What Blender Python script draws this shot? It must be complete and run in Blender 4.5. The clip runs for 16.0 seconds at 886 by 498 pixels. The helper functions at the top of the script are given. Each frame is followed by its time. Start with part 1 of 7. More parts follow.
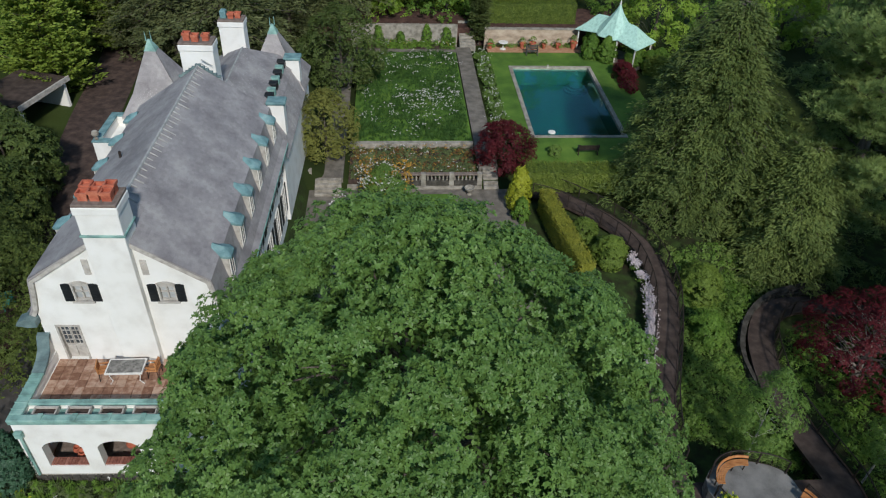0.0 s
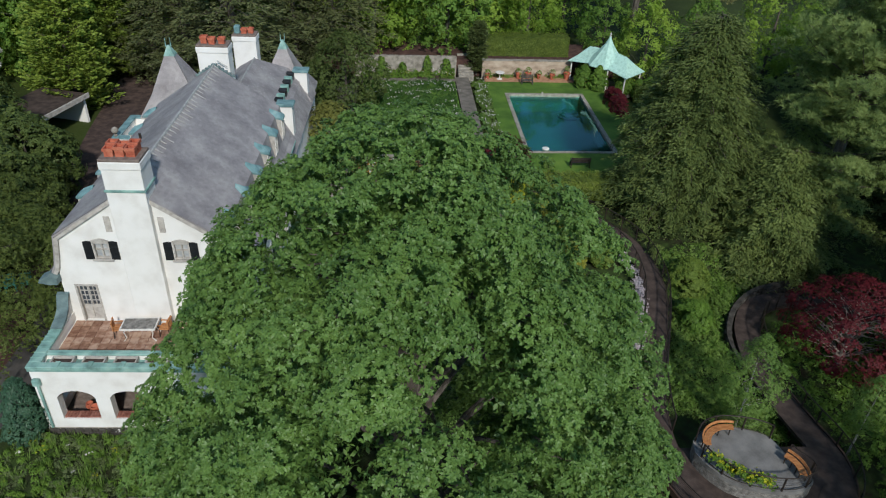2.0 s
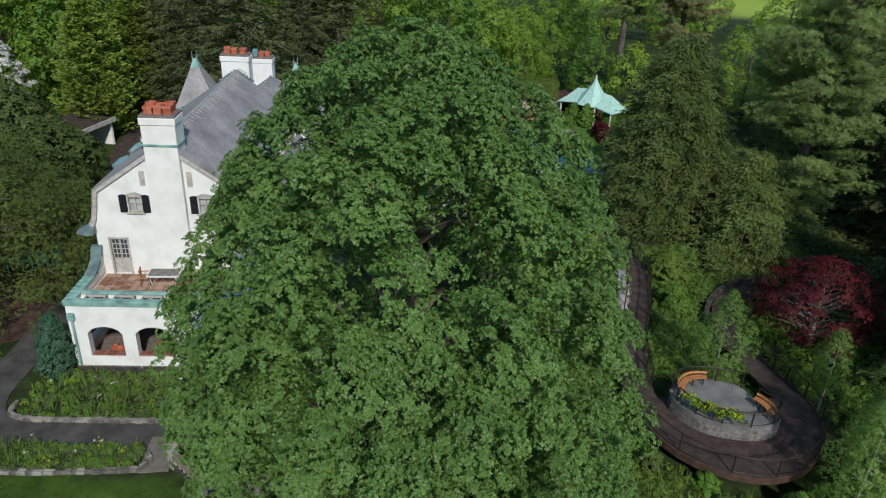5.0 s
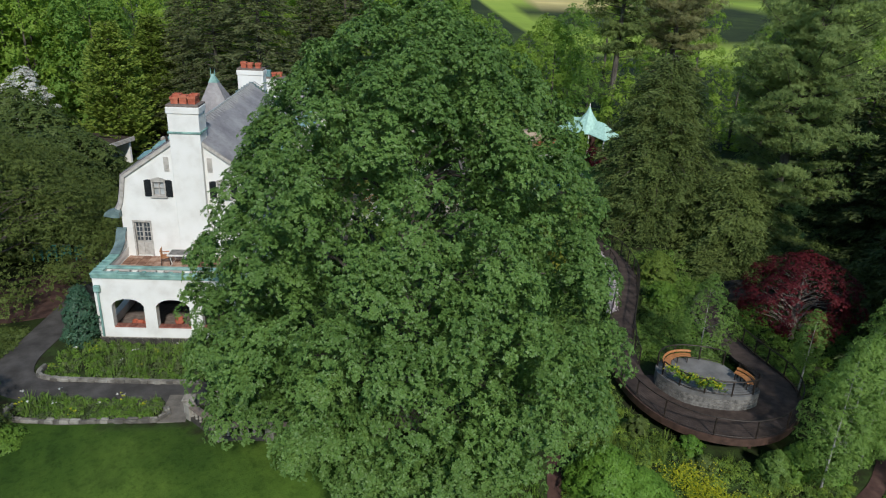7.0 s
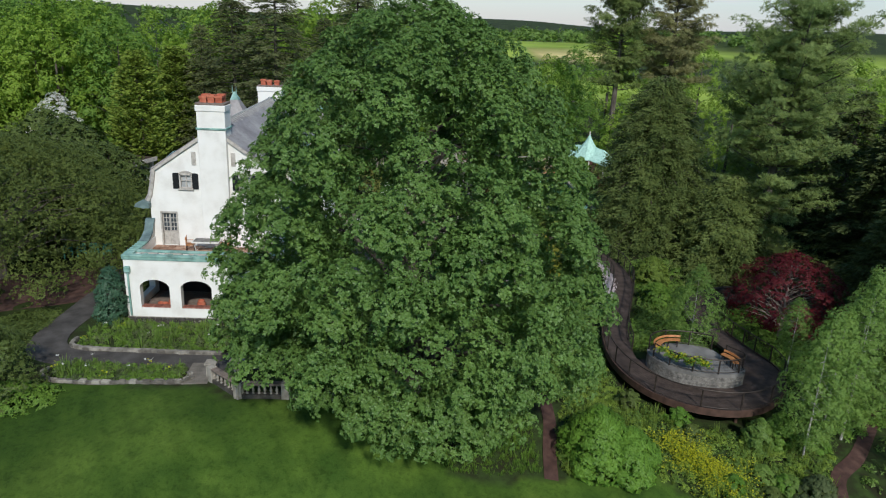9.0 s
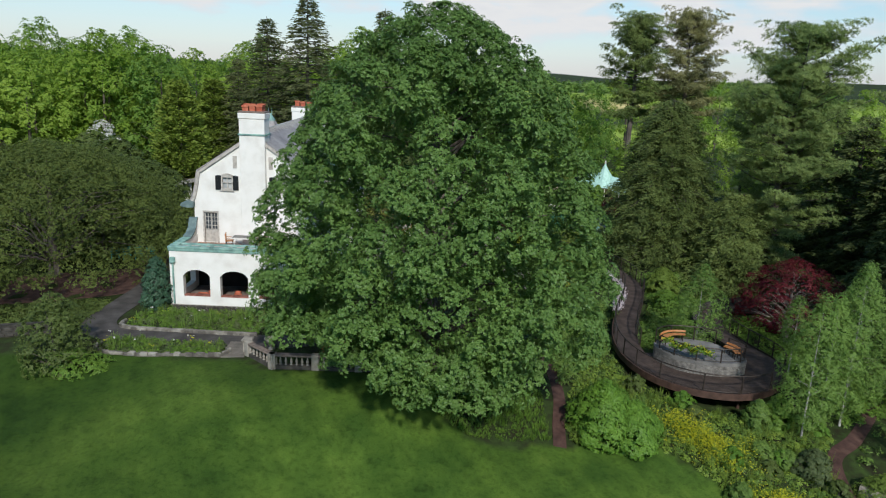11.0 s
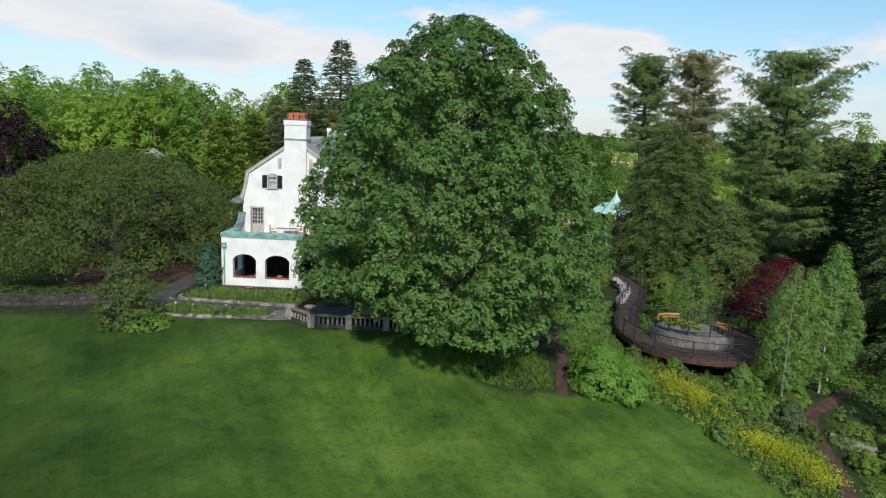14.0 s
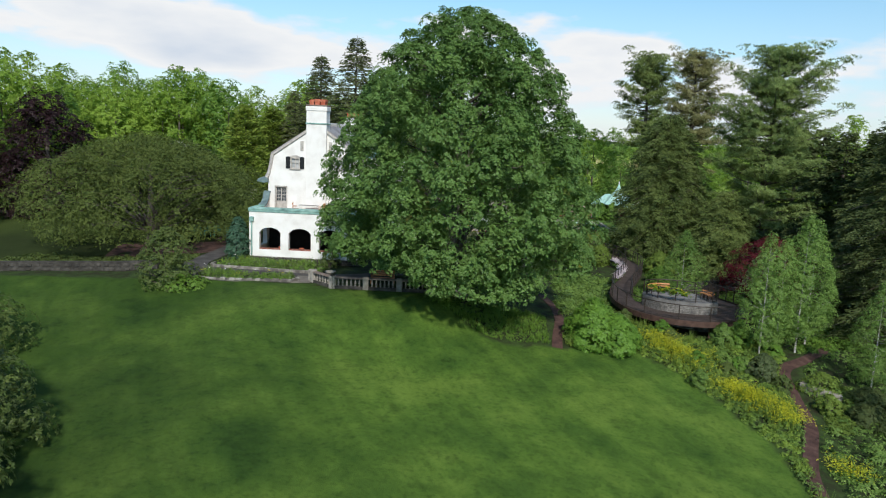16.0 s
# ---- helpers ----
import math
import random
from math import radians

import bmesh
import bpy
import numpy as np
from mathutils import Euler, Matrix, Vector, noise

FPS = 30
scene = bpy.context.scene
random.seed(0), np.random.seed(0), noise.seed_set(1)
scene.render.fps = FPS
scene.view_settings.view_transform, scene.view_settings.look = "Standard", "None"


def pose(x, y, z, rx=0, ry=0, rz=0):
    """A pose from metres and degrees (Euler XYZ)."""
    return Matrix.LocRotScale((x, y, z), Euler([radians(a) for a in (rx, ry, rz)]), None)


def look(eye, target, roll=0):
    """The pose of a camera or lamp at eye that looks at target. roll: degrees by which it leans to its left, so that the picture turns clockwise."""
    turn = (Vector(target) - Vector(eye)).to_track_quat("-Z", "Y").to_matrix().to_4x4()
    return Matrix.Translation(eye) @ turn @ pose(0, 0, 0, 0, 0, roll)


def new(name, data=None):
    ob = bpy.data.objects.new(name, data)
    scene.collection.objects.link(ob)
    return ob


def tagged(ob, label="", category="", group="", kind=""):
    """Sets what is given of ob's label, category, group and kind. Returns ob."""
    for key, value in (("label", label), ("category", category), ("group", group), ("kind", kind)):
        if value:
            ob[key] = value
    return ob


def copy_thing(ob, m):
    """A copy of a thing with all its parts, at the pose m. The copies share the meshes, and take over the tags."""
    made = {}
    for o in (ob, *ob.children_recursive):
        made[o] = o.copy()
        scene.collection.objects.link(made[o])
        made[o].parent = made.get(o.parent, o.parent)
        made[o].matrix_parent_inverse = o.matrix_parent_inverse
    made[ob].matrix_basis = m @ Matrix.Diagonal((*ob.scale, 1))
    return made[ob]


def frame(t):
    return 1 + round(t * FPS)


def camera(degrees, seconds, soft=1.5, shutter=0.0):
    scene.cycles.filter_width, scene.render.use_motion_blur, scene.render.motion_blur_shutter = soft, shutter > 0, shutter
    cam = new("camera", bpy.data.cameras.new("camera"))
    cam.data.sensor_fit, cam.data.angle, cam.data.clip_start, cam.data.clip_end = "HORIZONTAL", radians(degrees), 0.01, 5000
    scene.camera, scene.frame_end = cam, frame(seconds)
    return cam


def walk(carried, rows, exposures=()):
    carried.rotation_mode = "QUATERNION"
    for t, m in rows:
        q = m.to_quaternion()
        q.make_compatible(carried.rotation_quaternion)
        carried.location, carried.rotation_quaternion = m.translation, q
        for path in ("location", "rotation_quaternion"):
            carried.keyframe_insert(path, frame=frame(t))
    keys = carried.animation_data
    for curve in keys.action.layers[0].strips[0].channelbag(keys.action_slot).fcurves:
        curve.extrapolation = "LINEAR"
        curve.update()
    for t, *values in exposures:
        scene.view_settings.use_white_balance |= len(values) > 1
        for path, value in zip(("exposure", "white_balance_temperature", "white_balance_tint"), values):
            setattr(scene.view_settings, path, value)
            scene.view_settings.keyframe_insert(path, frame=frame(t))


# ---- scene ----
cam = camera(63.8, 16.0, soft=1.15)
METRES, EYE, TILT, LEAN, TURN = 38.0, 27.0, 0.0, 0.0, -5.1
ROWS = [
    (0.0, 0.0, 0.0, 0.0, 1.54, -38.11, -1.96),
    (0.5, 0.0024, -0.0275, -0.0153, 1.6, -36.85, -1.99),
    (1.0, 0.0048, -0.0552, -0.0304, 1.62, -35.6, -1.98),
    (1.5, 0.0074, -0.0831, -0.0455, 1.66, -34.33, -2.02),
    (2.0, 0.0101, -0.1108, -0.0603, 1.71, -33.1, -2.07),
    (2.5, 0.0128, -0.1383, -0.0755, 1.74, -31.92, -2.13),
    (3.0, 0.0155, -0.1659, -0.0906, 1.79, -30.82, -2.16),
    (3.5, 0.0182, -0.1932, -0.1057, 1.8, -29.74, -2.18),
    (4.0, 0.0209, -0.2205, -0.121, 1.82, -28.64, -2.2),
    (6.5, 0.0329, -0.3564, -0.1968, 1.97, -23.09, -2.16),
    (7.0, 0.0359, -0.3826, -0.2116, 2.07, -22.05, -2.23),
    (7.5, 0.0394, -0.4087, -0.2262, 2.19, -21.01, -2.3),
    (8.0, 0.0423, -0.4345, -0.2414, 2.32, -19.98, -2.28),
    (8.5, 0.0451, -0.4598, -0.2569, 2.52, -18.98, -2.25),
    (9.0, 0.0477, -0.4857, -0.2718, 2.73, -17.96, -2.24),
    (11.5, 0.0649, -0.6147, -0.3415, 5.14, -13.23, -2.24),
    (12.0, 0.0689, -0.6414, -0.3561, 5.61, -12.42, -2.23),
    (12.5, 0.0731, -0.6689, -0.3716, 5.87, -11.59, -2.23),
    (13.0, 0.0775, -0.6973, -0.3869, 6.02, -10.79, -2.22),
    (13.5, 0.082, -0.7265, -0.4019, 6.18, -10.03, -2.24),
    (14.0, 0.0868, -0.7563, -0.4158, 6.46, -9.41, -2.27),
    (14.5, 0.0917, -0.7864, -0.4295, 6.65, -9.04, -2.27),
    (15.0, 0.0969, -0.8176, -0.4402, 6.81, -8.96, -2.29),
    (15.5, 0.1025, -0.8488, -0.4493, 7.05, -8.97, -2.33),
    (16.0, 0.108, -0.8797, -0.4574, 7.37, -9.0, -2.32),
]
walk(cam, [(t, pose(0, 0, EYE, TILT, LEAN, TURN) @ pose(METRES * x, METRES * y, METRES * z, 90 + pitch, roll, yaw)) for t, x, y, z, yaw, pitch, roll in ROWS],
     exposures=((0.0, 0.0), (4.0, 0.0), (9.0, 0.1), (12.0, 0.18), (16.0, 0.33)))

# ---- sky and sun ----
SUN_ELEVATION, SUN_HEADING = 38.0, 170.0     # degrees; heading clockwise from +y


def make_sky():
    world = bpy.data.worlds.new("sky")
    scene.world = world
    world.use_nodes = True
    n, l = world.node_tree.nodes, world.node_tree.links
    n.clear()
    out, back, sky = n.new("ShaderNodeOutputWorld"), n.new("ShaderNodeBackground"), n.new("ShaderNodeTexSky")
    sky.sky_type, sky.sun_disc = "NISHITA", False
    sky.sun_elevation, sky.sun_rotation = radians(SUN_ELEVATION), radians(SUN_HEADING)
    sky.air_density, sky.dust_density, sky.ozone_density = 1.0, 0.0, 1.2
    co, sep = n.new("ShaderNodeTexCoord"), n.new("ShaderNodeSeparateXYZ")
    l.new(co.outputs["Generated"], sep.inputs[0])

    def math_node(op, a, b=None):
        x = n.new("ShaderNodeMath")
        x.operation = op
        for i, v in enumerate((a, b)):
            if isinstance(v, (int, float)):
                x.inputs[i].default_value = v
            elif v is not None:
                l.new(v, x.inputs[i])
        return x.outputs[0]

    comb = n.new("ShaderNodeMapping")
    comb.inputs["Scale"].default_value, comb.inputs["Location"].default_value = (1, 1, 3.2), (0.35, 0, 0.1)
    l.new(co.outputs["Generated"], comb.inputs[0])
    noi = n.new("ShaderNodeTexNoise")
    noi.inputs["Scale"].default_value, noi.inputs["Detail"].default_value, noi.inputs["Roughness"].default_value = 3.6, 9.0, 0.5
    l.new(comb.outputs[0], noi.inputs["Vector"])
    bank = n.new("ShaderNodeValToRGB")                    # long banks of cumulus low over the hills
    for i, (pos, v) in enumerate(((0.0, 0.34), (0.05, 0.47), (0.1, 0.6), (0.15, 0.53), (0.19, 0.41), (0.4, 0.47))):
        e = bank.color_ramp.elements[i] if i < 2 else bank.color_ramp.elements.new(pos)
        e.position, e.color = pos, (v, v, v, 1)
    l.new(sep.outputs[2], bank.inputs[0])
    dense = math_node("ADD", noi.outputs["Fac"], math_node("SUBTRACT", bank.outputs[0], 0.5))
    ramp = n.new("ShaderNodeValToRGB")
    ramp.color_ramp.elements[0].position, ramp.color_ramp.elements[1].position = 0.515, 0.585
    l.new(dense, ramp.inputs[0])
    mix = n.new("ShaderNodeMixRGB")
    puff = n.new("ShaderNodeValToRGB")
    puff.color_ramp.elements[0].position, puff.color_ramp.elements[1].position = 0.5, 0.82
    puff.color_ramp.elements[0].color, puff.color_ramp.elements[1].color = (5.1, 5.5, 6.1, 1), (4.2, 4.7, 5.4, 1)
    x = puff.color_ramp.elements.new(0.6)
    x.color = (5.9, 6.0, 6.1, 1)
    l.new(dense, puff.inputs[0])
    l.new(puff.outputs[0], mix.inputs[2])
    l.new(ramp.outputs[0], mix.inputs[0])
    tone = n.new("ShaderNodeHueSaturation")
    tone.inputs["Saturation"].default_value, tone.inputs["Value"].default_value = 1.25, 0.95
    tone.inputs["Hue"].default_value = 0.49
    l.new(sky.outputs[0], tone.inputs["Color"])
    low, pale = n.new("ShaderNodeMapRange"), n.new("ShaderNodeMixRGB")     # paler air towards the horizon
    low.inputs["From Min"].default_value, low.inputs["From Max"].default_value = 0.0, 0.22
    low.inputs["To Min"].default_value, low.inputs["To Max"].default_value = 0.75, 0.0
    l.new(sep.outputs[2], low.inputs["Value"])
    l.new(low.outputs[0], pale.inputs[0])
    l.new(tone.outputs[0], pale.inputs[1])
    pale.inputs[2].default_value = (2.8, 3.8, 5.3, 1)
    l.new(pale.outputs[0], mix.inputs[1])
    l.new(mix.outputs[0], back.inputs[0])
    back.inputs[1].default_value = 0.12
    l.new(back.outputs[0], out.inputs[0])


make_sky()
sun_data = bpy.data.lights.new("sun", "SUN")
sun_data.energy, sun_data.angle, sun_data.color = 3.2, radians(4), (1.0, 0.97, 0.91)
sun = new("sun", sun_data)
a, e = radians(SUN_HEADING), radians(SUN_ELEVATION)
sun.matrix_world = look((60 * math.sin(a) * math.cos(e), 60 * math.cos(a) * math.cos(e), 60 * math.sin(e)), (0, 0, 0))

# ---- materials ----


def material(name, colors, scale=3.0, rough=0.8, metal=0.0, bump=0.2, fine=40.0, island=0.0, obj=0.0, stretch=(1, 1, 1), spec=0.3):
    """Noise-mottled surface: colors from dark to light; island and obj give brightness changes from piece to piece."""
    m = bpy.data.materials.new(name)
    m.use_nodes = True
    n, l = m.node_tree.nodes, m.node_tree.links
    p = n["Principled BSDF"]
    co, mp = n.new("ShaderNodeTexCoord"), n.new("ShaderNodeMapping")
    mp.inputs["Scale"].default_value = stretch
    geo_pos = n.new("ShaderNodeNewGeometry")
    l.new(geo_pos.outputs["Position"], mp.inputs[0])
    a, b = n.new("ShaderNodeTexNoise"), n.new("ShaderNodeTexNoise")
    a.inputs["Scale"].default_value, a.inputs["Detail"].default_value = scale, 6
    b.inputs["Scale"].default_value, b.inputs["Detail"].default_value = fine, 3
    l.new(mp.outputs[0], a.inputs["Vector"])
    l.new(mp.outputs[0], b.inputs["Vector"])
    add = n.new("ShaderNodeMath")
    add.operation = "MULTIPLY_ADD"
    add.inputs[1].default_value = 0.35
    l.new(b.outputs["Fac"], add.inputs[0])
    l.new(a.outputs["Fac"], add.inputs[2])
    ramp = n.new("ShaderNodeValToRGB")
    el = ramp.color_ramp.elements
    lo, hi = 0.45, 0.92
    for i, c in enumerate(colors):
        pos = lo + (hi - lo) * i / max(1, len(colors) - 1)
        x = el[i] if i < 2 else el.new(pos)
        x.position, x.color = pos, (*c, 1)
    if len(colors) == 1:
        el[1].color = (*colors[0], 1)
    fac = add.outputs[0]
    for on, src in ((island, "Random Per Island"), (obj, "Random")):
        if on:
            g = geo_pos if src == "Random Per Island" else n.new("ShaderNodeObjectInfo")
            k = n.new("ShaderNodeMath")
            k.operation = "MULTIPLY_ADD"
            k.inputs[1].default_value = on
            l.new(g.outputs[src], k.inputs[0])
            sub = n.new("ShaderNodeMath")
            sub.operation, sub.inputs[1].default_value = "SUBTRACT", on / 2
            l.new(fac, sub.inputs[0])
            l.new(sub.outputs[0], k.inputs[2])
            fac = k.outputs[0]
    l.new(fac, ramp.inputs[0])
    l.new(ramp.outputs[0], p.inputs["Base Color"])
    p.inputs["Roughness"].default_value, p.inputs["Metallic"].default_value = rough, metal
    p.inputs["Specular IOR Level"].default_value = spec
    if bump:
        bu = n.new("ShaderNodeBump")
        bu.inputs["Strength"].default_value, bu.inputs["Distance"].default_value = bump, 0.03
        l.new(add.outputs[0], bu.inputs["Height"])
        l.new(bu.outputs[0], p.inputs["Normal"])
    return m


def leaf_material(name, dark, light, trans=0.3, rough=0.5, patch=0.35, vary=0.42, spec=0.25):
    """Leaves: each leaf its own tone, with larger patches of lighter growth, and some light let through."""
    m = bpy.data.materials.new(name)
    m.use_nodes = True
    n, l = m.node_tree.nodes, m.node_tree.links
    p, out = n["Principled BSDF"], n["Material Output"]
    g, noi = n.new("ShaderNodeNewGeometry"), n.new("ShaderNodeTexNoise")
    noi.inputs["Scale"].default_value, noi.inputs["Detail"].default_value = patch, 4
    l.new(g.outputs["Position"], noi.inputs["Vector"])
    k = n.new("ShaderNodeMath")
    k.operation, k.inputs[1].default_value = "MULTIPLY_ADD", vary
    l.new(g.outputs["Random Per Island"], k.inputs[0])
    s = n.new("ShaderNodeMath")
    s.operation, s.inputs[1].default_value = "SUBTRACT", vary / 2 - 0.025
    l.new(noi.outputs["Fac"], s.inputs[0])
    l.new(s.outputs[0], k.inputs[2])
    oi = n.new("ShaderNodeObjectInfo")
    k2 = n.new("ShaderNodeMath")
    k2.operation, k2.inputs[1].default_value = "MULTIPLY_ADD", 0.3
    l.new(oi.outputs["Random"], k2.inputs[0])
    s2 = n.new("ShaderNodeMath")
    s2.operation, s2.inputs[1].default_value = "SUBTRACT", 0.15
    l.new(k.outputs[0], s2.inputs[0])
    l.new(s2.outputs[0], k2.inputs[2])
    ramp = n.new("ShaderNodeValToRGB")
    ramp.color_ramp.elements[0].position, ramp.color_ramp.elements[1].position = 0.1, 0.95
    ramp.color_ramp.elements[0].color, ramp.color_ramp.elements[1].color = (*dark, 1), (*light, 1)
    l.new(k2.outputs[0], ramp.inputs[0])
    l.new(ramp.outputs[0], p.inputs["Base Color"])
    p.inputs["Roughness"].default_value, p.inputs["Specular IOR Level"].default_value = rough, spec
    t, mix = n.new("ShaderNodeBsdfTranslucent"), n.new("ShaderNodeMixShader")
    l.new(ramp.outputs[0], t.inputs[0])
    mix.inputs[0].default_value = trans
    l.new(p.outputs[0], mix.inputs[1])
    l.new(t.outputs[0], mix.inputs[2])
    l.new(mix.outputs[0], out.inputs["Surface"])
    return m


STUCCO = material("white_stucco", [(0.69, 0.67, 0.63), (0.79, 0.78, 0.745), (0.83, 0.82, 0.795)], 1.2, 0.9, bump=0.12, fine=60)
SLATE = material("slate", [(0.2, 0.182, 0.184), (0.3, 0.277, 0.275), (0.41, 0.385, 0.372)], 0.7, 0.6, bump=0.25, fine=25, island=0.13, spec=0.5, stretch=(1, 1, 1))
LICHEN = material("weathered_lead", [(0.28, 0.28, 0.27), (0.46, 0.46, 0.44)], 3, 0.7)
COPPER = material("green_copper", [(0.12, 0.21, 0.19), (0.22, 0.39, 0.345), (0.35, 0.5, 0.45)], 2.2, 0.65, bump=0.15)
COPPER_DARK = material("dark_aged_copper", [(0.07, 0.1, 0.105), (0.13, 0.19, 0.19), (0.2, 0.27, 0.26)], 2.2, 0.65, bump=0.15)
COPPER_BLUE = material("blue_green_copper", [(0.09, 0.17, 0.185), (0.16, 0.29, 0.3), (0.27, 0.39, 0.385)], 2.2, 0.65, bump=0.15)
TERRACOTTA = material("terracotta", [(0.3, 0.07, 0.04), (0.46, 0.13, 0.075), (0.55, 0.2, 0.12)], 4, 0.85)
CAPSTONE = material("brown_capstone", [(0.13, 0.1, 0.085), (0.25, 0.2, 0.17)], 5, 0.9)
TRIM = material("weathered_trim", [(0.3, 0.28, 0.25), (0.46, 0.43, 0.39), (0.55, 0.52, 0.48)], 4, 0.8)
SHUTTER = material("black_shutter", [(0.008, 0.01, 0.012), (0.02, 0.022, 0.024)], 6, 0.5)
DARK = material("dark_interior", [(0.012, 0.011, 0.01), (0.03, 0.026, 0.024)], 2, 0.9)
TILE = material("quarry_tile", [(0.19, 0.095, 0.06), (0.32, 0.185, 0.125), (0.46, 0.32, 0.24)], 5, 0.75, obj=0.5)
BRICK = material("sill_brick", [(0.2, 0.07, 0.05), (0.36, 0.16, 0.12)], 6, 0.85, island=0.3)
STONE = material("field_stone", [(0.028, 0.025, 0.021), (0.058, 0.053, 0.045), (0.105, 0.096, 0.082)], 2.5, 0.9, bump=0.5, fine=20, island=0.35)
SANDSTONE = material("sandstone_wall", [(0.25, 0.19, 0.14), (0.42, 0.33, 0.25), (0.52, 0.43, 0.34)], 1.3, 0.9, bump=0.3, fine=18, stretch=(1, 1, 2))
PALESTONE = material("pale_limestone", [(0.16, 0.145, 0.12), (0.29, 0.265, 0.225), (0.4, 0.37, 0.325)], 2.5, 0.9, bump=0.3)
LEDGE = material("pale_ledge_stone", [(0.1, 0.09, 0.078), (0.19, 0.175, 0.15), (0.33, 0.31, 0.27)], 3, 0.9, bump=0.4, fine=20, obj=0.5)
PAVING = material("grey_paving", [(0.1, 0.088, 0.075), (0.165, 0.147, 0.125), (0.23, 0.205, 0.175)], 1.6, 0.85, bump=0.2, fine=14)
ASPHALT = material("grey_asphalt", [(0.04, 0.036, 0.033), (0.068, 0.062, 0.058), (0.105, 0.097, 0.091)], 1.4, 0.9, bump=0.2, fine=40)
DECKSTONE = material("grey_aggregate", [(0.12, 0.116, 0.112), (0.185, 0.18, 0.172), (0.24, 0.232, 0.222)], 1.5, 0.85, bump=0.2, fine=30)
WALKWAY = material("dark_brown_tarmac", [(0.033, 0.023, 0.019), (0.06, 0.043, 0.036), (0.094, 0.068, 0.058)], 2, 0.9, bump=0.2, fine=50)
DRIVE = material("brown_drive_gravel", [(0.035, 0.024, 0.02), (0.07, 0.047, 0.04), (0.11, 0.075, 0.06)], 2, 0.95, bump=0.4, fine=50)
EDGESTONE = material("grey_edging_stone", [(0.09, 0.085, 0.08), (0.19, 0.18, 0.165), (0.3, 0.285, 0.26)], 5, 0.9, bump=0.5, fine=20)
REDPATH = material("red_brown_gravel", [(0.042, 0.022, 0.018), (0.078, 0.041, 0.033), (0.12, 0.067, 0.053)], 2, 0.95, bump=0.4, fine=50)
ORANGE_PAVE = material("orange_flagstone", [(0.3, 0.15, 0.08), (0.5, 0.29, 0.18)], 3, 0.85)
IRON = material("dark_bronze_metal", [(0.025, 0.019, 0.016), (0.06, 0.046, 0.038)], 6, 0.5, metal=0.3, bump=0.05)
RUST = material("rusted_steel_fascia", [(0.05, 0.029, 0.022), (0.11, 0.062, 0.046)], 3, 0.8)
BENCHWOOD = material("orange_teak", [(0.26, 0.1, 0.035), (0.44, 0.19, 0.07), (0.55, 0.27, 0.11)], 3, 0.5, stretch=(1, 6, 6))
WHITEPAINT = material("white_paint", [(0.6, 0.58, 0.54), (0.78, 0.76, 0.72)], 5, 0.5)
GREENPAINT = material("green_paint", [(0.03, 0.14, 0.11), (0.06, 0.24, 0.19)], 5, 0.5)
BARK = material("bark", [(0.04, 0.032, 0.026), (0.1, 0.085, 0.07), (0.17, 0.15, 0.13)], 4, 0.95, bump=0.6, fine=20, stretch=(1, 1, 0.3))
BIRCHBARK = material("birch_bark", [(0.1, 0.09, 0.08), (0.42, 0.4, 0.37), (0.62, 0.6, 0.56)], 5, 0.8, stretch=(1, 1, 3))
TWIG = material("pale_twig", [(0.16, 0.13, 0.11), (0.32, 0.27, 0.24)], 5, 0.9)
MINT = material("mint_copper_roof", [(0.3, 0.5, 0.43), (0.42, 0.66, 0.57), (0.5, 0.72, 0.64)], 1.6, 0.6, bump=0.1, stretch=(3, 3, 1))
POOLSHELL = material("pool_plaster", [(0.001, 0.036, 0.038), (0.002, 0.05, 0.054), (0.003, 0.066, 0.07)], 0.6, 0.7)
LEAF_BIG = leaf_material("broad_tree_leaf", (0.052, 0.12, 0.027), (0.192, 0.325, 0.078), 0.34, 0.45, 0.6, 0.3, spec=0.36)
LEAF_DARK = leaf_material("dark_tree_leaf", (0.055, 0.085, 0.022), (0.16, 0.215, 0.055), 0.32)
LEAF_BRIGHT = leaf_material("spring_leaf", (0.15, 0.27, 0.03), (0.36, 0.5, 0.08), 0.48, 0.55, 0.1)
LEAF_MID = leaf_material("mid_leaf", (0.08, 0.155, 0.033), (0.245, 0.37, 0.08), 0.36)
LEAF_SHRUB = leaf_material("shrub_leaf", (0.068, 0.148, 0.022), (0.205, 0.34, 0.052), 0.32, 0.5, 0.8)
LEAF_SLOPE = leaf_material("slope_leaf", (0.105, 0.185, 0.028), (0.31, 0.43, 0.07), 0.34, 0.5, 0.8)
LEAF_YELLOW = leaf_material("golden_leaf", (0.22, 0.26, 0.02), (0.5, 0.52, 0.05), 0.3)
LEAF_RED = leaf_material("burgundy_leaf", (0.05, 0.008, 0.012), (0.19, 0.024, 0.03), 0.35)
LEAF_BEECH = leaf_material("copper_beech_leaf", (0.014, 0.006, 0.008), (0.04, 0.016, 0.018), 0.2)
LEAF_HYDRANGEA = leaf_material("hydrangea_leaf", (0.072, 0.165, 0.022), (0.185, 0.34, 0.05), 0.32, 0.45, 1.0)
LEAF_HEDGE = leaf_material("hedge_leaf", (0.06, 0.1, 0.016), (0.2, 0.26, 0.045), 0.25, 0.5, 1.5)
NEEDLE = leaf_material("hemlock_needle", (0.085, 0.125, 0.036), (0.25, 0.32, 0.09), 0.32, 0.6, 0.4)
NEEDLE_PINE = leaf_material("white_pine_needle", (0.125, 0.195, 0.058), (0.37, 0.46, 0.145), 0.42, 0.6, 0.3)
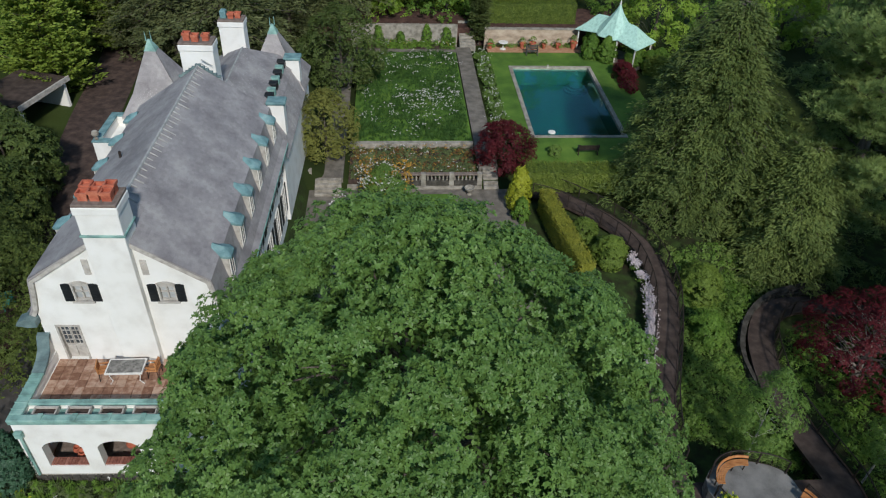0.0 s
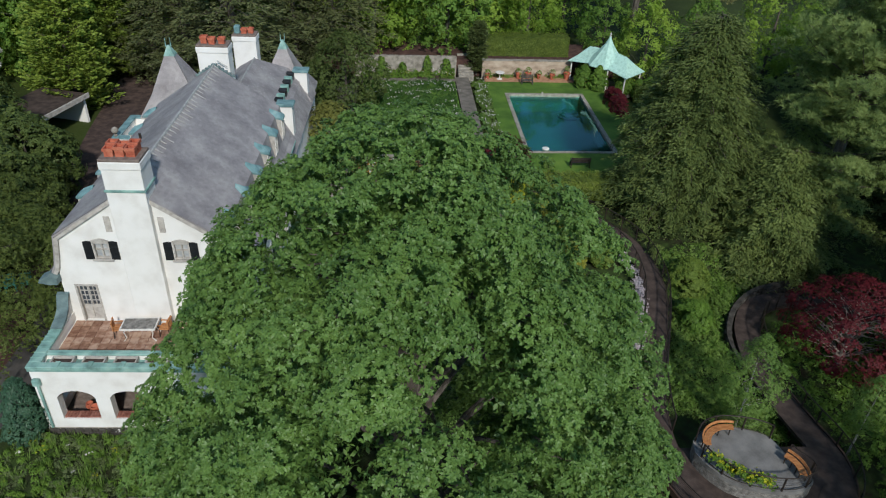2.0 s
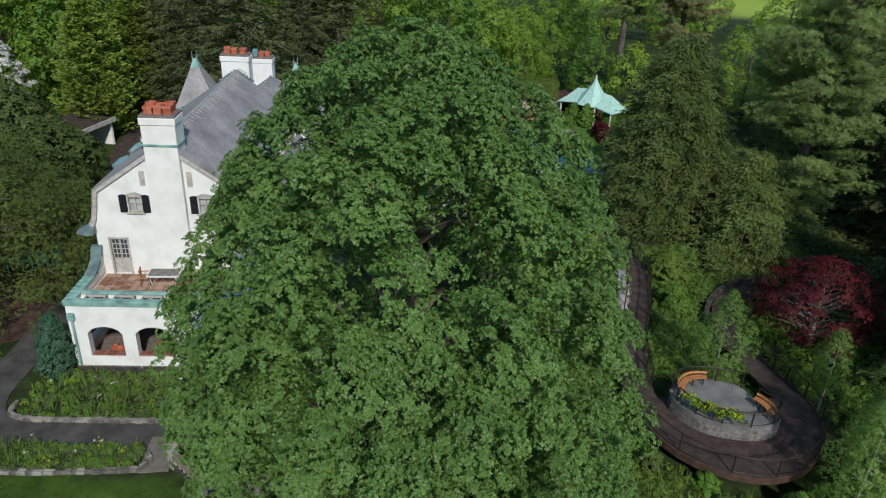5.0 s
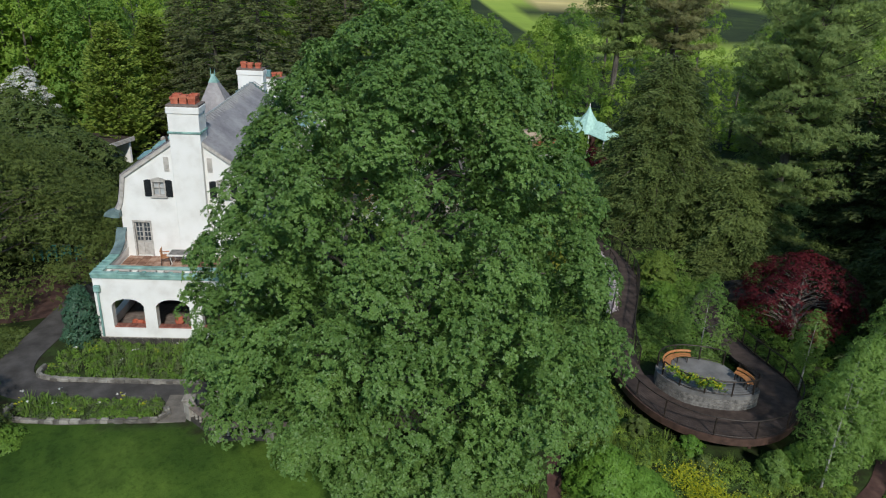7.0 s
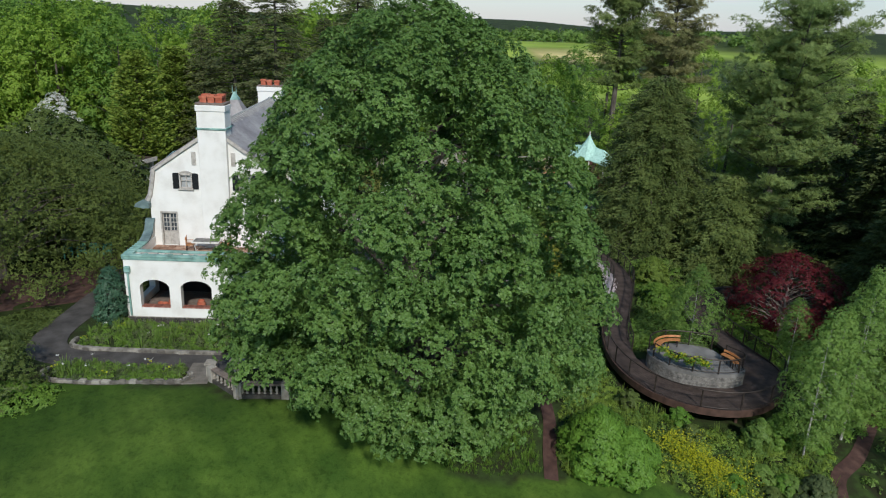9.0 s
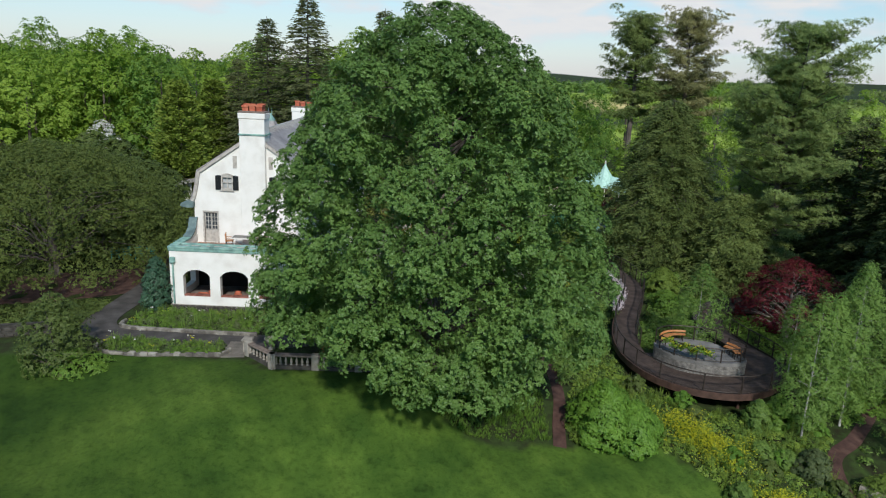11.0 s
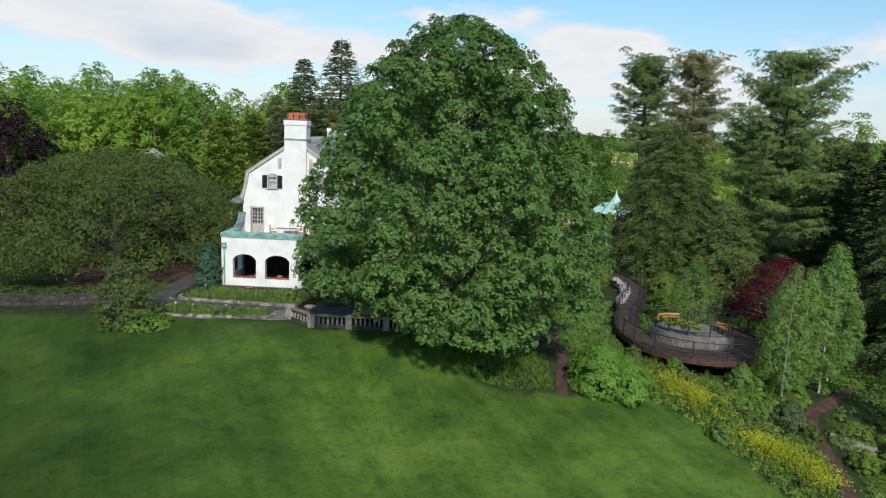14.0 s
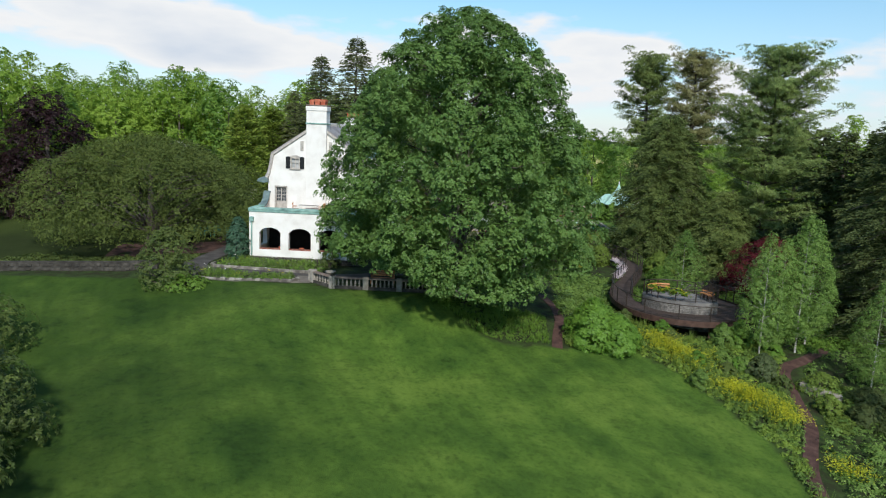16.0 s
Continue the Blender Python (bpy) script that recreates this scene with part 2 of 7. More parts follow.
NEEDLE_DARK = leaf_material("dark_spruce_needle", (0.042, 0.066, 0.02), (0.12, 0.155, 0.048), 0.28, 0.6, 0.3)
LEAF_ARBOR = leaf_material("arborvitae_leaf", (0.1, 0.155, 0.022), (0.28, 0.37, 0.06), 0.3, 0.6, 0.5)
LEAF_CEDAR = leaf_material("golden_shrub_leaf", (0.08, 0.13, 0.02), (0.22, 0.31, 0.055), 0.3, 0.6, 0.5)
LEAF_WOOD = leaf_material("woodland_leaf", (0.09, 0.19, 0.03), (0.25, 0.4, 0.075), 0.45, 0.55, 0.1)
LEAF_BIRCH = leaf_material("birch_leaf", (0.1, 0.19, 0.04), (0.28, 0.43, 0.1), 0.42, 0.45, 0.8)
LEAF_IVY = leaf_material("ivy_leaf", (0.028, 0.075, 0.042), (0.1, 0.2, 0.115), 0.2, 0.4, 0.8)
LEAF_CRAB = leaf_material("crabapple_leaf", (0.056, 0.084, 0.019), (0.172, 0.222, 0.052), 0.38, 0.6, 0.4)
NEEDLE_BROWN = leaf_material("coned_pine_needle", (0.17, 0.18, 0.075), (0.42, 0.4, 0.17), 0.4, 0.6, 0.3)
NEEDLE_OLD = leaf_material("old_spruce_needle", (0.075, 0.092, 0.036), (0.2, 0.23, 0.092), 0.3, 0.6, 0.3)
LEAF_OLIVE = leaf_material("olive_brown_leaf", (0.1, 0.11, 0.025), (0.24, 0.25, 0.06), 0.3, 0.6, 0.6)
LEAF_GOLDHEDGE = leaf_material("golden_hedge_leaf", (0.13, 0.15, 0.02), (0.34, 0.34, 0.05), 0.25, 0.5, 1.5)
LEAF_MEADOW = leaf_material("meadow_leaf", (0.03, 0.08, 0.02), (0.1, 0.2, 0.045), 0.3, 0.6, 0.6)
LEAF_GREY = leaf_material("grey_green_leaf", (0.06, 0.09, 0.035), (0.2, 0.25, 0.1), 0.25, 0.6, 0.8)
LEAF_RUSSET = leaf_material("russet_leaf", (0.1, 0.05, 0.02), (0.3, 0.17, 0.06), 0.25, 0.6, 0.8)
FLOWER_WHITE = leaf_material("white_petal", (0.55, 0.55, 0.5), (0.8, 0.78, 0.74), 0.2)
FLOWER_PINK = leaf_material("pale_pink_petal", (0.5, 0.42, 0.44), (0.8, 0.72, 0.74), 0.2)
FLOWER_YELLOW = leaf_material("yellow_petal", (0.36, 0.38, 0.014), (0.66, 0.65, 0.045), 0.25)
FLOWER_ORANGE = leaf_material("orange_petal", (0.42, 0.2, 0.02), (0.6, 0.4, 0.08), 0.2)


def glass_material():
    m = bpy.data.materials.new("window_glass")
    m.use_nodes = True
    p = m.node_tree.nodes["Principled BSDF"]
    p.inputs["Base Color"].default_value = (0.05, 0.06, 0.07, 1)
    p.inputs["Roughness"].default_value, p.inputs["Specular IOR Level"].default_value = 0.06, 0.8
    return m


def water_material():
    m = bpy.data.materials.new("pool_water")
    m.use_nodes = True
    n, l = m.node_tree.nodes, m.node_tree.links
    p = n["Principled BSDF"]
    p.inputs["Base Color"].default_value = (0.4, 0.86, 0.78, 1)
    p.inputs["Roughness"].default_value, p.inputs["IOR"].default_value = 0.03, 1.33
    p.inputs["Transmission Weight"].default_value = 1.0
    noi, bu = n.new("ShaderNodeTexNoise"), n.new("ShaderNodeBump")
    noi.inputs["Scale"].default_value = 1.6
    bu.inputs["Strength"].default_value, bu.inputs["Distance"].default_value = 0.02, 0.03
    l.new(noi.outputs["Fac"], bu.inputs["Height"])
    l.new(bu.outputs[0], p.inputs["Normal"])
    return m


GLASS, WATER = glass_material(), water_material()
CURTAIN = material("curtained_pane", [(0.32, 0.34, 0.35), (0.5, 0.51, 0.51)], 3, 0.12, bump=0.0, spec=0.6)


def ground_material():
    """Lawn, bed soil with low growth, meadow fields and stubble, mixed by the sheet's own masks."""
    m = bpy.data.materials.new("ground_cover")
    m.use_nodes = True
    n, l = m.node_tree.nodes, m.node_tree.links
    p, geo = n["Principled BSDF"], n.new("ShaderNodeNewGeometry")

    def noise_color(scale, detail, dark, mid, light, lo=0.3, hi=0.7):
        a, r = n.new("ShaderNodeTexNoise"), n.new("ShaderNodeValToRGB")
        a.inputs["Scale"].default_value, a.inputs["Detail"].default_value, a.inputs["Roughness"].default_value = scale, detail, 0.62
        l.new(geo.outputs["Position"], a.inputs["Vector"])
        el = r.color_ramp.elements
        el[0].position, el[0].color, el[1].position, el[1].color = lo, (*dark, 1), hi, (*light, 1)
        x = el.new((lo + hi) / 2)
        x.color = (*mid, 1)
        l.new(a.outputs["Fac"], r.inputs[0])
        return r.outputs[0], a.outputs["Fac"]

    def mix(kind, f, c1, c2):
        x = n.new("ShaderNodeMixRGB")
        x.blend_type = kind
        if isinstance(f, float):
            x.inputs[0].default_value = f
        else:
            l.new(f, x.inputs[0])
        l.new(c1, x.inputs[1])
        l.new(c2, x.inputs[2])
        return x.outputs[0]

    def mask(name):
        at = n.new("ShaderNodeAttribute")
        at.attribute_name = name
        return at.outputs["Fac"]

    lawn_a, _ = noise_color(0.22, 5, (0.052, 0.106, 0.018), (0.094, 0.163, 0.027), (0.146, 0.22, 0.04), 0.34, 0.64)
    lawn_b, fine = noise_color(22, 6, (0.35, 0.42, 0.3), (0.8, 0.86, 0.7), (1, 1, 0.9), 0.28, 0.72)
    lawn_c, _ = noise_color(1.1, 12, (0.42, 0.48, 0.42), (0.88, 0.9, 0.84), (1, 1, 0.92), 0.34, 0.58)
    lawn_d, _ = noise_color(4.5, 8, (0.6, 0.66, 0.55), (0.95, 0.95, 0.9), (1, 1, 0.95), 0.38, 0.58)
    turn, streak, tone = n.new("ShaderNodeMapping"), n.new("ShaderNodeTexNoise"), n.new("ShaderNodeValToRGB")
    turn.inputs["Rotation"].default_value = (0, 0, radians(63))
    l.new(geo.outputs["Position"], turn.inputs[0])
    long = n.new("ShaderNodeMapping")
    long.inputs["Scale"].default_value = (0.1, 1.3, 1)
    l.new(turn.outputs[0], long.inputs[0])
    streak.inputs["Scale"].default_value, streak.inputs["Detail"].default_value = 1.2, 7
    l.new(long.outputs[0], streak.inputs["Vector"])
    tone.color_ramp.elements[0].position, tone.color_ramp.elements[1].position = 0.35, 0.62
    tone.color_ramp.elements[0].color, tone.color_ramp.elements[1].color = (0.62, 0.68, 0.6, 1), (1, 1, 1, 1)
    l.new(streak.outputs["Fac"], tone.inputs[0])
    lawn_a = mix("MULTIPLY", 0.5, lawn_a, tone.outputs[0])
    lawn = mix("MULTIPLY", 0.7, mix("MULTIPLY", 0.5, mix("MULTIPLY", 0.6, lawn_a, lawn_b), lawn_c), lawn_d)
    shade_tint, _ = noise_color(0.06, 4, (0.28, 0.34, 0.36), (0.42, 0.48, 0.47), (0.62, 0.67, 0.62))
    shade_mix = n.new("ShaderNodeMixRGB")                      # shade on the lawn's west side, painted in as a darker tint
    shade_mix.blend_type = "MULTIPLY"
    l.new(mask("west_shade"), shade_mix.inputs[0])
    l.new(lawn, shade_mix.inputs[1])
    l.new(shade_tint, shade_mix.inputs[2])
    lawn = shade_mix.outputs[0]
    soil, _ = noise_color(1.3, 8, (0.025, 0.018, 0.012), (0.03, 0.045, 0.014), (0.05, 0.085, 0.02))
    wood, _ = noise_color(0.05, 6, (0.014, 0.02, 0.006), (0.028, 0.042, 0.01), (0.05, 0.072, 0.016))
    field, _ = noise_color(0.01, 5, (0.2, 0.28, 0.035), (0.29, 0.39, 0.055), (0.36, 0.45, 0.07))
    straw, _ = noise_color(0.02, 5, (0.5, 0.4, 0.15), (0.64, 0.52, 0.21), (0.72, 0.6, 0.27))
    c = mix("MIX", mask("soil"), lawn, soil)
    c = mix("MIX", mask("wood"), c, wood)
    c = mix("MIX", mask("field"), c, field)
    c = mix("MIX", mask("straw"), c, straw)
    l.new(c, p.inputs["Base Color"])
    p.inputs["Roughness"].default_value, p.inputs["Specular IOR Level"].default_value = 0.9, 0.15
    bu = n.new("ShaderNodeBump")
    bu.inputs["Strength"].default_value, bu.inputs["Distance"].default_value = 0.6, 0.05
    l.new(fine, bu.inputs["Height"])
    l.new(bu.outputs[0], p.inputs["Normal"])
    return m


GROUND = ground_material()
LAWN = material("mown_grass", [(0.045, 0.1, 0.014), (0.085, 0.17, 0.023), (0.135, 0.225, 0.034)], 0.5, 0.9, bump=0.4, fine=24)

# ---- mesh helpers ----


def part(name, bm, mat, parent=None, label="", smooth=False):
    """Links a bmesh as one mesh object under a thing or a part."""
    me = bpy.data.meshes.new(name)
    bmesh.ops.recalc_face_normals(bm, faces=bm.faces[:])
    bm.to_mesh(me)
    bm.free()
    for m in (mat if isinstance(mat, (list, tuple)) else [mat]):
        me.materials.append(m)
    if smooth:
        me.polygons.foreach_set("use_smooth", [True] * len(me.polygons))
    ob = new(name, me)
    if parent:
        ob.parent = parent
    if label:
        tagged(ob, label)
    return ob


def piece(name, me, m, parent):
    ob = new(name, me)
    ob.parent = parent
    ob.matrix_local = m
    return ob


def array_mesh(name, v, f, mat):
    """A mesh from number arrays: v (n, 3), f (m, k)."""
    v, f = np.ascontiguousarray(v, dtype=np.float32), np.ascontiguousarray(f, dtype=np.int32)
    me = bpy.data.meshes.new(name)
    me.vertices.add(len(v))
    me.vertices.foreach_set("co", v.ravel())
    me.loops.add(f.size)
    me.loops.foreach_set("vertex_index", f.ravel())
    me.polygons.add(len(f))
    me.polygons.foreach_set("loop_start", np.arange(0, f.size, f.shape[1], dtype=np.int32))
    me.update(calc_edges=True)
    me.materials.append(mat)
    return me


def box(bm, x0, x1, y0, y1, z0, z1, bevel=0.0):
    vs = [bm.verts.new((x, y, z)) for x in (x0, x1) for y in (y0, y1) for z in (z0, z1)]
    fs = [bm.faces.new([vs[i] for i in q]) for q in ((0, 1, 3, 2), (4, 6, 7, 5), (0, 4, 5, 1), (2, 3, 7, 6), (0, 2, 6, 4), (1, 5, 7, 3))]
    if bevel:
        bmesh.ops.bevel(bm, geom=list({e for f in fs for e in f.edges}), offset=bevel, segments=1, affect="EDGES")
    return bm


def boxed(x0, x1, y0, y1, z0, z1, bevel=0.0):
    return box(bmesh.new(), x0, x1, y0, y1, z0, z1, bevel)


def tube(bm, pts, radii, seg=8, cap=True):
    """A round tube through points with a radius at each."""
    pts = [Vector(p) for p in pts]
    if not isinstance(radii, (list, tuple)):
        radii = [radii] * len(pts)
    rings = []
    for i, (p, r) in enumerate(zip(pts, radii)):
        d = (pts[min(i + 1, len(pts) - 1)] - pts[max(i - 1, 0)]).normalized()
        u = d.cross(Vector((0, 0, 1)) if abs(d.z) < 0.95 else Vector((1, 0, 0))).normalized()
        w = d.cross(u)
        rings.append([bm.verts.new(p + float(r) * (math.cos(2 * math.pi * k / seg) * u + math.sin(2 * math.pi * k / seg) * w)) for k in range(seg)])
    for a, b in zip(rings, rings[1:]):
        for k in range(seg):
            bm.faces.new((a[k], a[(k + 1) % seg], b[(k + 1) % seg], b[k]))
    if cap:
        bm.faces.new(rings[0][::-1])
        bm.faces.new(rings[-1])
    return bm


def lathe(bm, cx, cy, profile, seg=14):
    """A turned form: profile of (radius, z)."""
    rings = [[bm.verts.new((cx + r * math.cos(2 * math.pi * k / seg), cy + r * math.sin(2 * math.pi * k / seg), z)) for k in range(seg)] for r, z in profile]
    for a, b in zip(rings, rings[1:]):
        for k in range(seg):
            bm.faces.new((a[k], a[(k + 1) % seg], b[(k + 1) % seg], b[k]))
    bm.faces.new(rings[0][::-1])
    bm.faces.new(rings[-1])
    return bm


def prism(bm, outline, lo, hi, axis="y"):
    """A flat outline (list of two coordinates) given depth along an axis."""
    def at(a, b, c):
        return {"y": (a, c, b), "x": (c, a, b), "z": (a, b, c)}[axis]
    A = [bm.verts.new(at(a, b, lo)) for a, b in outline]
    C = [bm.verts.new(at(a, b, hi)) for a, b in outline]
    n = len(outline)
    bm.faces.new(A)
    bm.faces.new(C[::-1])
    for i in range(n):
        bm.faces.new((A[i], A[(i + 1) % n], C[(i + 1) % n], C[i]))
    return bm


def smooth_line(pts, step=0.5):
    """Points at even steps along a Catmull-Rom curve."""
    P = [np.array(p, float) for p in pts]
    P = [2 * P[0] - P[1]] + P + [2 * P[-1] - P[-2]]
    out = []
    for i in range(1, len(P) - 2):
        n = max(2, int(np.linalg.norm(P[i + 1] - P[i]) / step))
        for k in range(n):
            t = k / n
            a, b, c, d = P[i - 1], P[i], P[i + 1], P[i + 2]
            out.append(0.5 * (2 * b + (c - a) * t + (2 * a - 5 * b + 4 * c - d) * t * t + (3 * b - a - 3 * c + d) * t ** 3))
    out.append(P[-2])
    return out


def offset_line(line, d):
    """The line moved d to its left in plan."""
    out = []
    for i, p in enumerate(line):
        t = line[min(i + 1, len(line) - 1)] - line[max(i - 1, 0)]
        s = np.array([-t[1], t[0]]) / (np.hypot(t[0], t[1]) + 1e-9)
        q = np.array(p, float)
        q[:2] += d * s
        out.append(q)
    return out


def ribbon(line, half, thick, ground=None, lift=0.0, cross=4):
    """A path of the given half width along a line; draped on the ground if one is given."""
    bm = bmesh.new()
    rows = []
    edges = [offset_line(line, half * (2 * k / cross - 1)) for k in range(cross + 1)]
    for i in range(len(line)):
        row = []
        for e in edges:
            x, y = e[i][0], e[i][1]
            z = (ground(x, y) + lift) if ground else e[i][2]
            row.append((x, y, z))
        rows.append(row)
    top = [[bm.verts.new(p) for p in r] for r in rows]
    low = [[bm.verts.new((p[0], p[1], p[2] - thick)) for p in (r[0], r[-1])] for r in rows]
    for i in range(len(rows) - 1):
        for k in range(cross):
            bm.faces.new((top[i][k], top[i][k + 1], top[i + 1][k + 1], top[i + 1][k]))
        bm.faces.new((low[i][0], top[i][0], top[i + 1][0], low[i + 1][0]))
        bm.faces.new((top[i][-1], low[i][1], low[i + 1][1], top[i + 1][-1]))
        bm.faces.new((low[i][1], low[i][0], low[i + 1][0], low[i + 1][1]))
    for i in (0, -1):
        bm.faces.new([*top[i], low[i][1], low[i][0]])
    return bm


def band(line, half, lo, hi):
    """A wall along a line of (x, y): lo and hi give its foot and its top."""
    bm = bmesh.new()
    L, R = offset_line(line, half), offset_line(line, -half)
    rings = [[bm.verts.new((a[0], a[1], lo(a[0], a[1]))), bm.verts.new((a[0], a[1], hi(a[0], a[1]))),
              bm.verts.new((b[0], b[1], hi(b[0], b[1]))), bm.verts.new((b[0], b[1], lo(b[0], b[1])))] for a, b in zip(L, R)]
    for a, b in zip(rings, rings[1:]):
        for k in range(4):
            bm.faces.new((a[k], a[(k + 1) % 4], b[(k + 1) % 4], b[k]))
    bm.faces.new(rings[0][::-1])
    bm.faces.new(rings[-1])
    return bm


def thing(name, label, category, at=(0, 0, 0), turn=0.0, group="", kind=""):
    ob = new(name)
    ob.empty_display_size = 0.2
    ob.matrix_world = pose(*at, 0, 0, turn)
    return tagged(ob, label, category, group, kind)


def sstep(a, b, x):
    t = np.clip((np.asarray(x, float) - a) / (b - a), 0, 1)
    return t * t * (3 - 2 * t)


# ---- the lie of the land ----
POOL = (11.55, 18.85, 50.4, 63.6)


def land(x, y):
    """Height of the ground: a lawn falling to the south and east, the house level, the sunk garden, far hills."""
    x, y = np.asarray(x, float), np.asarray(y, float)
    xs = np.clip(x, -10, 34)
    slope = -0.4 - 0.10 * (xs + 10) + 0.02 * np.clip(x + 10, -25, 0)
    drop = np.clip(12 - y, 0, None)
    south = slope - 0.2 * 22 * (1 - np.exp(-drop / 22)) + 0.10 * np.clip(y - 24, 0, 18) * sstep(14, 24, x) * 0.3
    north = np.where(x < -6, -0.25, -1.5) + 0 * x
    north = -0.25 + (-1.5 + 0.25) * sstep(-7.5, -4.5, x)
    north = north - 1.6 * sstep(20, 27, x) * sstep(70, 40, y)
    w = sstep(24, 41, y)
    z = south * (1 - w) + north * w
    house = sstep(-24, -17, x) * sstep(-4, -8, x) * sstep(11.5, 14, y) * sstep(60, 54, y)
    z = z * (1 - house) - 0.2 * house
    shelf = sstep(4.0, -2.0, x) * sstep(-16, -9, x) * sstep(2.5, 10.4, y) * sstep(28, 22, y)
    z = z * (1 - shelf) - 0.32 * shelf
    court = sstep(-6.6, -6.0, x) * sstep(10.2, 9.4, x) * sstep(29, 33, y) * sstep(44.6, 43.9, y)
    z = z * (1 - court) + np.minimum(z, -2.05) * court
    ramp = sstep(8.5, 10.5, x) * sstep(20.5, 18.5, x) * sstep(20, 24, y) * sstep(45.4, 44.6, y)
    z = z * (1 - ramp) + np.minimum(z, -2.2) * ramp
    bend = sstep(19.3, 20.4, x) * sstep(36, 33, x) * sstep(22.5, 24.5, y) * sstep(36.5, 34.5, y)
    z = z * (1 - bend) + np.minimum(z, -3.6) * bend
    hole = (x > POOL[0] - 0.2) & (x < POOL[1] + 0.2) & (y > POOL[2] - 0.2) & (y < POOL[3] + 0.2)
    z = np.where(hole, -3.4, z)
    r = np.hypot(x, y - 20)
    far = sstep(90, 260, r)
    hills = -9 + 34 * sstep(500, 1500, r) * (0.55 + 0.45 * np.sin(x / 310 + 1.3) * np.cos(y / 420)) + 3 * np.sin(x / 90) * np.cos(y / 110)
    return z * (1 - far) + hills * far


def land_at(x, y):
    return float(land(x, y))


# edge of the mown lawn on its east and north sides
LAWN_EDGE = smooth_line([(-60, 11.0), (-30, 12.0), (-17.2, 12.1), (-10, 11.9), (-8.9, 11.9), (-7.4, 10.6), (-1.0, 10.5), (2.4, 7.9), (6.9, 8.3), (11.3, 9.5), (12.6, 8.7), (14.0, 7.3), (15.0, 5.3), (15.85, 3.1), (16.6, 1.4), (17.0, -0.2), (16.8, -3.3), (16.9, -8), (19.0, -20), (22, -40)], 0.4)


def inside(x, y, outline):
    """Whether plan points lie in an outline."""
    x, y = np.asarray(x, float), np.asarray(y, float)
    hit = np.zeros(x.shape, bool)
    P = [(p[0], p[1]) for p in outline]
    for (x0, y0), (x1, y1) in zip(P, P[1:] + P[:1]):
        if y0 == y1:
            continue
        c = ((y0 > y) != (y1 > y)) & (x < (x1 - x0) * (y - y0) / (y1 - y0) + x0)
        hit ^= c
    return hit


LAWN_AREA = LAWN_EDGE + [(22, -60), (-60, -60)]


def ground_axis(lo, hi, step, reach):
    near = list(np.arange(lo, hi, step))
    out, d = [], step
    v = hi
    while v < reach:
        out.append(v)
        d *= 1.22
        v += d
    left, d, v = [], step, lo - step
    while v > -reach:
        left.append(v)
        d *= 1.22
        v -= d
    return np.array(left[::-1] + near + out)


def make_ground():
    xs, ys = ground_axis(-34, 40, 0.5, 3200), ground_axis(-30, 74, 0.5, 3200)
    X, Y = np.meshgrid(xs, ys)
    Z = land(X, Y)
    Z = Z + 0.03 * np.sin(X * 1.7 + np.cos(Y)) * np.cos(Y * 1.3) * (np.hypot(X, Y) < 90)
    nx, ny = len(xs), len(ys)
    idx = np.arange(nx * ny).reshape(ny, nx)
    f = np.stack([idx[:-1, :-1], idx[:-1, 1:], idx[1:, 1:], idx[1:, :-1]], -1).reshape(-1, 4)
    me = array_mesh("ground", np.stack([X, Y, Z], -1).reshape(-1, 3), f, GROUND)
    me.polygons.foreach_set("use_smooth", [True] * len(me.polygons))
    x, y = X.ravel(), Y.ravel()
    r = np.hypot(x, y)
    lawn = inside(x, y, LAWN_AREA)
    soil = np.where(lawn, 0.0, 1.0)
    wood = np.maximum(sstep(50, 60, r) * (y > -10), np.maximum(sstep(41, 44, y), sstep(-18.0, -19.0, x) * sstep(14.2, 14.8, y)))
    field = sstep(230, 250, r) * sstep(900, 800, r) * ((x > 60) & (np.sin(x / 120) * np.cos(y / 150) > -0.6))
    straw = (np.hypot((x - 140) / 75, (y - 520) / 45) < 1) * 1.0
    # the last mask holds the shade put into the lawn's colour, growing westward
    for name, val in (("soil", soil), ("wood", wood), ("field", field), ("straw", straw), ("west_shade", sstep(2, -20, x - 0.2 * y + 3 * np.sin(y / 6)))):
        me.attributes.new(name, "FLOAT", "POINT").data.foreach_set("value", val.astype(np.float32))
    return tagged(new("ground", me), "mown green lawn falling away among planted beds", "ground", kind="structure")


make_ground()

# ---- plants ----


def unit(v):
    return v / (np.linalg.norm(v, axis=-1, keepdims=True) + 1e-9)


LEAF_V = np.array([(0, 0, 0), (-0.3, 0.5, 0.10), (0, 1, -0.05), (0.3, 0.5, 0.10)])
LEAF_F = np.array([(0, 2, 1), (0, 3, 2)])


def leaves(pos, out, normal, length, width):
    """Folded leaves at pos that point along out and face normal. Returns vertices and triangles."""
    n = len(pos)
    out, length, width = unit(out), np.broadcast_to(length, (n,)), np.broadcast_to(width, (n,))
    side = unit(np.cross(out, normal))
    nor = np.cross(side, out)
    t = LEAF_V
    v = (pos[:, None] + out[:, None] * (t[None, :, 1:2] * length[:, None, None])
         + side[:, None] * (t[None, :, 0:1] * width[:, None, None] * 1.6) + nor[:, None] * (t[None, :, 2:3] * width[:, None, None]))
    f = (np.arange(n)[:, None, None] * 4 + LEAF_F[None]).reshape(-1, 3)
    return v.reshape(-1, 3), f


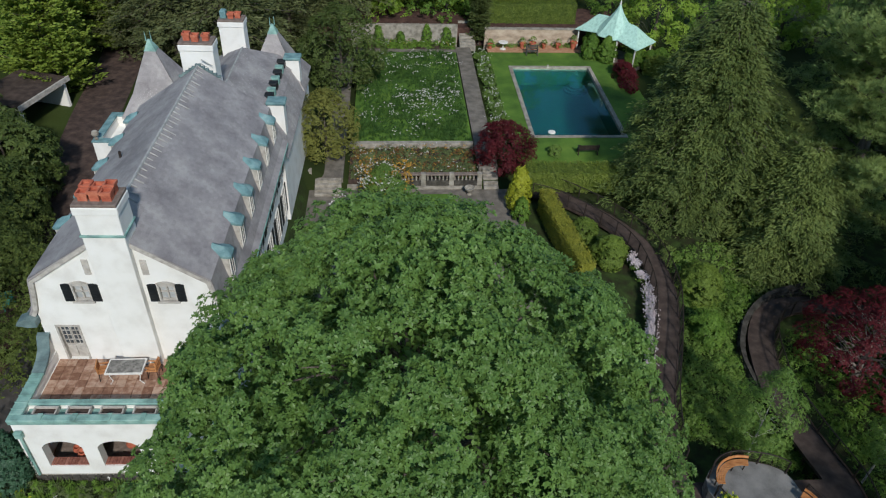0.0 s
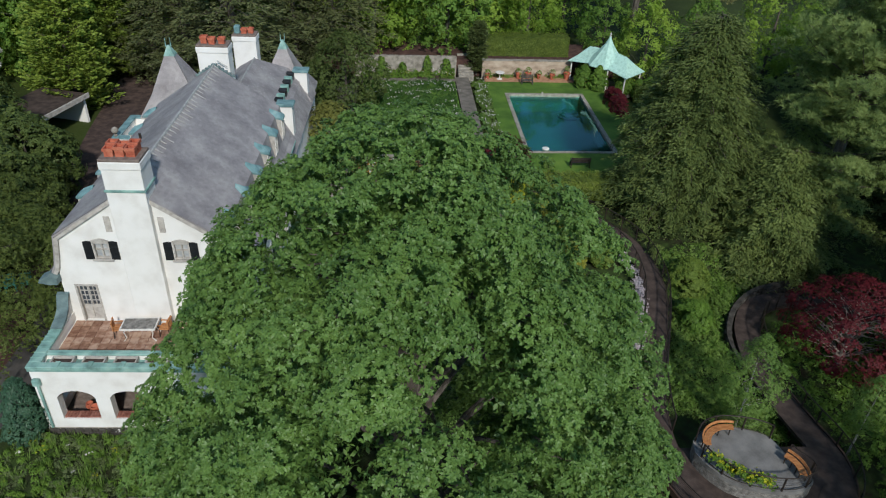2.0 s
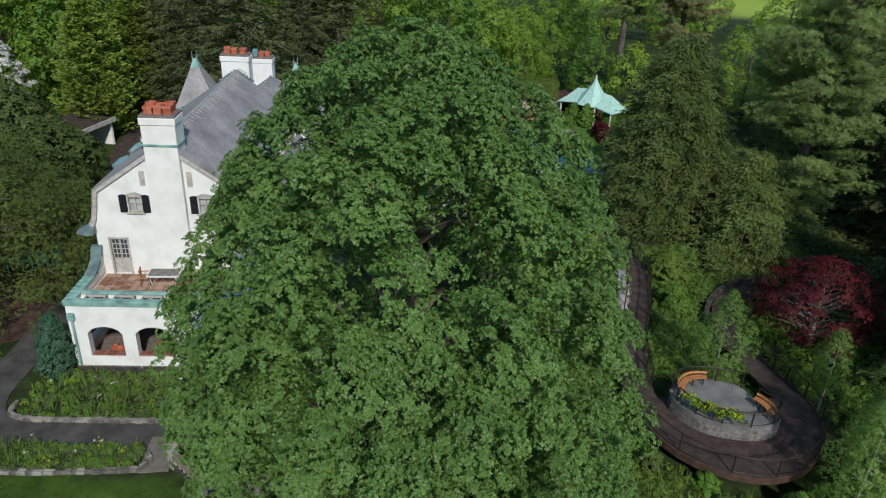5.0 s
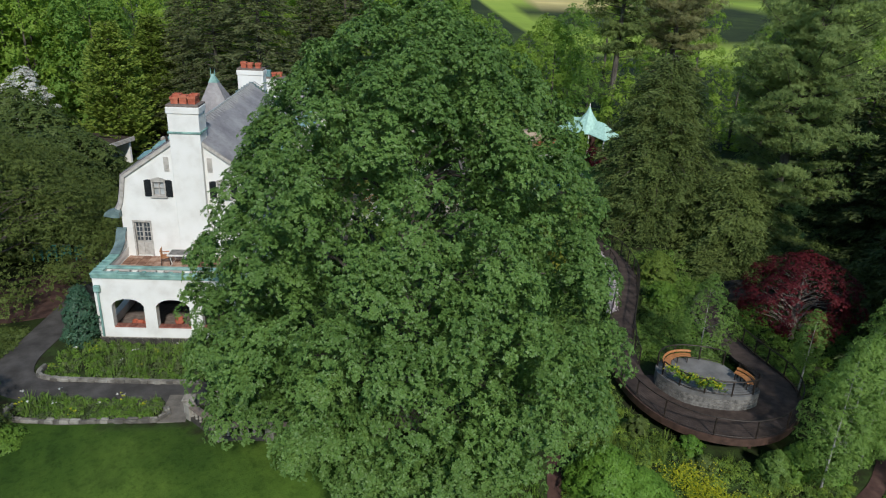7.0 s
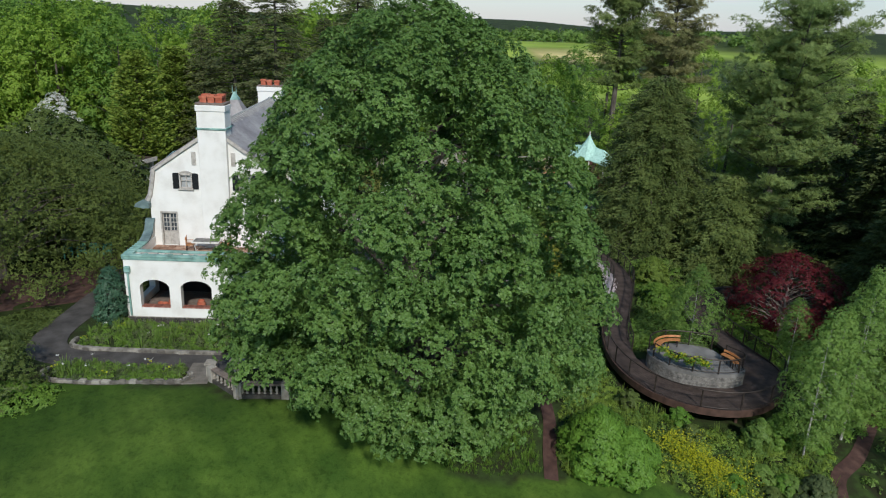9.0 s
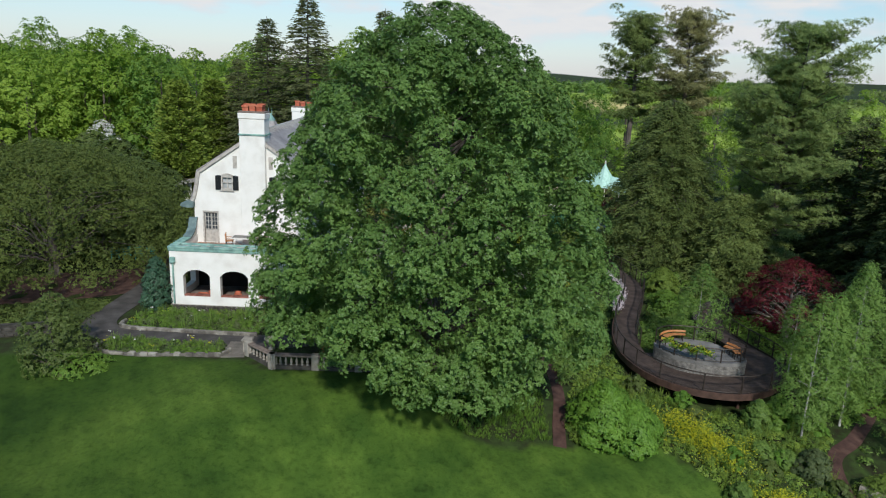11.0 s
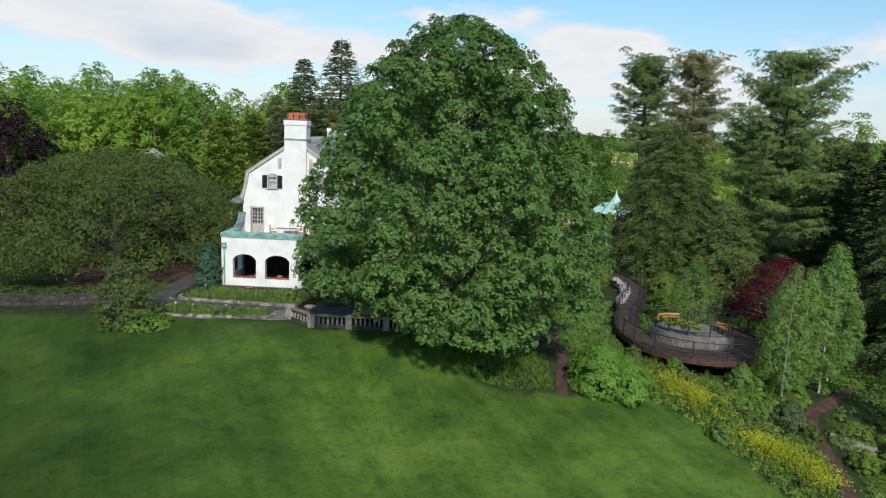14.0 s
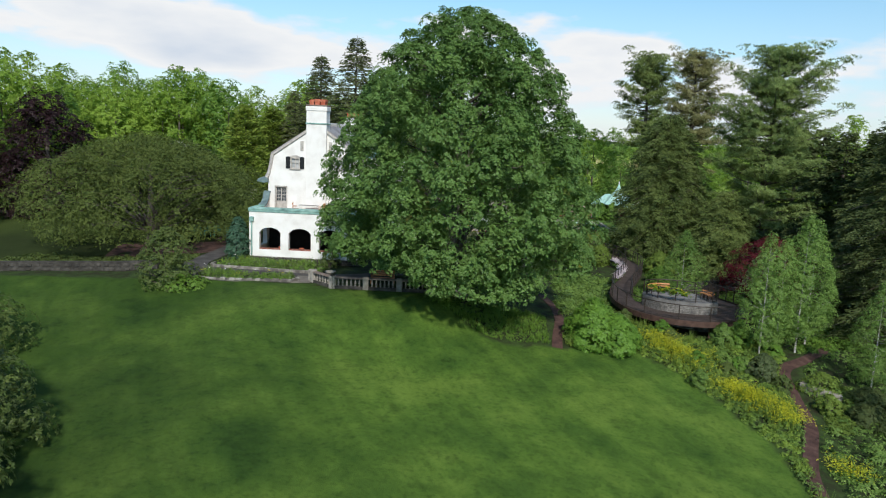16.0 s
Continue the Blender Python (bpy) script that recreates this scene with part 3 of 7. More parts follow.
def rosettes(rng, pos, axis, count, length, width, droop=0.35, ahead=(-0.25, 0.55)):
    """Round each point a whorl of leaves that spread across the axis and droop."""
    n = len(pos)
    axis = unit(axis)
    ref = np.where(np.abs(axis[:, 2:3]) < 0.9, np.array([[0, 0, 1.0]]), np.array([[1.0, 0, 0]]))
    u = unit(np.cross(axis, ref))
    w = np.cross(axis, u)
    ang = rng.uniform(0, 6.28, n)[:, None] + np.arange(count)[None] * 6.283 / count + rng.normal(0, 0.25, (n, count))
    d = np.cos(ang)[..., None] * u[:, None] + np.sin(ang)[..., None] * w[:, None]
    d = d + axis[:, None] * rng.uniform(*ahead, (n, count, 1)) - np.array([0, 0, 1.0]) * droop
    nor = axis[:, None] + rng.normal(0, 0.22, (n, count, 3))
    p = np.repeat(pos, count, 0)
    size = rng.uniform(0.7, 1.2, n * count)
    return leaves(p, d.reshape(-1, 3), nor.reshape(-1, 3), length * size, width * size)


def join(parts):
    vs, fs, k = [], [], 0
    for v, f in parts:
        vs.append(v)
        fs.append(f + k)
        k += len(v)
    return np.concatenate(vs), np.concatenate(fs)


def crown_boughs(rng, profile, n, size, inset=0.75, flat=0.6, rough=1.0):
    """Bough centres over a crown whose radius at each height is profile [(z, r), ...]. Returns centres, outward ways, sizes."""
    zs, rs = np.array([p[0] for p in profile]), np.array([p[1] for p in profile])
    zz = np.linspace(zs[0], zs[-1], 200)
    rr = np.interp(zz, zs, rs)
    cdf = np.cumsum((rr + 0.4) * np.minimum(np.hypot(1, np.gradient(rr, zz)), 3.0))     # by surface, so that the cap is as dense as the sides
    cdf /= cdf[-1]
    u = (np.arange(n) + rng.uniform(0, 1, n)) / n
    z = np.interp(u, cdf, zz)
    th = (np.arange(n) * 2.39996 + rng.normal(0, 0.25, n))
    r = np.interp(z, zs, rs)
    lump = 1 + rough * (0.06 * np.sin(3 * th + z * 0.5) + 0.05 * np.sin(5 * th - z * 0.9) + rng.normal(0, 0.035, n))
    lump = np.clip(lump, 0.6, 1.14)
    s = size * rng.uniform(0.7, 1.3, n)
    rad = np.maximum(r * lump - s * inset, 0.05 * r)
    c = np.stack([rad * np.cos(th), rad * np.sin(th), z - 0.25 * s], -1)
    slope = np.gradient(rr, zz)
    nz = -np.interp(z, zz, slope)
    o = unit(np.stack([np.cos(th), np.sin(th), np.clip(nz, -0.5, 2.5)], -1))
    return c, o, s


def bough_points(rng, c, o, s, per, flat=0.6):
    """Points and normals over the upper and outer side of each bough."""
    n = len(c)
    d = unit(rng.normal(0, 1, (n, per, 3)) + o[:, None] * 0.8 + np.array([0, 0, 0.55]))
    sc = np.array([1, 1, flat])
    p = c[:, None] + d * sc * s[:, None, None] * rng.uniform(0.8, 1.05, (n, per, 1))
    hang = np.linalg.norm((p - c[:, None])[..., :2], axis=-1, keepdims=True)
    p = p - np.array([0, 0, 1.0]) * hang * hang / s[:, None, None] * 0.22
    return p.reshape(-1, 3), unit(d / sc * 0.8 + o[:, None] * 0.45 + np.array([0, 0, 0.18])).reshape(-1, 3)


def limbs(rng, base, top, trunk_r, centres, count, seg=6):
    """A tapered trunk with limbs that reach towards some of the boughs."""
    bm = bmesh.new()
    lean = rng.normal(0, 0.02, 2)
    h = top - base
    steps = [0, 0.03, 0.12, 0.4, 0.7, 1]
    tube(bm, [(lean[0] * h * t, lean[1] * h * t, base + h * t) for t in steps], [trunk_r * k for k in (1.5, 1.12, 1, 0.75, 0.4, 0.08)], 10)
    for c in centres[rng.choice(len(centres), min(count, len(centres)), replace=False)]:
        z0 = max(base + 0.12 * h, min(c[2] - 0.45 * np.hypot(c[0], c[1]), base + 0.9 * h))
        t = (z0 - base) / h
        a = Vector((lean[0] * h * t, lean[1] * h * t, z0))
        b = Vector(c) * 0.82 + Vector((0, 0, c[2] * 0.14))
        mid = a.lerp(b, 0.5) + Vector((0, 0, 0.12 * (b - a).length)) + Vector(rng.normal(0, 0.15, 3))
        r = trunk_r * 0.24 * (1 - 0.6 * t)
        tube(bm, [a, a.lerp(mid, 0.6), mid, b], [r, r * 0.75, r * 0.55, r * 0.2], seg)
    return bm


def broad_tree(name, label, at, profile, n, size, per, leaf, count=5, mat=None, bark=None, trunk=0.3, branches=30, base=None, seed=1, group="", inner=0.25, droop=0.35, category="tree", flat=0.6, extra=(), rough=1.0, broad=0.5, stretch=(1.0, 1.0), puff=None, lift=None, shade=1.5, core=0.8, lobes=None, ahead=(-0.25, 0.55), thin=None):
    """A tree with a trunk, limbs and a crown of leafy boughs with gaps between."""
    rng = np.random.default_rng(seed)
    t = thing(name, label, category, at, 0, group)
    if lobes:                                             # large rounded lobes, each of several boughs
        c, o, s = crown_boughs(rng, profile, lobes[0], lobes[1], inset=0.8 + 0.45 * size / lobes[1], rough=rough)
        c, o = bough_points(rng, c, o, s, n // lobes[0], 0.8)
        s = size * rng.uniform(0.7, 1.25, len(c))
    else:
        c, o, s = crown_boughs(rng, profile, n, size, rough=rough)
    c[:, 0] *= stretch[0]
    c[:, 1] *= np.where(c[:, 1] > 0, stretch[-1], stretch[1])
    if len(extra):
        x = np.array(extra, float)
        c, s = np.concatenate([c, x]), np.concatenate([s, np.full(len(x), size)])
        o = np.concatenate([o, unit(x * np.array([1, 1, 0.0]))])
    if lift:
        c[:, 2] += lift(c[:, 0], c[:, 1], c[:, 2])
    if puff:                                              # each bough carries smaller tufts of leaves
        pc, po = bough_points(rng, c, o, s, puff[0], flat)
        if thin:                                          # fewer tufts on the sheltered side
            keep = ~thin(pc) | (rng.uniform(0, 1, len(pc)) < 0.5)
            pc, po = pc[keep], po[keep]
        ps = puff[1] * rng.uniform(0.65, 1.35, len(pc))
        p, d = bough_points(rng, pc, po, ps, per, 0.95)
    else:
        p, d = bough_points(rng, c, o, s, per, flat)
    sets = [rosettes(rng, p, d, count, leaf, leaf * broad, droop, ahead)]
    if inner:
        q = c[rng.integers(0, len(c), int(len(p) * inner))] * np.array([core, core, 0.15 + core]) + rng.normal(0, size * 0.4, (int(len(p) * inner), 3))
        sets.append(rosettes(rng, q, unit(rng.normal(0, 1, q.shape) + np.array([0, 0, 1.0])), 3, leaf * shade, leaf * shade * 0.6, droop))
    v, f = join(sets)
    base = -0.3 if base is None else base
    part("trunk", limbs(rng, base, profile[-1][0] * 0.88, trunk, c, branches), bark or BARK, t)
    ob = new("crown", array_mesh("crown", v, f, mat or LEAF_MID))
    ob.parent = t
    return t


def conifer(name, label, at, height, radius, first=0.1, branches=220, sprays=26, spray=0.5, width=0.14, droop=0.25, mat=None, power=0.8, seed=1, group="", trunk=0.25, tuft=False, ragged=0.15, bark=None):
    """A needle tree: a straight trunk, whorls of branches and flat sprays of needles along them. tuft: clumps on long bare limbs, as on a pine."""
    rng = np.random.default_rng(seed)
    t = thing(name, label, "tree", at, 0, group)
    z = height * (first + (0.985 - first) * np.sort(rng.uniform(0, 1, branches) ** 0.9))
    th = np.arange(branches) * 2.39996 + rng.normal(0, 0.3, branches)
    rel = (z / height - first) / (1 - first)
    L = radius * (1 - rel) ** power * (1 + rng.normal(0, ragged, branches)) + 0.12
    L = L * np.where(rel < 0.1, 0.85, 1)
    dirs = np.stack([np.cos(th), np.sin(th), np.zeros(branches)], -1)
    bm = bmesh.new()
    lean = rng.normal(0, 0.012, 2)
    tube(bm, [(lean[0] * k * height, lean[1] * k * height, -0.4 + k * (height + 0.3)) for k in (0, 0.05, 0.5, 1)], [trunk * 1.4, trunk, trunk * 0.6, 0.03], 8)
    sets = []
    for k in range(branches):
        m = max(5, int(sprays * L[k] / radius * 1.5) + 4)
        s = rng.uniform(0.35 if tuft else 0.12, 1.0, m) ** (0.55 if tuft else 0.75)
        x = s * L[k]
        rise = (0.18 * x) if tuft else (0.12 * x)
        sag = droop * x * x / max(L[k], 0.3)
        p = np.array([lean[0] * z[k], lean[1] * z[k], z[k]]) + dirs[k] * x[:, None] + np.array([0, 0, 1.0]) * (rise - sag)[:, None]
        side = np.array([-dirs[k][1], dirs[k][0], 0])
        wing = rng.uniform(-1, 1, m)
        p = p + side * (wing * (0.18 * L[k] * (1.15 - s) + 0.12))[:, None]
        if tuft:
            p = p + rng.normal(0, 0.36, p.shape) * np.array([1, 1, 0.5])
            count = 10
            sets.append(rosettes(rng, p, unit(rng.normal(0, 0.6, p.shape) + np.array([0, 0, 0.7]) + 0.6 * dirs[k]), count, spray, width, -0.2))
        else:
            p = np.repeat(p, 3, 0) + rng.normal(0, 0.14, (3 * m, 3)) * np.array([1, 1, 0.5])
            w3 = np.repeat(wing, 3) + rng.normal(0, 0.7, 3 * m)
            d = dirs[k] + side * w3[:, None] * 1.1 + np.array([0, 0, 1.0]) * rng.normal(-droop, 0.22, (3 * m, 1))
            nor = np.array([0, 0, 0.7]) + 0.5 * dirs[k] + rng.normal(0, 0.6, (3 * m, 3))
            sets.append(leaves(p, d, nor, spray * rng.uniform(0.6, 1.2, 3 * m), width * rng.uniform(0.8, 1.4, 3 * m)))
        if L[k] > 0.5 and (tuft or k % 2 == 0):
            a = Vector((lean[0] * z[k], lean[1] * z[k], z[k]))
            e = Vector(dirs[k]) * L[k] * 0.9
            up = 0.18 if tuft else 0.12
            tube(bm, [a, a + e * 0.5 + Vector((0, 0, (up * 0.5 - droop * 0.25) * L[k])), a + e + Vector((0, 0, (up - droop) * L[k] * 0.9))], [trunk * 0.2, trunk * 0.12, 0.012], 5, False)
    v, f = join(sets)
    part("trunk", bm, bark or BARK, t)
    ob = new("crown", array_mesh("crown", v, f, mat or NEEDLE))
    ob.parent = t
    return t


def pine(name, label, at, height, radius, first, branches, mat, seed, trunk, pad=1.0):
    """A white pine: long limbs that sweep upward and carry separate flat pads of needle tufts, with sky between."""
    rng = np.random.default_rng(seed)
    t = thing(name, label, "tree", at, 0)
    bm = bmesh.new()
    lean = rng.normal(0, 0.015, 2)
    trunk_at = lambda z: np.array([lean[0] * z, lean[1] * z, z])
    tube(bm, [trunk_at(height * k) - np.array([0, 0, 0.4 if k == 0 else 0]) for k in (0, 0.05, 0.4, 0.75, 0.97)], [trunk * 1.4, trunk, trunk * 0.8, trunk * 0.45, 0.05], 8)
    rel = np.sort(rng.uniform(0, 1, branches) ** 0.85)
    reach = radius * np.interp(rel, [0, 0.2, 0.55, 0.8, 0.93, 1], [0.62, 0.85, 1.0, 0.88, 0.55, 0.2]) * rng.uniform(0.4, 1.0, branches)
    sets = []
    for k in range(branches):
        z, L, th = height * (first + (0.97 - first) * rel[k]), reach[k], k * 2.39996 + rng.normal(0, 0.35)
        d, side = np.array([math.cos(th), math.sin(th), 0]), np.array([-math.sin(th), math.cos(th), 0])
        rise = 0.1 + 0.5 * rel[k] + rng.normal(0, 0.12)
        limb = lambda f: trunk_at(z) + d * L * f + np.array([0, 0, 1.0]) * (L * rise * f ** 1.7)
        tube(bm, [limb(f) for f in (0, 0.4, 0.75, 1)], [trunk * 0.16, trunk * 0.12, trunk * 0.07, 0.012], 4, False)
        m = 3 + int(L * 1.25)
        f = np.clip(np.linspace(0.42 - 0.2 * rel[k], 1.0, m) + rng.normal(0, 0.05, m), 0.15, 1.04)
        for x in f:
            w = rng.uniform(-1, 1) * (0.16 + 0.3 * (1.05 - x)) * L * 0.6
            c = limb(x) + side * w + np.array([0, 0, 0.12])
            if abs(w) > 0.5:
                tube(bm, [limb(x - 0.12), c], [0.03, 0.01], 3, False)
            r = pad * rng.uniform(0.36, 0.7)
            q = unit(rng.normal(0, 1, (17, 3)) + np.array([0, 0, 0.5]))
            p = c + q * np.array([r * 1.2, r * 1.2, r * 0.4]) + d * (q[:, :1] * 0 + rng.uniform(-0.4, 0.5, (17, 1)) * r)
            sets.append(rosettes(rng, p, unit(q * 0.7 + np.array([0, 0, 0.8]) + d * 0.5), 9, 0.31 * pad, 0.046 * pad, -0.15, (0.0, 1.0)))
    v, f = join(sets)
    part("trunk", bm, BARK, t)
    ob = new("crown", array_mesh("crown", v, f, mat))
    ob.parent = t
    return t


def scatter(rng, outline, n):
    P = np.array([(p[0], p[1]) for p in outline])
    lo, hi = P.min(0), P.max(0)
    q = rng.uniform(lo, hi, (int(n * 3.5) + 20, 2))
    q = q[inside(q[:, 0], q[:, 1], outline)]
    return q[:n]


def clumps(name, label, outline, n, height, spread, per, leaf, mat, seed=1, lift=None, blade=False, category="plants", wild=0.5):
    """A stand of leafy plants over an outline: each a little dome of leaves, or a tuft of blades."""
    rng = np.random.default_rng(seed)
    q = scatter(rng, outline, n)
    n = len(q)
    z = land(q[:, 0], q[:, 1]) if lift is None else np.full(n, float(lift))
    h = height * rng.uniform(1 - wild, 1 + wild, n) * (0.75 + 0.5 * np.sin(q[:, 0] * 0.9 + 1) * np.cos(q[:, 1] * 0.8))
    h = np.maximum(h, 0.25 * height)
    s = spread * rng.uniform(0.7, 1.3, n)
    d = unit(rng.normal(0, 1, (n, per, 3)) + np.array([0, 0, 0.8]))
    d[..., 2] = np.abs(d[..., 2])
    base = np.stack([q[:, 0], q[:, 1], z], -1)
    if blade:
        p = base[:, None] + d * np.stack([s, s, s * 0], -1)[:, None] * 0.35
        out = d * np.array([0.5, 0.5, 1.0]) + np.array([0, 0, 0.9])
        v, f = leaves(p.reshape(-1, 3), out.reshape(-1, 3), d.reshape(-1, 3) * np.array([1, 1, -0.3]) + 1e-3, np.repeat(h, per) * rng.uniform(0.6, 1.1, n * per), leaf)
    else:
        p = base[:, None] + d * np.stack([s, s, h], -1)[:, None] * rng.uniform(0.75, 1.05, (n, per, 1))
        v, f = rosettes(rng, p.reshape(-1, 3), d.reshape(-1, 3) + np.array([0, 0, 0.35]), 4, leaf, leaf * 0.5)
    return tagged(new(name, array_mesh(name, v, f, mat)), label, category, kind="stuff"), base, h


def blooms(name, label, base, size, mat, per=5, seed=1, spread=0.2, category="flowers"):
    """Small flower heads gathered round the points given."""
    rng = np.random.default_rng(seed)
    p = np.repeat(base, per, 0) + rng.normal(0, spread, (len(base) * per, 3)) * np.array([1, 1, 0.4])
    v, f = rosettes(rng, p, np.array([0, 0, 1.0]) + rng.normal(0, 0.4, p.shape), 5, size, size * 0.6, 0.0)
    return tagged(new(name, array_mesh(name, v, f, mat)), label, category, kind="stuff")


def bush(name, label, at, rx, ry, h, n, leaf, mat, seed=1, group="", category="shrub", per=30, size=None):
    """A rounded shrub of many small boughs on several stems."""
    rng = np.random.default_rng(seed)
    r = max(rx, ry)
    t = thing(name, label, category, at, 0, group)
    prof = [(0.05 * h, 0.75 * r), (0.3 * h, r), (0.6 * h, 0.88 * r), (0.85 * h, 0.55 * r), (h, 0.12 * r)]
    c, o, s = crown_boughs(rng, prof, n, size or 0.3 * r, rough=2.2)
    k = np.array([rx / r, ry / r, 1])
    p, d = bough_points(rng, c * k, o, s, per)
    v, f = rosettes(rng, p, d, 5, leaf, leaf * 0.5)
    bm = bmesh.new()
    for i in range(6):
        e = c[rng.integers(0, len(c))] * k
        tube(bm, [(e[0] * 0.08, e[1] * 0.08, -0.2), (e[0] * 0.4, e[1] * 0.4, e[2] * 0.5), tuple(e)], [0.05, 0.035, 0.012], 5)
    part("stem", bm, BARK, t)
    ob = new("foliage", array_mesh("foliage", v, f, mat))
    ob.parent = t
    return t


def hedge(name, label, line, half, foot, top, mat, leaf=0.11, density=150, seed=1):
    """A clipped hedge along a line: a dense core with a skin of small leaves."""
    rng = np.random.default_rng(seed)
    t = thing(name, label, "hedge", (line[0][0], line[0][1], foot))
    line = smooth_line([(p[0] - line[0][0], p[1] - line[0][1]) for p in line], 0.4)
    h = top - foot
    core = part("core", band(line, half - 0.1, lambda x, y: -0.1, lambda x, y: h - 0.1), mat, t)
    pts, nor = [], []
    for a, b in zip(line, line[1:]):
        L = float(np.linalg.norm(b - a))
        d = (b - a) / L
        sd = np.array([-d[1], d[0]])
        m = int(density * L * (2 * h + 2 * half))
        u, w = rng.uniform(0, L, m), rng.uniform(-h - half, h + half, m)
        side = np.abs(w) > half
        s = np.where(side, np.sign(w) * half, w)
        zz = np.where(side, h - (np.abs(w) - half), h)
        pp = np.stack([a[0] + d[0] * u + sd[0] * s, a[1] + d[1] * u + sd[1] * s, zz + rng.normal(0, 0.025, m)], -1)
        nn = np.where(side[:, None], np.array([sd[0], sd[1], 0.35]) * np.array([1, 1, 1]) * np.stack([np.sign(w), np.sign(w), np.ones(m)], -1), np.array([0, 0, 1.0]))
        pts.append(pp + rng.normal(0, 0.03, pp.shape))
        nor.append(nn)
    for e, sg in ((line[0], -1), (line[-1], 1)):
        d = (line[1] - line[0]) if sg < 0 else (line[-1] - line[-2])
        d = d / np.linalg.norm(d) * sg
        m = int(density * h * 2 * half)
        s = rng.uniform(-half, half, m)
        pts.append(np.stack([e[0] - d[1] * s, e[1] + d[0] * s, rng.uniform(0, h, m)], -1))
        nor.append(np.broadcast_to(np.array([d[0], d[1], 0.3]), (m, 3)))
    p, d = np.concatenate(pts), np.concatenate(nor)
    v, f = rosettes(rng, p, d + rng.normal(0, 0.3, d.shape), 3, leaf, leaf * 0.6, 0.1)
    ob = new("foliage", array_mesh("foliage", v, f, mat))
    ob.parent = t
    return t

# ---- the house ----
CX, RIDGE, BREAK, EAVE = -11.05, 10.2, 7.75, 5.55     # middle of the gable; heights of the roof
GY, BACK = 22.7, 37.7                                  # gable wall and far end of the main range


def slates(name, corners, parent, course=0.15, wide=0.2, label="", seed=1):
    """Lapped slates over a roof plane: corners eave-left, eave-right, ridge-right, ridge-left."""
    rng = np.random.default_rng(seed)
    a, b, c, d = [np.array(p, float) for p in corners]
    n = unit(np.cross(b - a, d - a)[None])[0]
    rows = max(1, int(np.linalg.norm(d - a) / course))
    V, F, k = [], [], 0
    for r in range(rows):
        lo, hi = r / rows, min(1, (r + 1.15) / rows)
        L0, R0, L1, R1 = a + (d - a) * lo, b + (c - b) * lo, a + (d - a) * hi, b + (c - b) * hi
        m = max(1, int(np.linalg.norm(R0 - L0) / wide))
        cut = (np.arange(m + 1) + (0.5 if r % 2 else 0) * (np.arange(m + 1) > 0) * (np.arange(m + 1) < m) + rng.normal(0, 0.05, m + 1)) / m
        cut[0], cut[-1] = 0, 1
        cut = np.sort(np.clip(cut, 0, 1))
        for s, e in zip(cut, cut[1:]):
            s2, e2 = s + 0.0015 / np.linalg.norm(R0 - L0), e - 0.0015 / np.linalg.norm(R0 - L0)
            up = n * (0.02 + rng.uniform(0, 0.006))
            V += [L0 + (R0 - L0) * s2 + up, L0 + (R0 - L0) * e2 + up, L1 + (R1 - L1) * e2 + n * 0.012, L1 + (R1 - L1) * s2 + n * 0.012, L0 + (R0 - L0) * s2, L0 + (R0 - L0) * e2]
            F += [(k, k + 1, k + 2, k + 3), (k + 4, k + 5, k + 1, k)]
            k += 6
    me = array_mesh(name, np.array(V), np.array(F), SLATE)
    me.polygons.foreach_set("use_smooth", [False] * len(me.polygons))
    ob = new(name, me)
    ob.parent = parent
    return tagged(ob, label, kind="stuff")


def chimney(parent, x0, x1, y0, y1, z0, top, pots, label, band_z=None):
    c = part("chimney", boxed(x0, x1, y0, y1, z0, top - 0.45, 0.02), STUCCO, parent, label)
    part("collar", boxed(x0 - 0.05, x1 + 0.05, y0 - 0.05, y1 + 0.05, top - 0.45, top - 0.1, 0.03), STUCCO, c)
    part("capstone", boxed(x0 - 0.03, x1 + 0.03, y0 - 0.03, y1 + 0.03, top - 0.1, top + 0.02, 0.02), CAPSTONE, c, "brown weathered stone cap")
    if band_z:
        part("copper_band", boxed(x0 - 0.06, x1 + 0.06, y0 - 0.06, y1 + 0.06, band_z - 0.06, band_z + 0.05, 0.02), COPPER, c, "green copper flashing")
    for px, py in pots:
        bm = bmesh.new()
        h, w = 0.42 + 0.05 * math.sin(9 * px + 5 * py), 0.215
        box(bm, px - w * 0.82, px + w * 0.82, py - w * 0.82, py + w * 0.82, top, top + h - 0.12)
        for a0, a1, c0, c1 in ((-w, w, -w, -w * 0.72), (-w, w, w * 0.72, w), (-w, -w * 0.72, -w * 0.72, w * 0.72), (w * 0.72, w, -w * 0.72, w * 0.72)):
            box(bm, px + a0, px + a1, py + c0, py + c1, top + h - 0.13, top + h)
        part("chimney_pot", bm, TERRACOTTA, c, "red terracotta chimney pot")
    return c


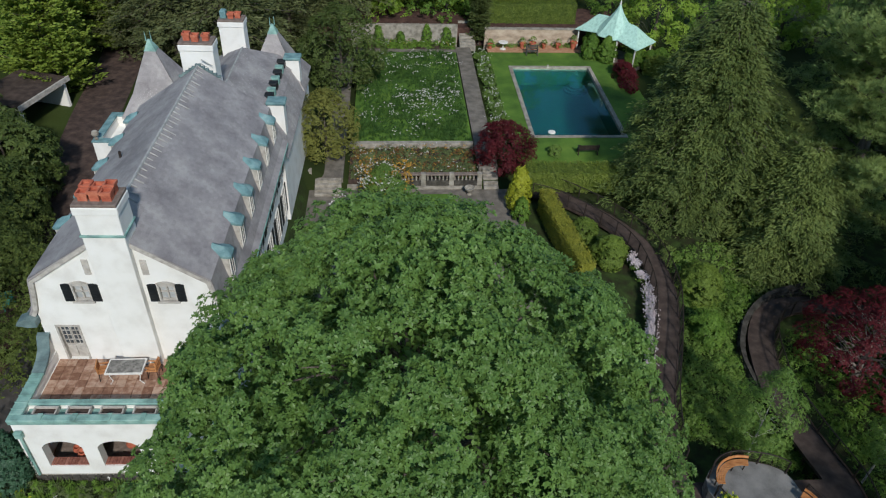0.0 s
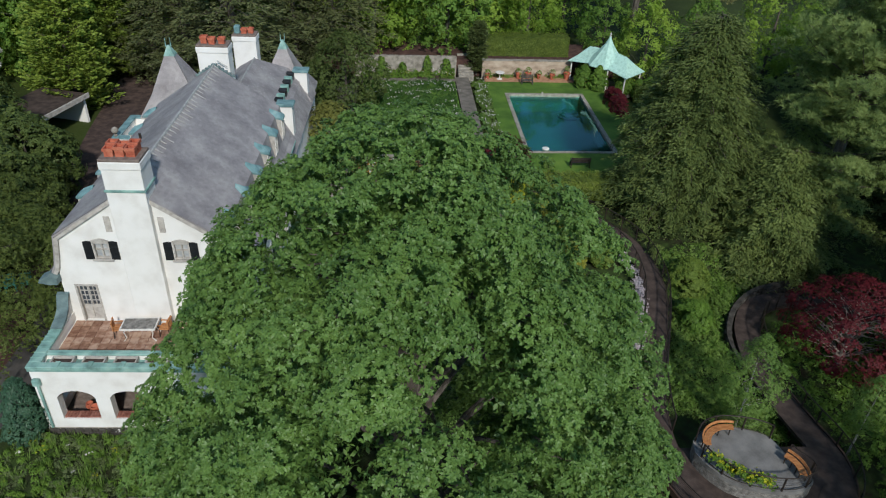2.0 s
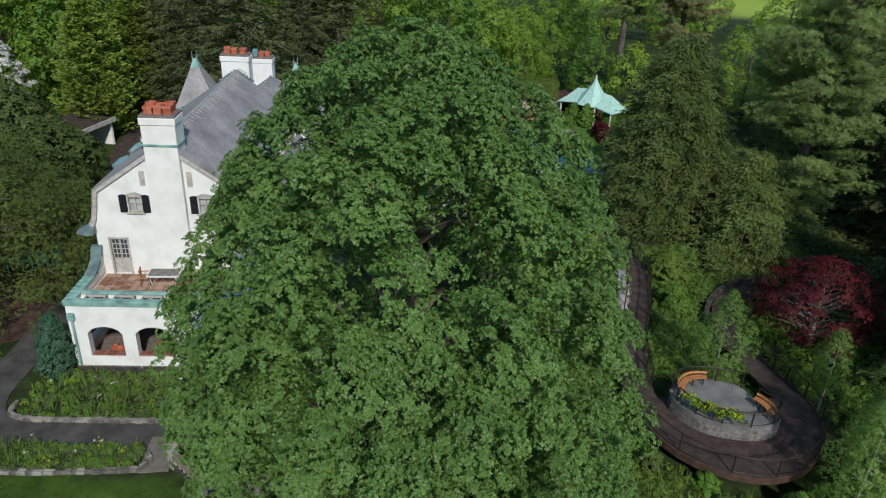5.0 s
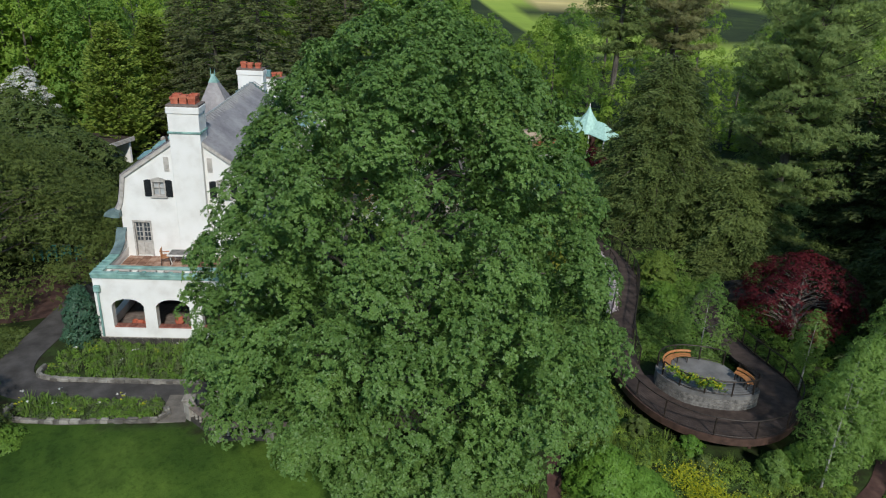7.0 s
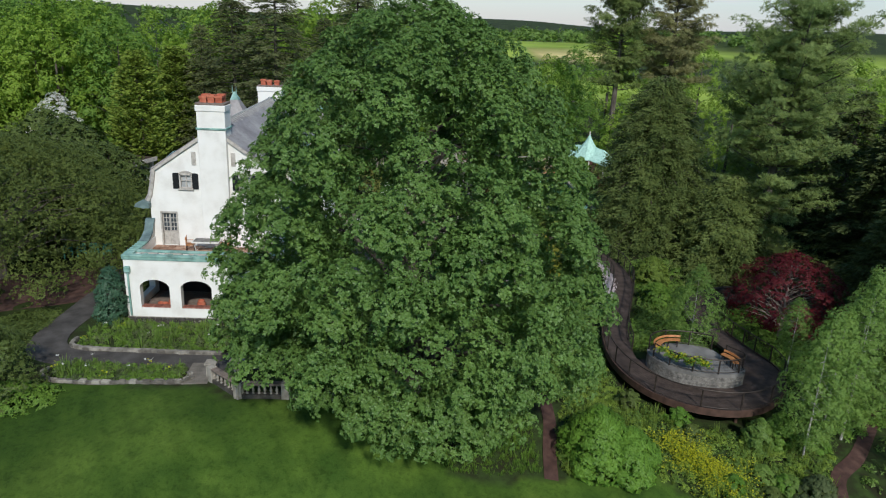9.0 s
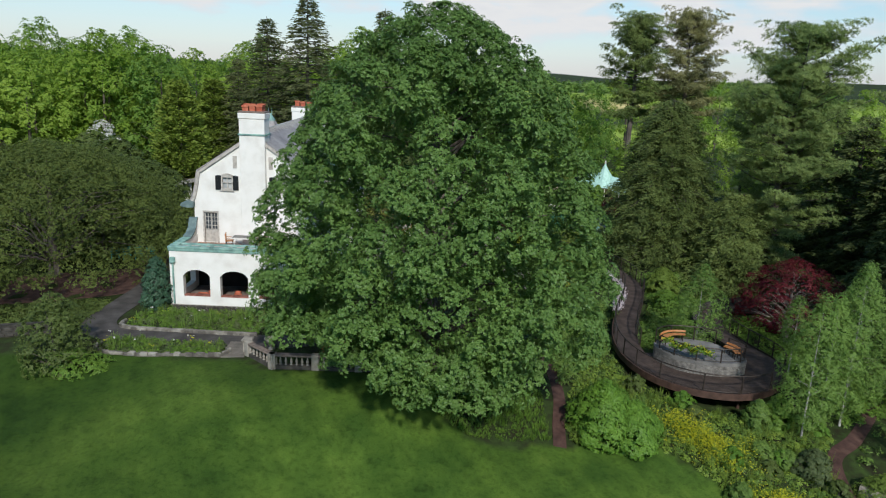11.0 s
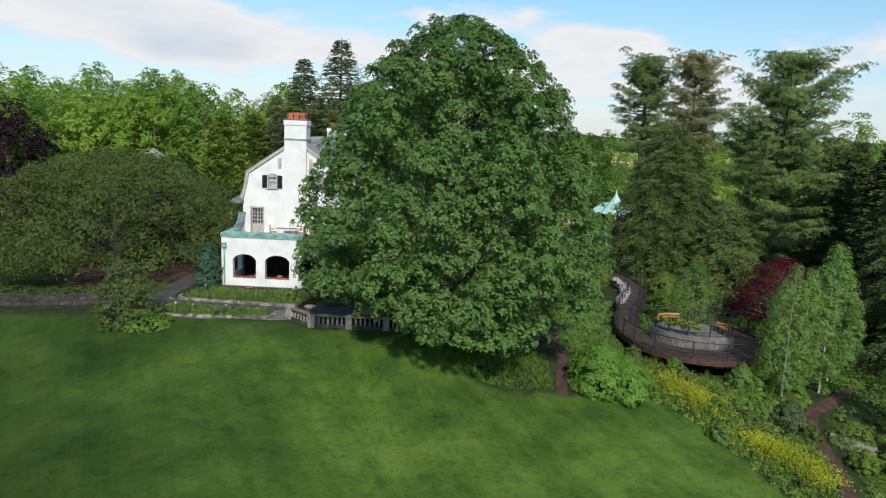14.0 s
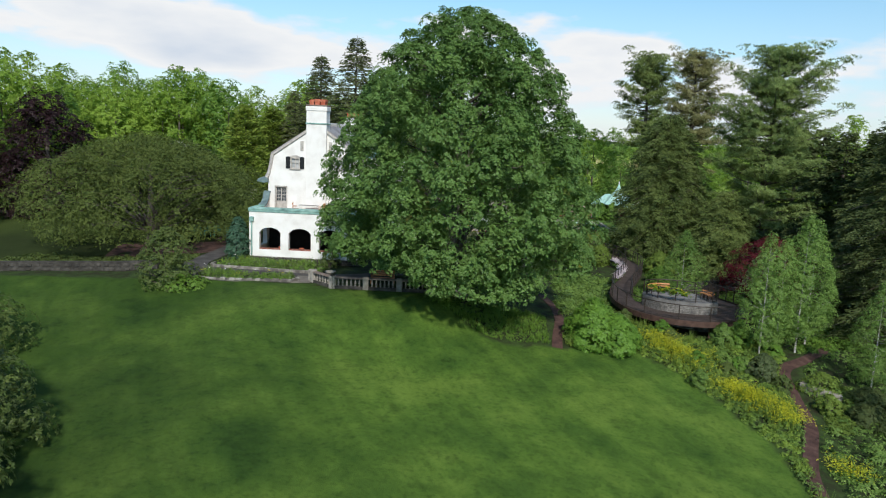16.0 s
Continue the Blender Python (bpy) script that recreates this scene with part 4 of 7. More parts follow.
def arched_window(parent, x, z0, z1, w, y, rise=0.12):
    """A casement with a low arched head, glazing bars, sill and a pair of black shutters."""
    win = part("window", boxed(x - w / 2 + 0.01, x + w / 2 - 0.01, y + 0.14, y + 0.16, z0, z1), CURTAIN, parent)
    bm = bmesh.new()
    box(bm, x - w / 2, x - w / 2 + 0.06, y - 0.02, y + 0.12, z0, z1)
    box(bm, x + w / 2 - 0.06, x + w / 2, y - 0.02, y + 0.12, z0, z1)
    box(bm, x - 0.03, x + 0.03, y + 0.05, y + 0.13, z0, z1)
    n = 8
    arc = [(x - w / 2 - 0.05 + (w + 0.1) * k / n, z1 - 0.02 + rise * math.sin(math.pi * k / n)) for k in range(n + 1)]
    prism(bm, arc + [(p[0], p[1] + 0.07) for p in arc[::-1]], y - 0.04, y + 0.12)
    prism(bm, [(x - w / 2, z1 - 0.1)] + [(p[0] * 0.98 + x * 0.02, p[1] - 0.003) for p in arc[1:-1]] + [(x + w / 2, z1 - 0.1)], y - 0.02, y + 0.06)
    box(bm, x - w / 2, x + w / 2, y + 0.05, y + 0.13, (z0 + z1) / 2 - 0.02, (z0 + z1) / 2 + 0.02)
    box(bm, x - w / 2, x + w / 2, y + 0.02, y + 0.13, z0, z0 + 0.06)
    part("window_frame", bm, TRIM, win, "grey-white painted frame")
    part("sill", boxed(x - w / 2 - 0.1, x + w / 2 + 0.1, y - 0.12, y + 0.1, z0 - 0.09, z0, 0.01), TRIM, win)
    for s in (-1, 1):
        xa = x + s * (w / 2 + 0.03)
        xb = xa + s * 0.36
        lo, hi = min(xa, xb), max(xa, xb)
        bm = bmesh.new()
        top_in, top_out = z1 + 0.03, z1 + 0.0
        prism(bm, [(lo, z0 - 0.02), (hi, z0 - 0.02), (hi, top_out if s > 0 else top_in), ((lo + hi) / 2, z1 + 0.05), (lo, top_in if s > 0 else top_out)], y - 0.06, y - 0.015)
        sh = part("shutter", bm, SHUTTER, parent, "black louvred shutter")
        for k in range(9):
            z = z0 + 0.06 + k * (z1 - z0 - 0.1) / 9
            part("louvre", boxed(lo + 0.05, hi - 0.05, y - 0.075, y - 0.055, z, z + 0.06), SHUTTER, sh)
    return win


def dormer(parent, y, side):
    """A small dormer with pale cheeks and a blue-green copper cap, on the lower roof slope. side: +1 east, -1 west."""
    f = CX + side * 3.98
    b = CX + side * 3.1
    lo, hi = min(f, b), max(f, b)
    d = part("dormer", boxed(lo, hi, y - 0.38, y + 0.38, 6.05, 7.72, 0.01), TRIM, parent, "weathered dormer with copper cap")
    bm = bmesh.new()
    x0, x1 = CX + side * 3.3, CX + side * 4.12
    out = [(x0, y - 0.44, 7.9), (x0, y + 0.44, 7.9), (x1 - side * 0.2, y + 0.44, 7.78), (x1, y + 0.3, 7.7), (x1, y - 0.3, 7.7), (x1 - side * 0.2, y - 0.44, 7.78)]
    low = [bm.verts.new((p[0], p[1], p[2] - 0.12)) for p in out]
    rim = [bm.verts.new(p) for p in out]
    peak = [bm.verts.new((x0, y, 8.2)), bm.verts.new((x1 - side * 0.35, y, 8.02))]
    n = len(out)
    for i in range(n):
        bm.faces.new((low[i], low[(i + 1) % n], rim[(i + 1) % n], rim[i]))
    bm.faces.new(low[::-1])
    for q in ((rim[1], rim[2], peak[1], peak[0]), (rim[2], rim[3], peak[1]), (rim[3], rim[4], peak[1]), (rim[4], rim[5], peak[1]), (rim[5], rim[0], peak[0], peak[1]), (rim[0], rim[1], peak[0])):
        bm.faces.new(q)
    part("cap", bm, COPPER_BLUE, d, "blue-green copper cap")
    xf = f + side * 0.01
    part("pane", boxed(min(xf, xf + side * 0.02), max(xf, xf + side * 0.02), y - 0.24, y + 0.24, 6.45, 7.5), GLASS, d)
    bm = bmesh.new()
    xg = f + side * 0.05
    for a0, a1, c0, c1 in ((-0.32, -0.24, 6.4, 7.56), (0.24, 0.32, 6.4, 7.56), (-0.24, 0.24, 7.48, 7.56), (-0.24, 0.24, 6.4, 6.48), (-0.02, 0.02, 6.48, 7.48)):
        box(bm, min(f, xg), max(f, xg), y + a0, y + a1, c0, c1)
    part("window_frame", bm, WHITEPAINT, d)
    return d


def tower(parent, x0, x1, y0, y1, tx, ty, eave, tip, label):
    """A stair tower under a steep four-sided slate roof with a copper tip."""
    t = part("tower", boxed(x0 + 0.25, x1 - 0.25, y0 + 0.25, y1 - 0.25, -0.3, eave + 0.05), STUCCO, parent, "white stair tower")
    base = [(x0, y0), (x1, y0), (x1, y1), (x0, y1)]
    mid = [(tx + 0.62 * (a - tx), ty + 0.62 * (b - ty), eave + 0.3 * (tip - eave)) for a, b in base]
    top = [(tx + 0.06 * (a - tx), ty + 0.06 * (b - ty), tip - 0.25) for a, b in base]
    for k in range(4):
        n = (k + 1) % 4
        slates("slate_covering", [(*base[k], eave), (*base[n], eave), mid[n], mid[k]], t, 0.17, 0.21, label, 50 + k)
        slates("slate_covering", [mid[k], mid[n], top[n], top[k]], t, 0.17, 0.21, label, 60 + k)
    bm = bmesh.new()
    prism(bm, base, eave - 0.12, eave - 0.001, "z")
    part("eaves", bm, TRIM, t)
    bm = bmesh.new()
    f = 0.14
    low = [bm.verts.new((tx + f * (a - tx) * 1.12, ty + f * (b - ty) * 1.12, tip - 0.62)) for a, b in base]
    hi = [bm.verts.new((tx + 0.03 * (a - tx), ty + 0.03 * (b - ty), tip)) for a, b in base]
    for k in range(4):
        bm.faces.new((low[k], low[(k + 1) % 4], hi[(k + 1) % 4], hi[k]))
    bm.faces.new(hi)
    part("copper_tip", bm, COPPER, t, "green copper roof tip")
    for dx, dy in ((-0.14, 0.0), (0.14, 0.1)):
        bm = bmesh.new()
        tube(bm, [(tx + dx, ty + dy, tip - 0.1), (tx + dx, ty + dy, tip + 0.5)], [0.045, 0.008], 6)
        part("finial", bm, COPPER, t)
    return t


def make_house():
    h = thing("house", "white stucco manor house with slate gambrel roof and copper trim", "house", (0, 0, 0))
    h.matrix_world = pose(CX, GY, 0, 0, 0, -1.6) @ pose(-CX, -GY, 0)
    # walls of the main range
    body = bmesh.new()
    prism(body, [(CX - 3.9, -0.3), (CX - 3.9, EAVE), (CX - 3.58, BREAK), (CX, RIDGE), (CX + 3.58, BREAK), (CX + 3.9, EAVE), (CX + 3.9, -0.3)], GY + 0.25, BACK)
    part("wall", body, STUCCO, h)
    holes = [(-13.13, -12.43, 6.62, 7.5), (-9.67, -8.97, 6.62, 7.5), (-14.42, -13.4, 3.1, 5.2)]
    g = bmesh.new()
    loops = [[(CX - 3.9, -0.3), (CX - 3.9, EAVE), (CX - 3.58, BREAK), (CX, RIDGE), (CX + 3.58, BREAK), (CX + 3.9, EAVE), (CX + 3.9, -0.3)]]
    loops += [[(x0, z0), (x1, z0), (x1, z1), (x0, z1)] for x0, x1, z0, z1 in holes]
    edges = []
    for loop in loops:
        vs = [g.verts.new((x, GY, z)) for x, z in loop]
        edges += [g.edges.new((p, q)) for p, q in zip(vs, vs[1:] + vs[:1])]
    bmesh.ops.triangle_fill(g, edges=edges, use_beauty=True)
    ext = bmesh.ops.extrude_face_region(g, geom=g.faces[:])
    bmesh.ops.translate(g, verts=[v for v in ext["geom"] if isinstance(v, bmesh.types.BMVert)], vec=(0, 0.245, 0))
    part("gable_wall", g, STUCCO, h, "white stucco gable wall")
    for x in (-12.78, -9.32):
        arched_window(h, x, 6.62, 7.5, 0.7, GY)
    for x in (-12.24, -9.96):
        bm = boxed(x - 0.13, x + 0.13, GY - 0.04, GY + 0.01, 8.02, 8.8, 0.01)
        for k in range(7):
            box(bm, x - 0.1, x + 0.1, GY - 0.06, GY - 0.035, 8.1 + k * 0.09, 8.15 + k * 0.09)
        part("vent", bm, TRIM, h, "grey louvred gable vent")
    # french door onto the terrace
    d = part("door", boxed(-14.42, -13.4, GY + 0.16, GY + 0.2, 3.1, 5.2), TRIM, h, "weathered grey glazed double door, shut")
    bm = bmesh.new()
    for a0, a1, c0, c1 in ((-14.42, -14.33, 3.1, 5.2), (-13.49, -13.4, 3.1, 5.2), (-14.33, -13.49, 5.1, 5.2)):
        box(bm, a0, a1, GY - 0.03, GY + 0.16, c0, c1)
    for x in (-14.12, -13.7):
        for a0, a1 in ((-0.2, -0.16), (0.16, 0.2), (-0.015, 0.015)):
            box(bm, x + a0, x + a1, GY + 0.1, GY + 0.16, 3.95, 5.05)
        for c0 in (3.95, 4.2, 4.48, 4.75, 5.02):
            box(bm, x - 0.2, x + 0.2, GY + 0.11, GY + 0.16, c0, c0 + 0.035)
        box(bm, x - 0.16, x + 0.16, GY + 0.12, GY + 0.16, 3.2, 3.85)
    part("door_frame", bm, TRIM, d)
    for x in (-14.12, -13.7):
        part("pane", boxed(x - 0.17, x + 0.17, GY + 0.135, GY + 0.155, 3.98, 5.03), GLASS, d)
    # roof
    roof = thing("roof", "grey slate gambrel roof", "")
    roof.parent = h
    for s in (-1, 1):
        bm = bmesh.new()
        prof = [(3.6, BREAK), (3.74, 6.9), (3.9, 6.2), (4.15, 5.75), (4.42, 5.58)]
        line = [(CX + s * 0.0, RIDGE)] + [(CX + s * a, b) for a, b in prof]
        prism(bm, line + [(p[0] + (0.0 if i == 0 else s * 0.05), p[1] + 0.06) for i, p in reversed(list(enumerate(line)))], GY - 0.12, BACK + 0.1)
        part("roof_deck", bm, SLATE, roof)
        y0, y1 = (GY - 0.1, BACK + 0.08)
        order = (y0, y1) if s > 0 else (y1, y0)
        pts = [(CX, RIDGE + 0.065), *[(CX + s * (a + 0.05), b + 0.065) for a, b in prof]]
        for i in range(len(pts) - 1):
            (xa, za), (xb, zb) = pts[i + 1], pts[i]
            slates("slate_covering", [(xa, order[0], za), (xa, order[1], za), (xb, order[1], zb), (xb, order[0], zb)], roof, label="grey slates in lapped courses", seed=10 + i + 5 * (s > 0))
        # raking trim on the gable edge, and the copper eave end
        bm = bmesh.new()
        prism(bm, [(CX + s * 0.8, RIDGE - 0.5)] + [(CX + s * a, b - 0.03) for a, b in prof[:-1]] + [(CX + s * (a - 0.16), b - 0.1) for a, b in prof[:-1][::-1]] + [(CX + s * 0.8, RIDGE - 0.72)], GY - 0.13, GY - 0.02)
        part("verge_trim", bm, TRIM, roof, "weathered grey verge trim")
        bm = bmesh.new()
        prism(bm, [(CX + s * 3.85, 5.75), (CX + s * 4.2, 5.9), (CX + s * 4.6, 5.72), (CX + s * 4.7, 5.52), (CX + s * 4.2, 5.42), (CX + s * 3.85, 5.45)], GY - 0.42, GY + 0.1)
        part("eave_end", bm, COPPER_DARK, roof, "dark aged copper eave return")
        bm = bmesh.new()
        box(bm, CX + s * 4.44 - 0.07, CX + s * 4.44 + 0.07, GY + 0.1, BACK, 5.5, 5.62, 0.02)
        part("gutter", bm, COPPER, roof)
    bm = bmesh.new()
    tube(bm, [(CX, GY + 0.9, RIDGE + 0.09), (CX, BACK + 0.1, RIDGE + 0.09)], 0.07, 6)
    part("ridge_cap", bm, LICHEN, roof, "pale lead ridge roll")
    rng = np.random.default_rng(3)
    for k in range(34):
        bm = bmesh.new()
        y = GY + 1.4 + k * 0.44
        L = rng.uniform(0.25, 0.6)
        tube(bm, [(CX + 0.02, y, RIDGE + 0.1), (CX + L, y, RIDGE + 0.115 - L * 0.645)], [0.04, 0.02], 4)
        part("snow_clip", bm, LICHEN, roof)
    for k in range(6):
        w = 1.15 - k * 0.2
        part("coping_step", boxed(CX - w, CX + w, BACK + 0.1, BACK + 0.28, RIDGE - 0.62 + k * 0.13, RIDGE - 0.49 + k * 0.13, 0.01), COPPER_DARK, roof, "dark lead stepped coping")
    for y in (26.0, 30.5):
        bm = bmesh.new()
        z = RIDGE - 0.645 * 2.2
        tube(bm, [(CX - 2.2, y, z), (CX - 2.2, y, z + 0.35)], 0.07, 8)
        part("vent_pipe", bm, IRON, roof)
    for k in range(6):
        dormer(roof, 24.6 + 2.38 * k, 1)
        dormer(roof, 26.6 + 2.45 * k, -1) if k < 5 else None
    # chimneys
    chimney(h, CX - 0.78, CX + 0.82, GY - 0.32, GY + 0.9, 3.1, 11.62, [(CX - 0.42 + 0.44 * i, GY + 0.1 + 0.45 * j) for i in range(3) for j in range(2)], "white stucco end chimney with terracotta pots", 10.2)
    chimney(h, -12.25, -10.4, 38.9, 40.0, 4, 11.12, [(-11.85, 39.4), (-11.35, 39.25), (-10.8, 39.4)], "white stucco chimney with three pots")
    chimney(h, -12.2, -10.55, 47.5, 48.6, 3, 9.2, [(-11.4, 48.0), (-10.95, 48.1)], "white stucco chimney with two pots")
    part("chimney_cowl", boxed(-12.1, -11.7, 47.8, 48.3, 9.2, 9.75, 0.05), COPPER_BLUE, h, "blue-green copper cowl")
    # east side: windows with shutters
    x = CX + 3.9
    for k in range(6):
        y = 25.0 + 2.43 * k
        for z0, z1 in ((3.4, 5.0), (0.6, 2.6)):
            w = part("window", boxed(x, x + 0.02, y - 0.45, y + 0.45, z0, z1), GLASS, h)
            bm = bmesh.new()
            for a0, a1, c0, c1 in ((-0.52, -0.45, z0, z1), (0.45, 0.52, z0, z1), (-0.03, 0.03, z0, z1), (-0.45, 0.45, z1, z1 + 0.08), (-0.55, 0.55, z0 - 0.1, z0), (-0.45, 0.45, (z0 + z1) / 2 - 0.02, (z0 + z1) / 2 + 0.02)):
                box(bm, x, x + 0.06, y + a0, y + a1, c0, c1)
            part("window_frame", bm, WHITEPAINT, w)
            for s in (-1, 1):
                yy = y + s * 0.78
                part("shutter", boxed(x + 0.01, x + 0.05, yy - 0.24, yy + 0.24, z0, z1), SHUTTER, w)
    # far wing
    bm = bmesh.new()
    WX, WR, WB = -10.25, 8.3, 6.0
    prism(bm, [(-14.2, -0.3), (-14.2, 5.2), (WX - 2.6, WB), (WX, WR - 0.1), (WX + 2.6, WB), (-7.0, 4.6), (-7.0, -0.3)], BACK + 0.4, 45.1)
    prism(bm, [(-14.2, -0.3), (-14.2, 5.2), (WX - 2.6, WB - 0.05), (WX + 2.6, WB - 0.05), (-7.0, 4.6), (-7.0, -0.3)], 45.101, 49.0)
    part("wing_wall", bm, STUCCO, h)
    slates("slate_covering", [(WX + 2.7, BACK + 0.4, WB), (WX + 2.7, 49.1, WB), (WX, 45.2, WR), (WX, BACK + 0.4, WR)], roof, label="grey slates in lapped courses", seed=31)
    slates("slate_covering", [(WX - 2.7, 49.1, WB), (WX - 2.7, BACK + 0.4, WB), (WX, BACK + 0.4, WR), (WX, 45.2, WR)], roof, label="grey slates in lapped courses", seed=32)
    slates("slate_covering", [(WX + 2.7, 49.1, WB), (WX - 2.7, 49.1, WB), (WX, 45.2, WR), (WX, 45.2, WR)], roof, label="grey slates in lapped courses", seed=34)
    slates("slate_covering", [(-6.7, BACK + 0.1, 4.4), (-6.7, 49.1, 4.4), (WX + 2.6, 49.1, WB), (WX + 2.6, BACK + 0.1, WB)], roof, label="grey slates in lapped courses", seed=33)
    bm = bmesh.new()
    tube(bm, [(WX, BACK + 0.4, WR + 0.03), (WX, 45.2, WR + 0.03)], 0.06, 6)
    part("ridge_cap", bm, LICHEN, roof)
    for k in range(7):
        part("roof_light", boxed(WX + 1.75, WX + 2.35, 41.4 + k * 0.85, 41.4 + k * 0.85 + (0.5 if k % 2 else 0.62), 6.1, 6.78 , 0.03), COPPER if k % 2 else SHUTTER, roof, "copper-framed roof light")
    for y, top in ((40.2, 7.15), (47.4, 6.9)):
        part("wall_dormer", boxed(-7.95, -7.0, y - 0.38, y + 0.38, 3.6, top - 0.2), STUCCO, h, "white wall dormer")
        part("dormer_cap", boxed(-8.05, -6.88, y - 0.46, y + 0.46, top - 0.2, top, 0.04), COPPER_BLUE, h, "blue-green copper cap")
    tower(h, -16.6, -12.2, 39.4, 43.6, -14.75, 41.4, 6.2, 10.3, "grey slates of the steep tower roof")
    tower(h, -11.1, -6.75, 46.7, 50.7, -8.85, 48.7, 4.7, 8.6, "grey slates of the steep tower roof")
    # west service block with a copper-capped parapet
    bm = bmesh.new()
    box(bm, -17.9, -15.0, 37.6, 41.2, -0.3, 4.9)
    for a0, a1, c0, c1 in ((-17.9, -17.55, 37.6, 41.2), (-17.55, -15.1, 37.6, 37.95), (-17.55, -15.6, 40.85, 41.2)):
        box(bm, a0, a1, c0, c1, 4.901, 5.5)
    part("service_block", bm, STUCCO, h, "white parapet block with copper coping")
    bm = bmesh.new()
    for a0, a1, c0, c1 in ((-17.95, -17.5, 37.55, 41.25), (-17.5, -15.1, 37.55, 38.0), (-17.5, -15.6, 40.8, 41.25)):
        box(bm, a0, a1, c0, c1, 5.501, 5.6, 0.02)
    part("coping", bm, COPPER_BLUE, h, "blue-green copper coping")
    for px, py, pz in ((-17.7, 37.8, 5.6), (-13.2, 48.8, 6.2), (-8.9, 49.0, 7.0)):
        bm = bmesh.new()
        lathe(bm, px, py, [(0.1, pz), (0.12, pz + 0.08), (0.06, pz + 0.16), (0.2, pz + 0.3), (0.22, pz + 0.42), (0.15, pz + 0.55), (0.03, pz + 0.62)], 10)
        part("urn_finial", bm, PALESTONE, h, "stone ball finial")
    # porch with arches, terrace above
    PX0, PX1, PY = -15.2, -6.95, 18.85
    porch = thing("porch", "white arcaded porch under a roof terrace", "")
    porch.parent = h
    arches = [(-14.42, -12.8), (-12.18, -10.48), (-9.86, -8.16)]
    bm = bmesh.new()
    box(bm, PX0, PX1, PY, PY + 0.4, 0.12, 0.64)
    cuts = [PX0, *[v for a in arches for v in a], PX1]
    for a0, a1 in zip(cuts[::2], cuts[1::2]):
        box(bm, a0, a1, PY, PY + 0.4, 0.64, 3.3)
    for a0, a1 in arches:
        n = 10
        arc = [(a0 + (a1 - a0) * k / n, 1.92 + 0.4 * math.sqrt(max(0, 1 - (2 * k / n - 1) ** 2)) ** 1.3) for k in range(n + 1)]
        prism(bm, arc + [(a1, 3.3), (a0, 3.3)], PY, PY + 0.4)
    part("arcade", bm, STUCCO, porch, "white stucco arcade")
    for sx in (PX0, PX1 - 0.35):
        bm = bmesh.new()
        box(bm, sx, sx + 0.35, PY + 0.4, GY, 2.35, 3.3)
        box(bm, sx, sx + 0.35, PY + 0.4, PY + 1.1, 0.12, 2.35)
        box(bm, sx, sx + 0.35, GY - 0.6, GY, 0.12, 2.35)
        box(bm, sx, sx + 0.35, PY + 1.1, GY - 0.6, 0.12, 0.64)
        part("side_wall", bm, STUCCO, porch)
    part("floor_slab", boxed(PX0 + 0.35, PX1 - 0.35, PY + 0.4, GY, 2.85, 3.05), STUCCO, porch)
    part("porch_floor", boxed(PX0 + 0.35, PX1 - 0.35, PY + 0.4, GY, 0.1, 0.18), CAPSTONE, porch)
    part("back_wall_panel", boxed(PX0 + 0.35, PX1 - 0.35, GY - 0.03, GY - 0.005, 0.18, 2.85), DARK, porch, "dark wooden porch back wall")
    for a0, a1 in arches:
        bm = bmesh.new()
        m = 12
        for k in range(m):
            box(bm, a0 + (a1 - a0) * k / m + 0.006, a0 + (a1 - a0) * (k + 1) / m - 0.006, PY + 0.06, PY + 0.42, 0.641, 0.72, 0.008)
        part("brick_sill", bm, BRICK, porch, "red brick sill")
    # rubble base
    rng = random.Random(4)
    base = part("stone_base", boxed(PX0 - 0.02, PX1 + 0.02, PY - 0.03, PY + 0.42, -0.6, 0.119), PALESTONE, porch, "grey rubble stone base")
    mesh = boxed(-0.5, 0.5, -0.5, 0.5, -0.5, 0.5, 0.12)
    me = bpy.data.meshes.new("stone")
    mesh.to_mesh(me)
    mesh.free()
    me.materials.append(STONE)
    z = -0.3
    for row in range(2):
        xx = PX0
        while xx < PX1 - 0.2:
            w = rng.uniform(0.22, 0.5)
            piece("stone", me, Matrix.LocRotScale((xx + w / 2, PY - 0.05, z + 0.1), None, (w - 0.03, 0.12, 0.18)), base)
            xx += w
        z += 0.2
    # terrace parapet, copper clad
    bm = bmesh.new()
    box(bm, PX0, PX1, PY, PY + 0.2, 3.3, 3.62)
    box(bm, PX0 + 0.4, PX1, PY + 0.85, PY + 1.0, 3.05, 3.62)
    box(bm, PX0, PX0 + 0.4, PY + 0.2, GY, 3.3, 3.62)
    box(bm, PX0 + 0.4, PX1, PY + 0.4, PY + 0.85, 3.05, 3.4)
    prism(bm, [(GY - 1.5, 3.62), (GY, 3.62), (GY, 4.6), (GY - 0.2, 4.55), (GY - 0.5, 4.0), (GY - 0.9, 3.75)], PX0 + 0.05, PX0 + 0.35, "x")
    part("parapet", bm, STUCCO, porch)
    bm = bmesh.new()
    box(bm, PX0 - 0.07, PX1 + 0.07, PY - 0.08, PY + 0.26, 3.621, 3.75, 0.03)
    box(bm, PX0 - 0.05, PX1 + 0.05, PY - 0.06, PY - 0.003, 3.47, 3.62, 0.01)
    box(bm, PX0 + 0.45, PX1 + 0.07, PY + 0.78, PY + 1.06, 3.621, 3.74, 0.03)
    box(bm, PX0 - 0.07, PX0 + 0.45, PY + 0.26, GY - 1.4, 3.621, 3.75, 0.03)
    box(bm, PX0 + 0.45, PX1, PY + 0.26, PY + 0.78, 3.401, 3.44)
    part("copper_coping", bm, COPPER, porch, "pale green copper coping")
    bm = bmesh.new()
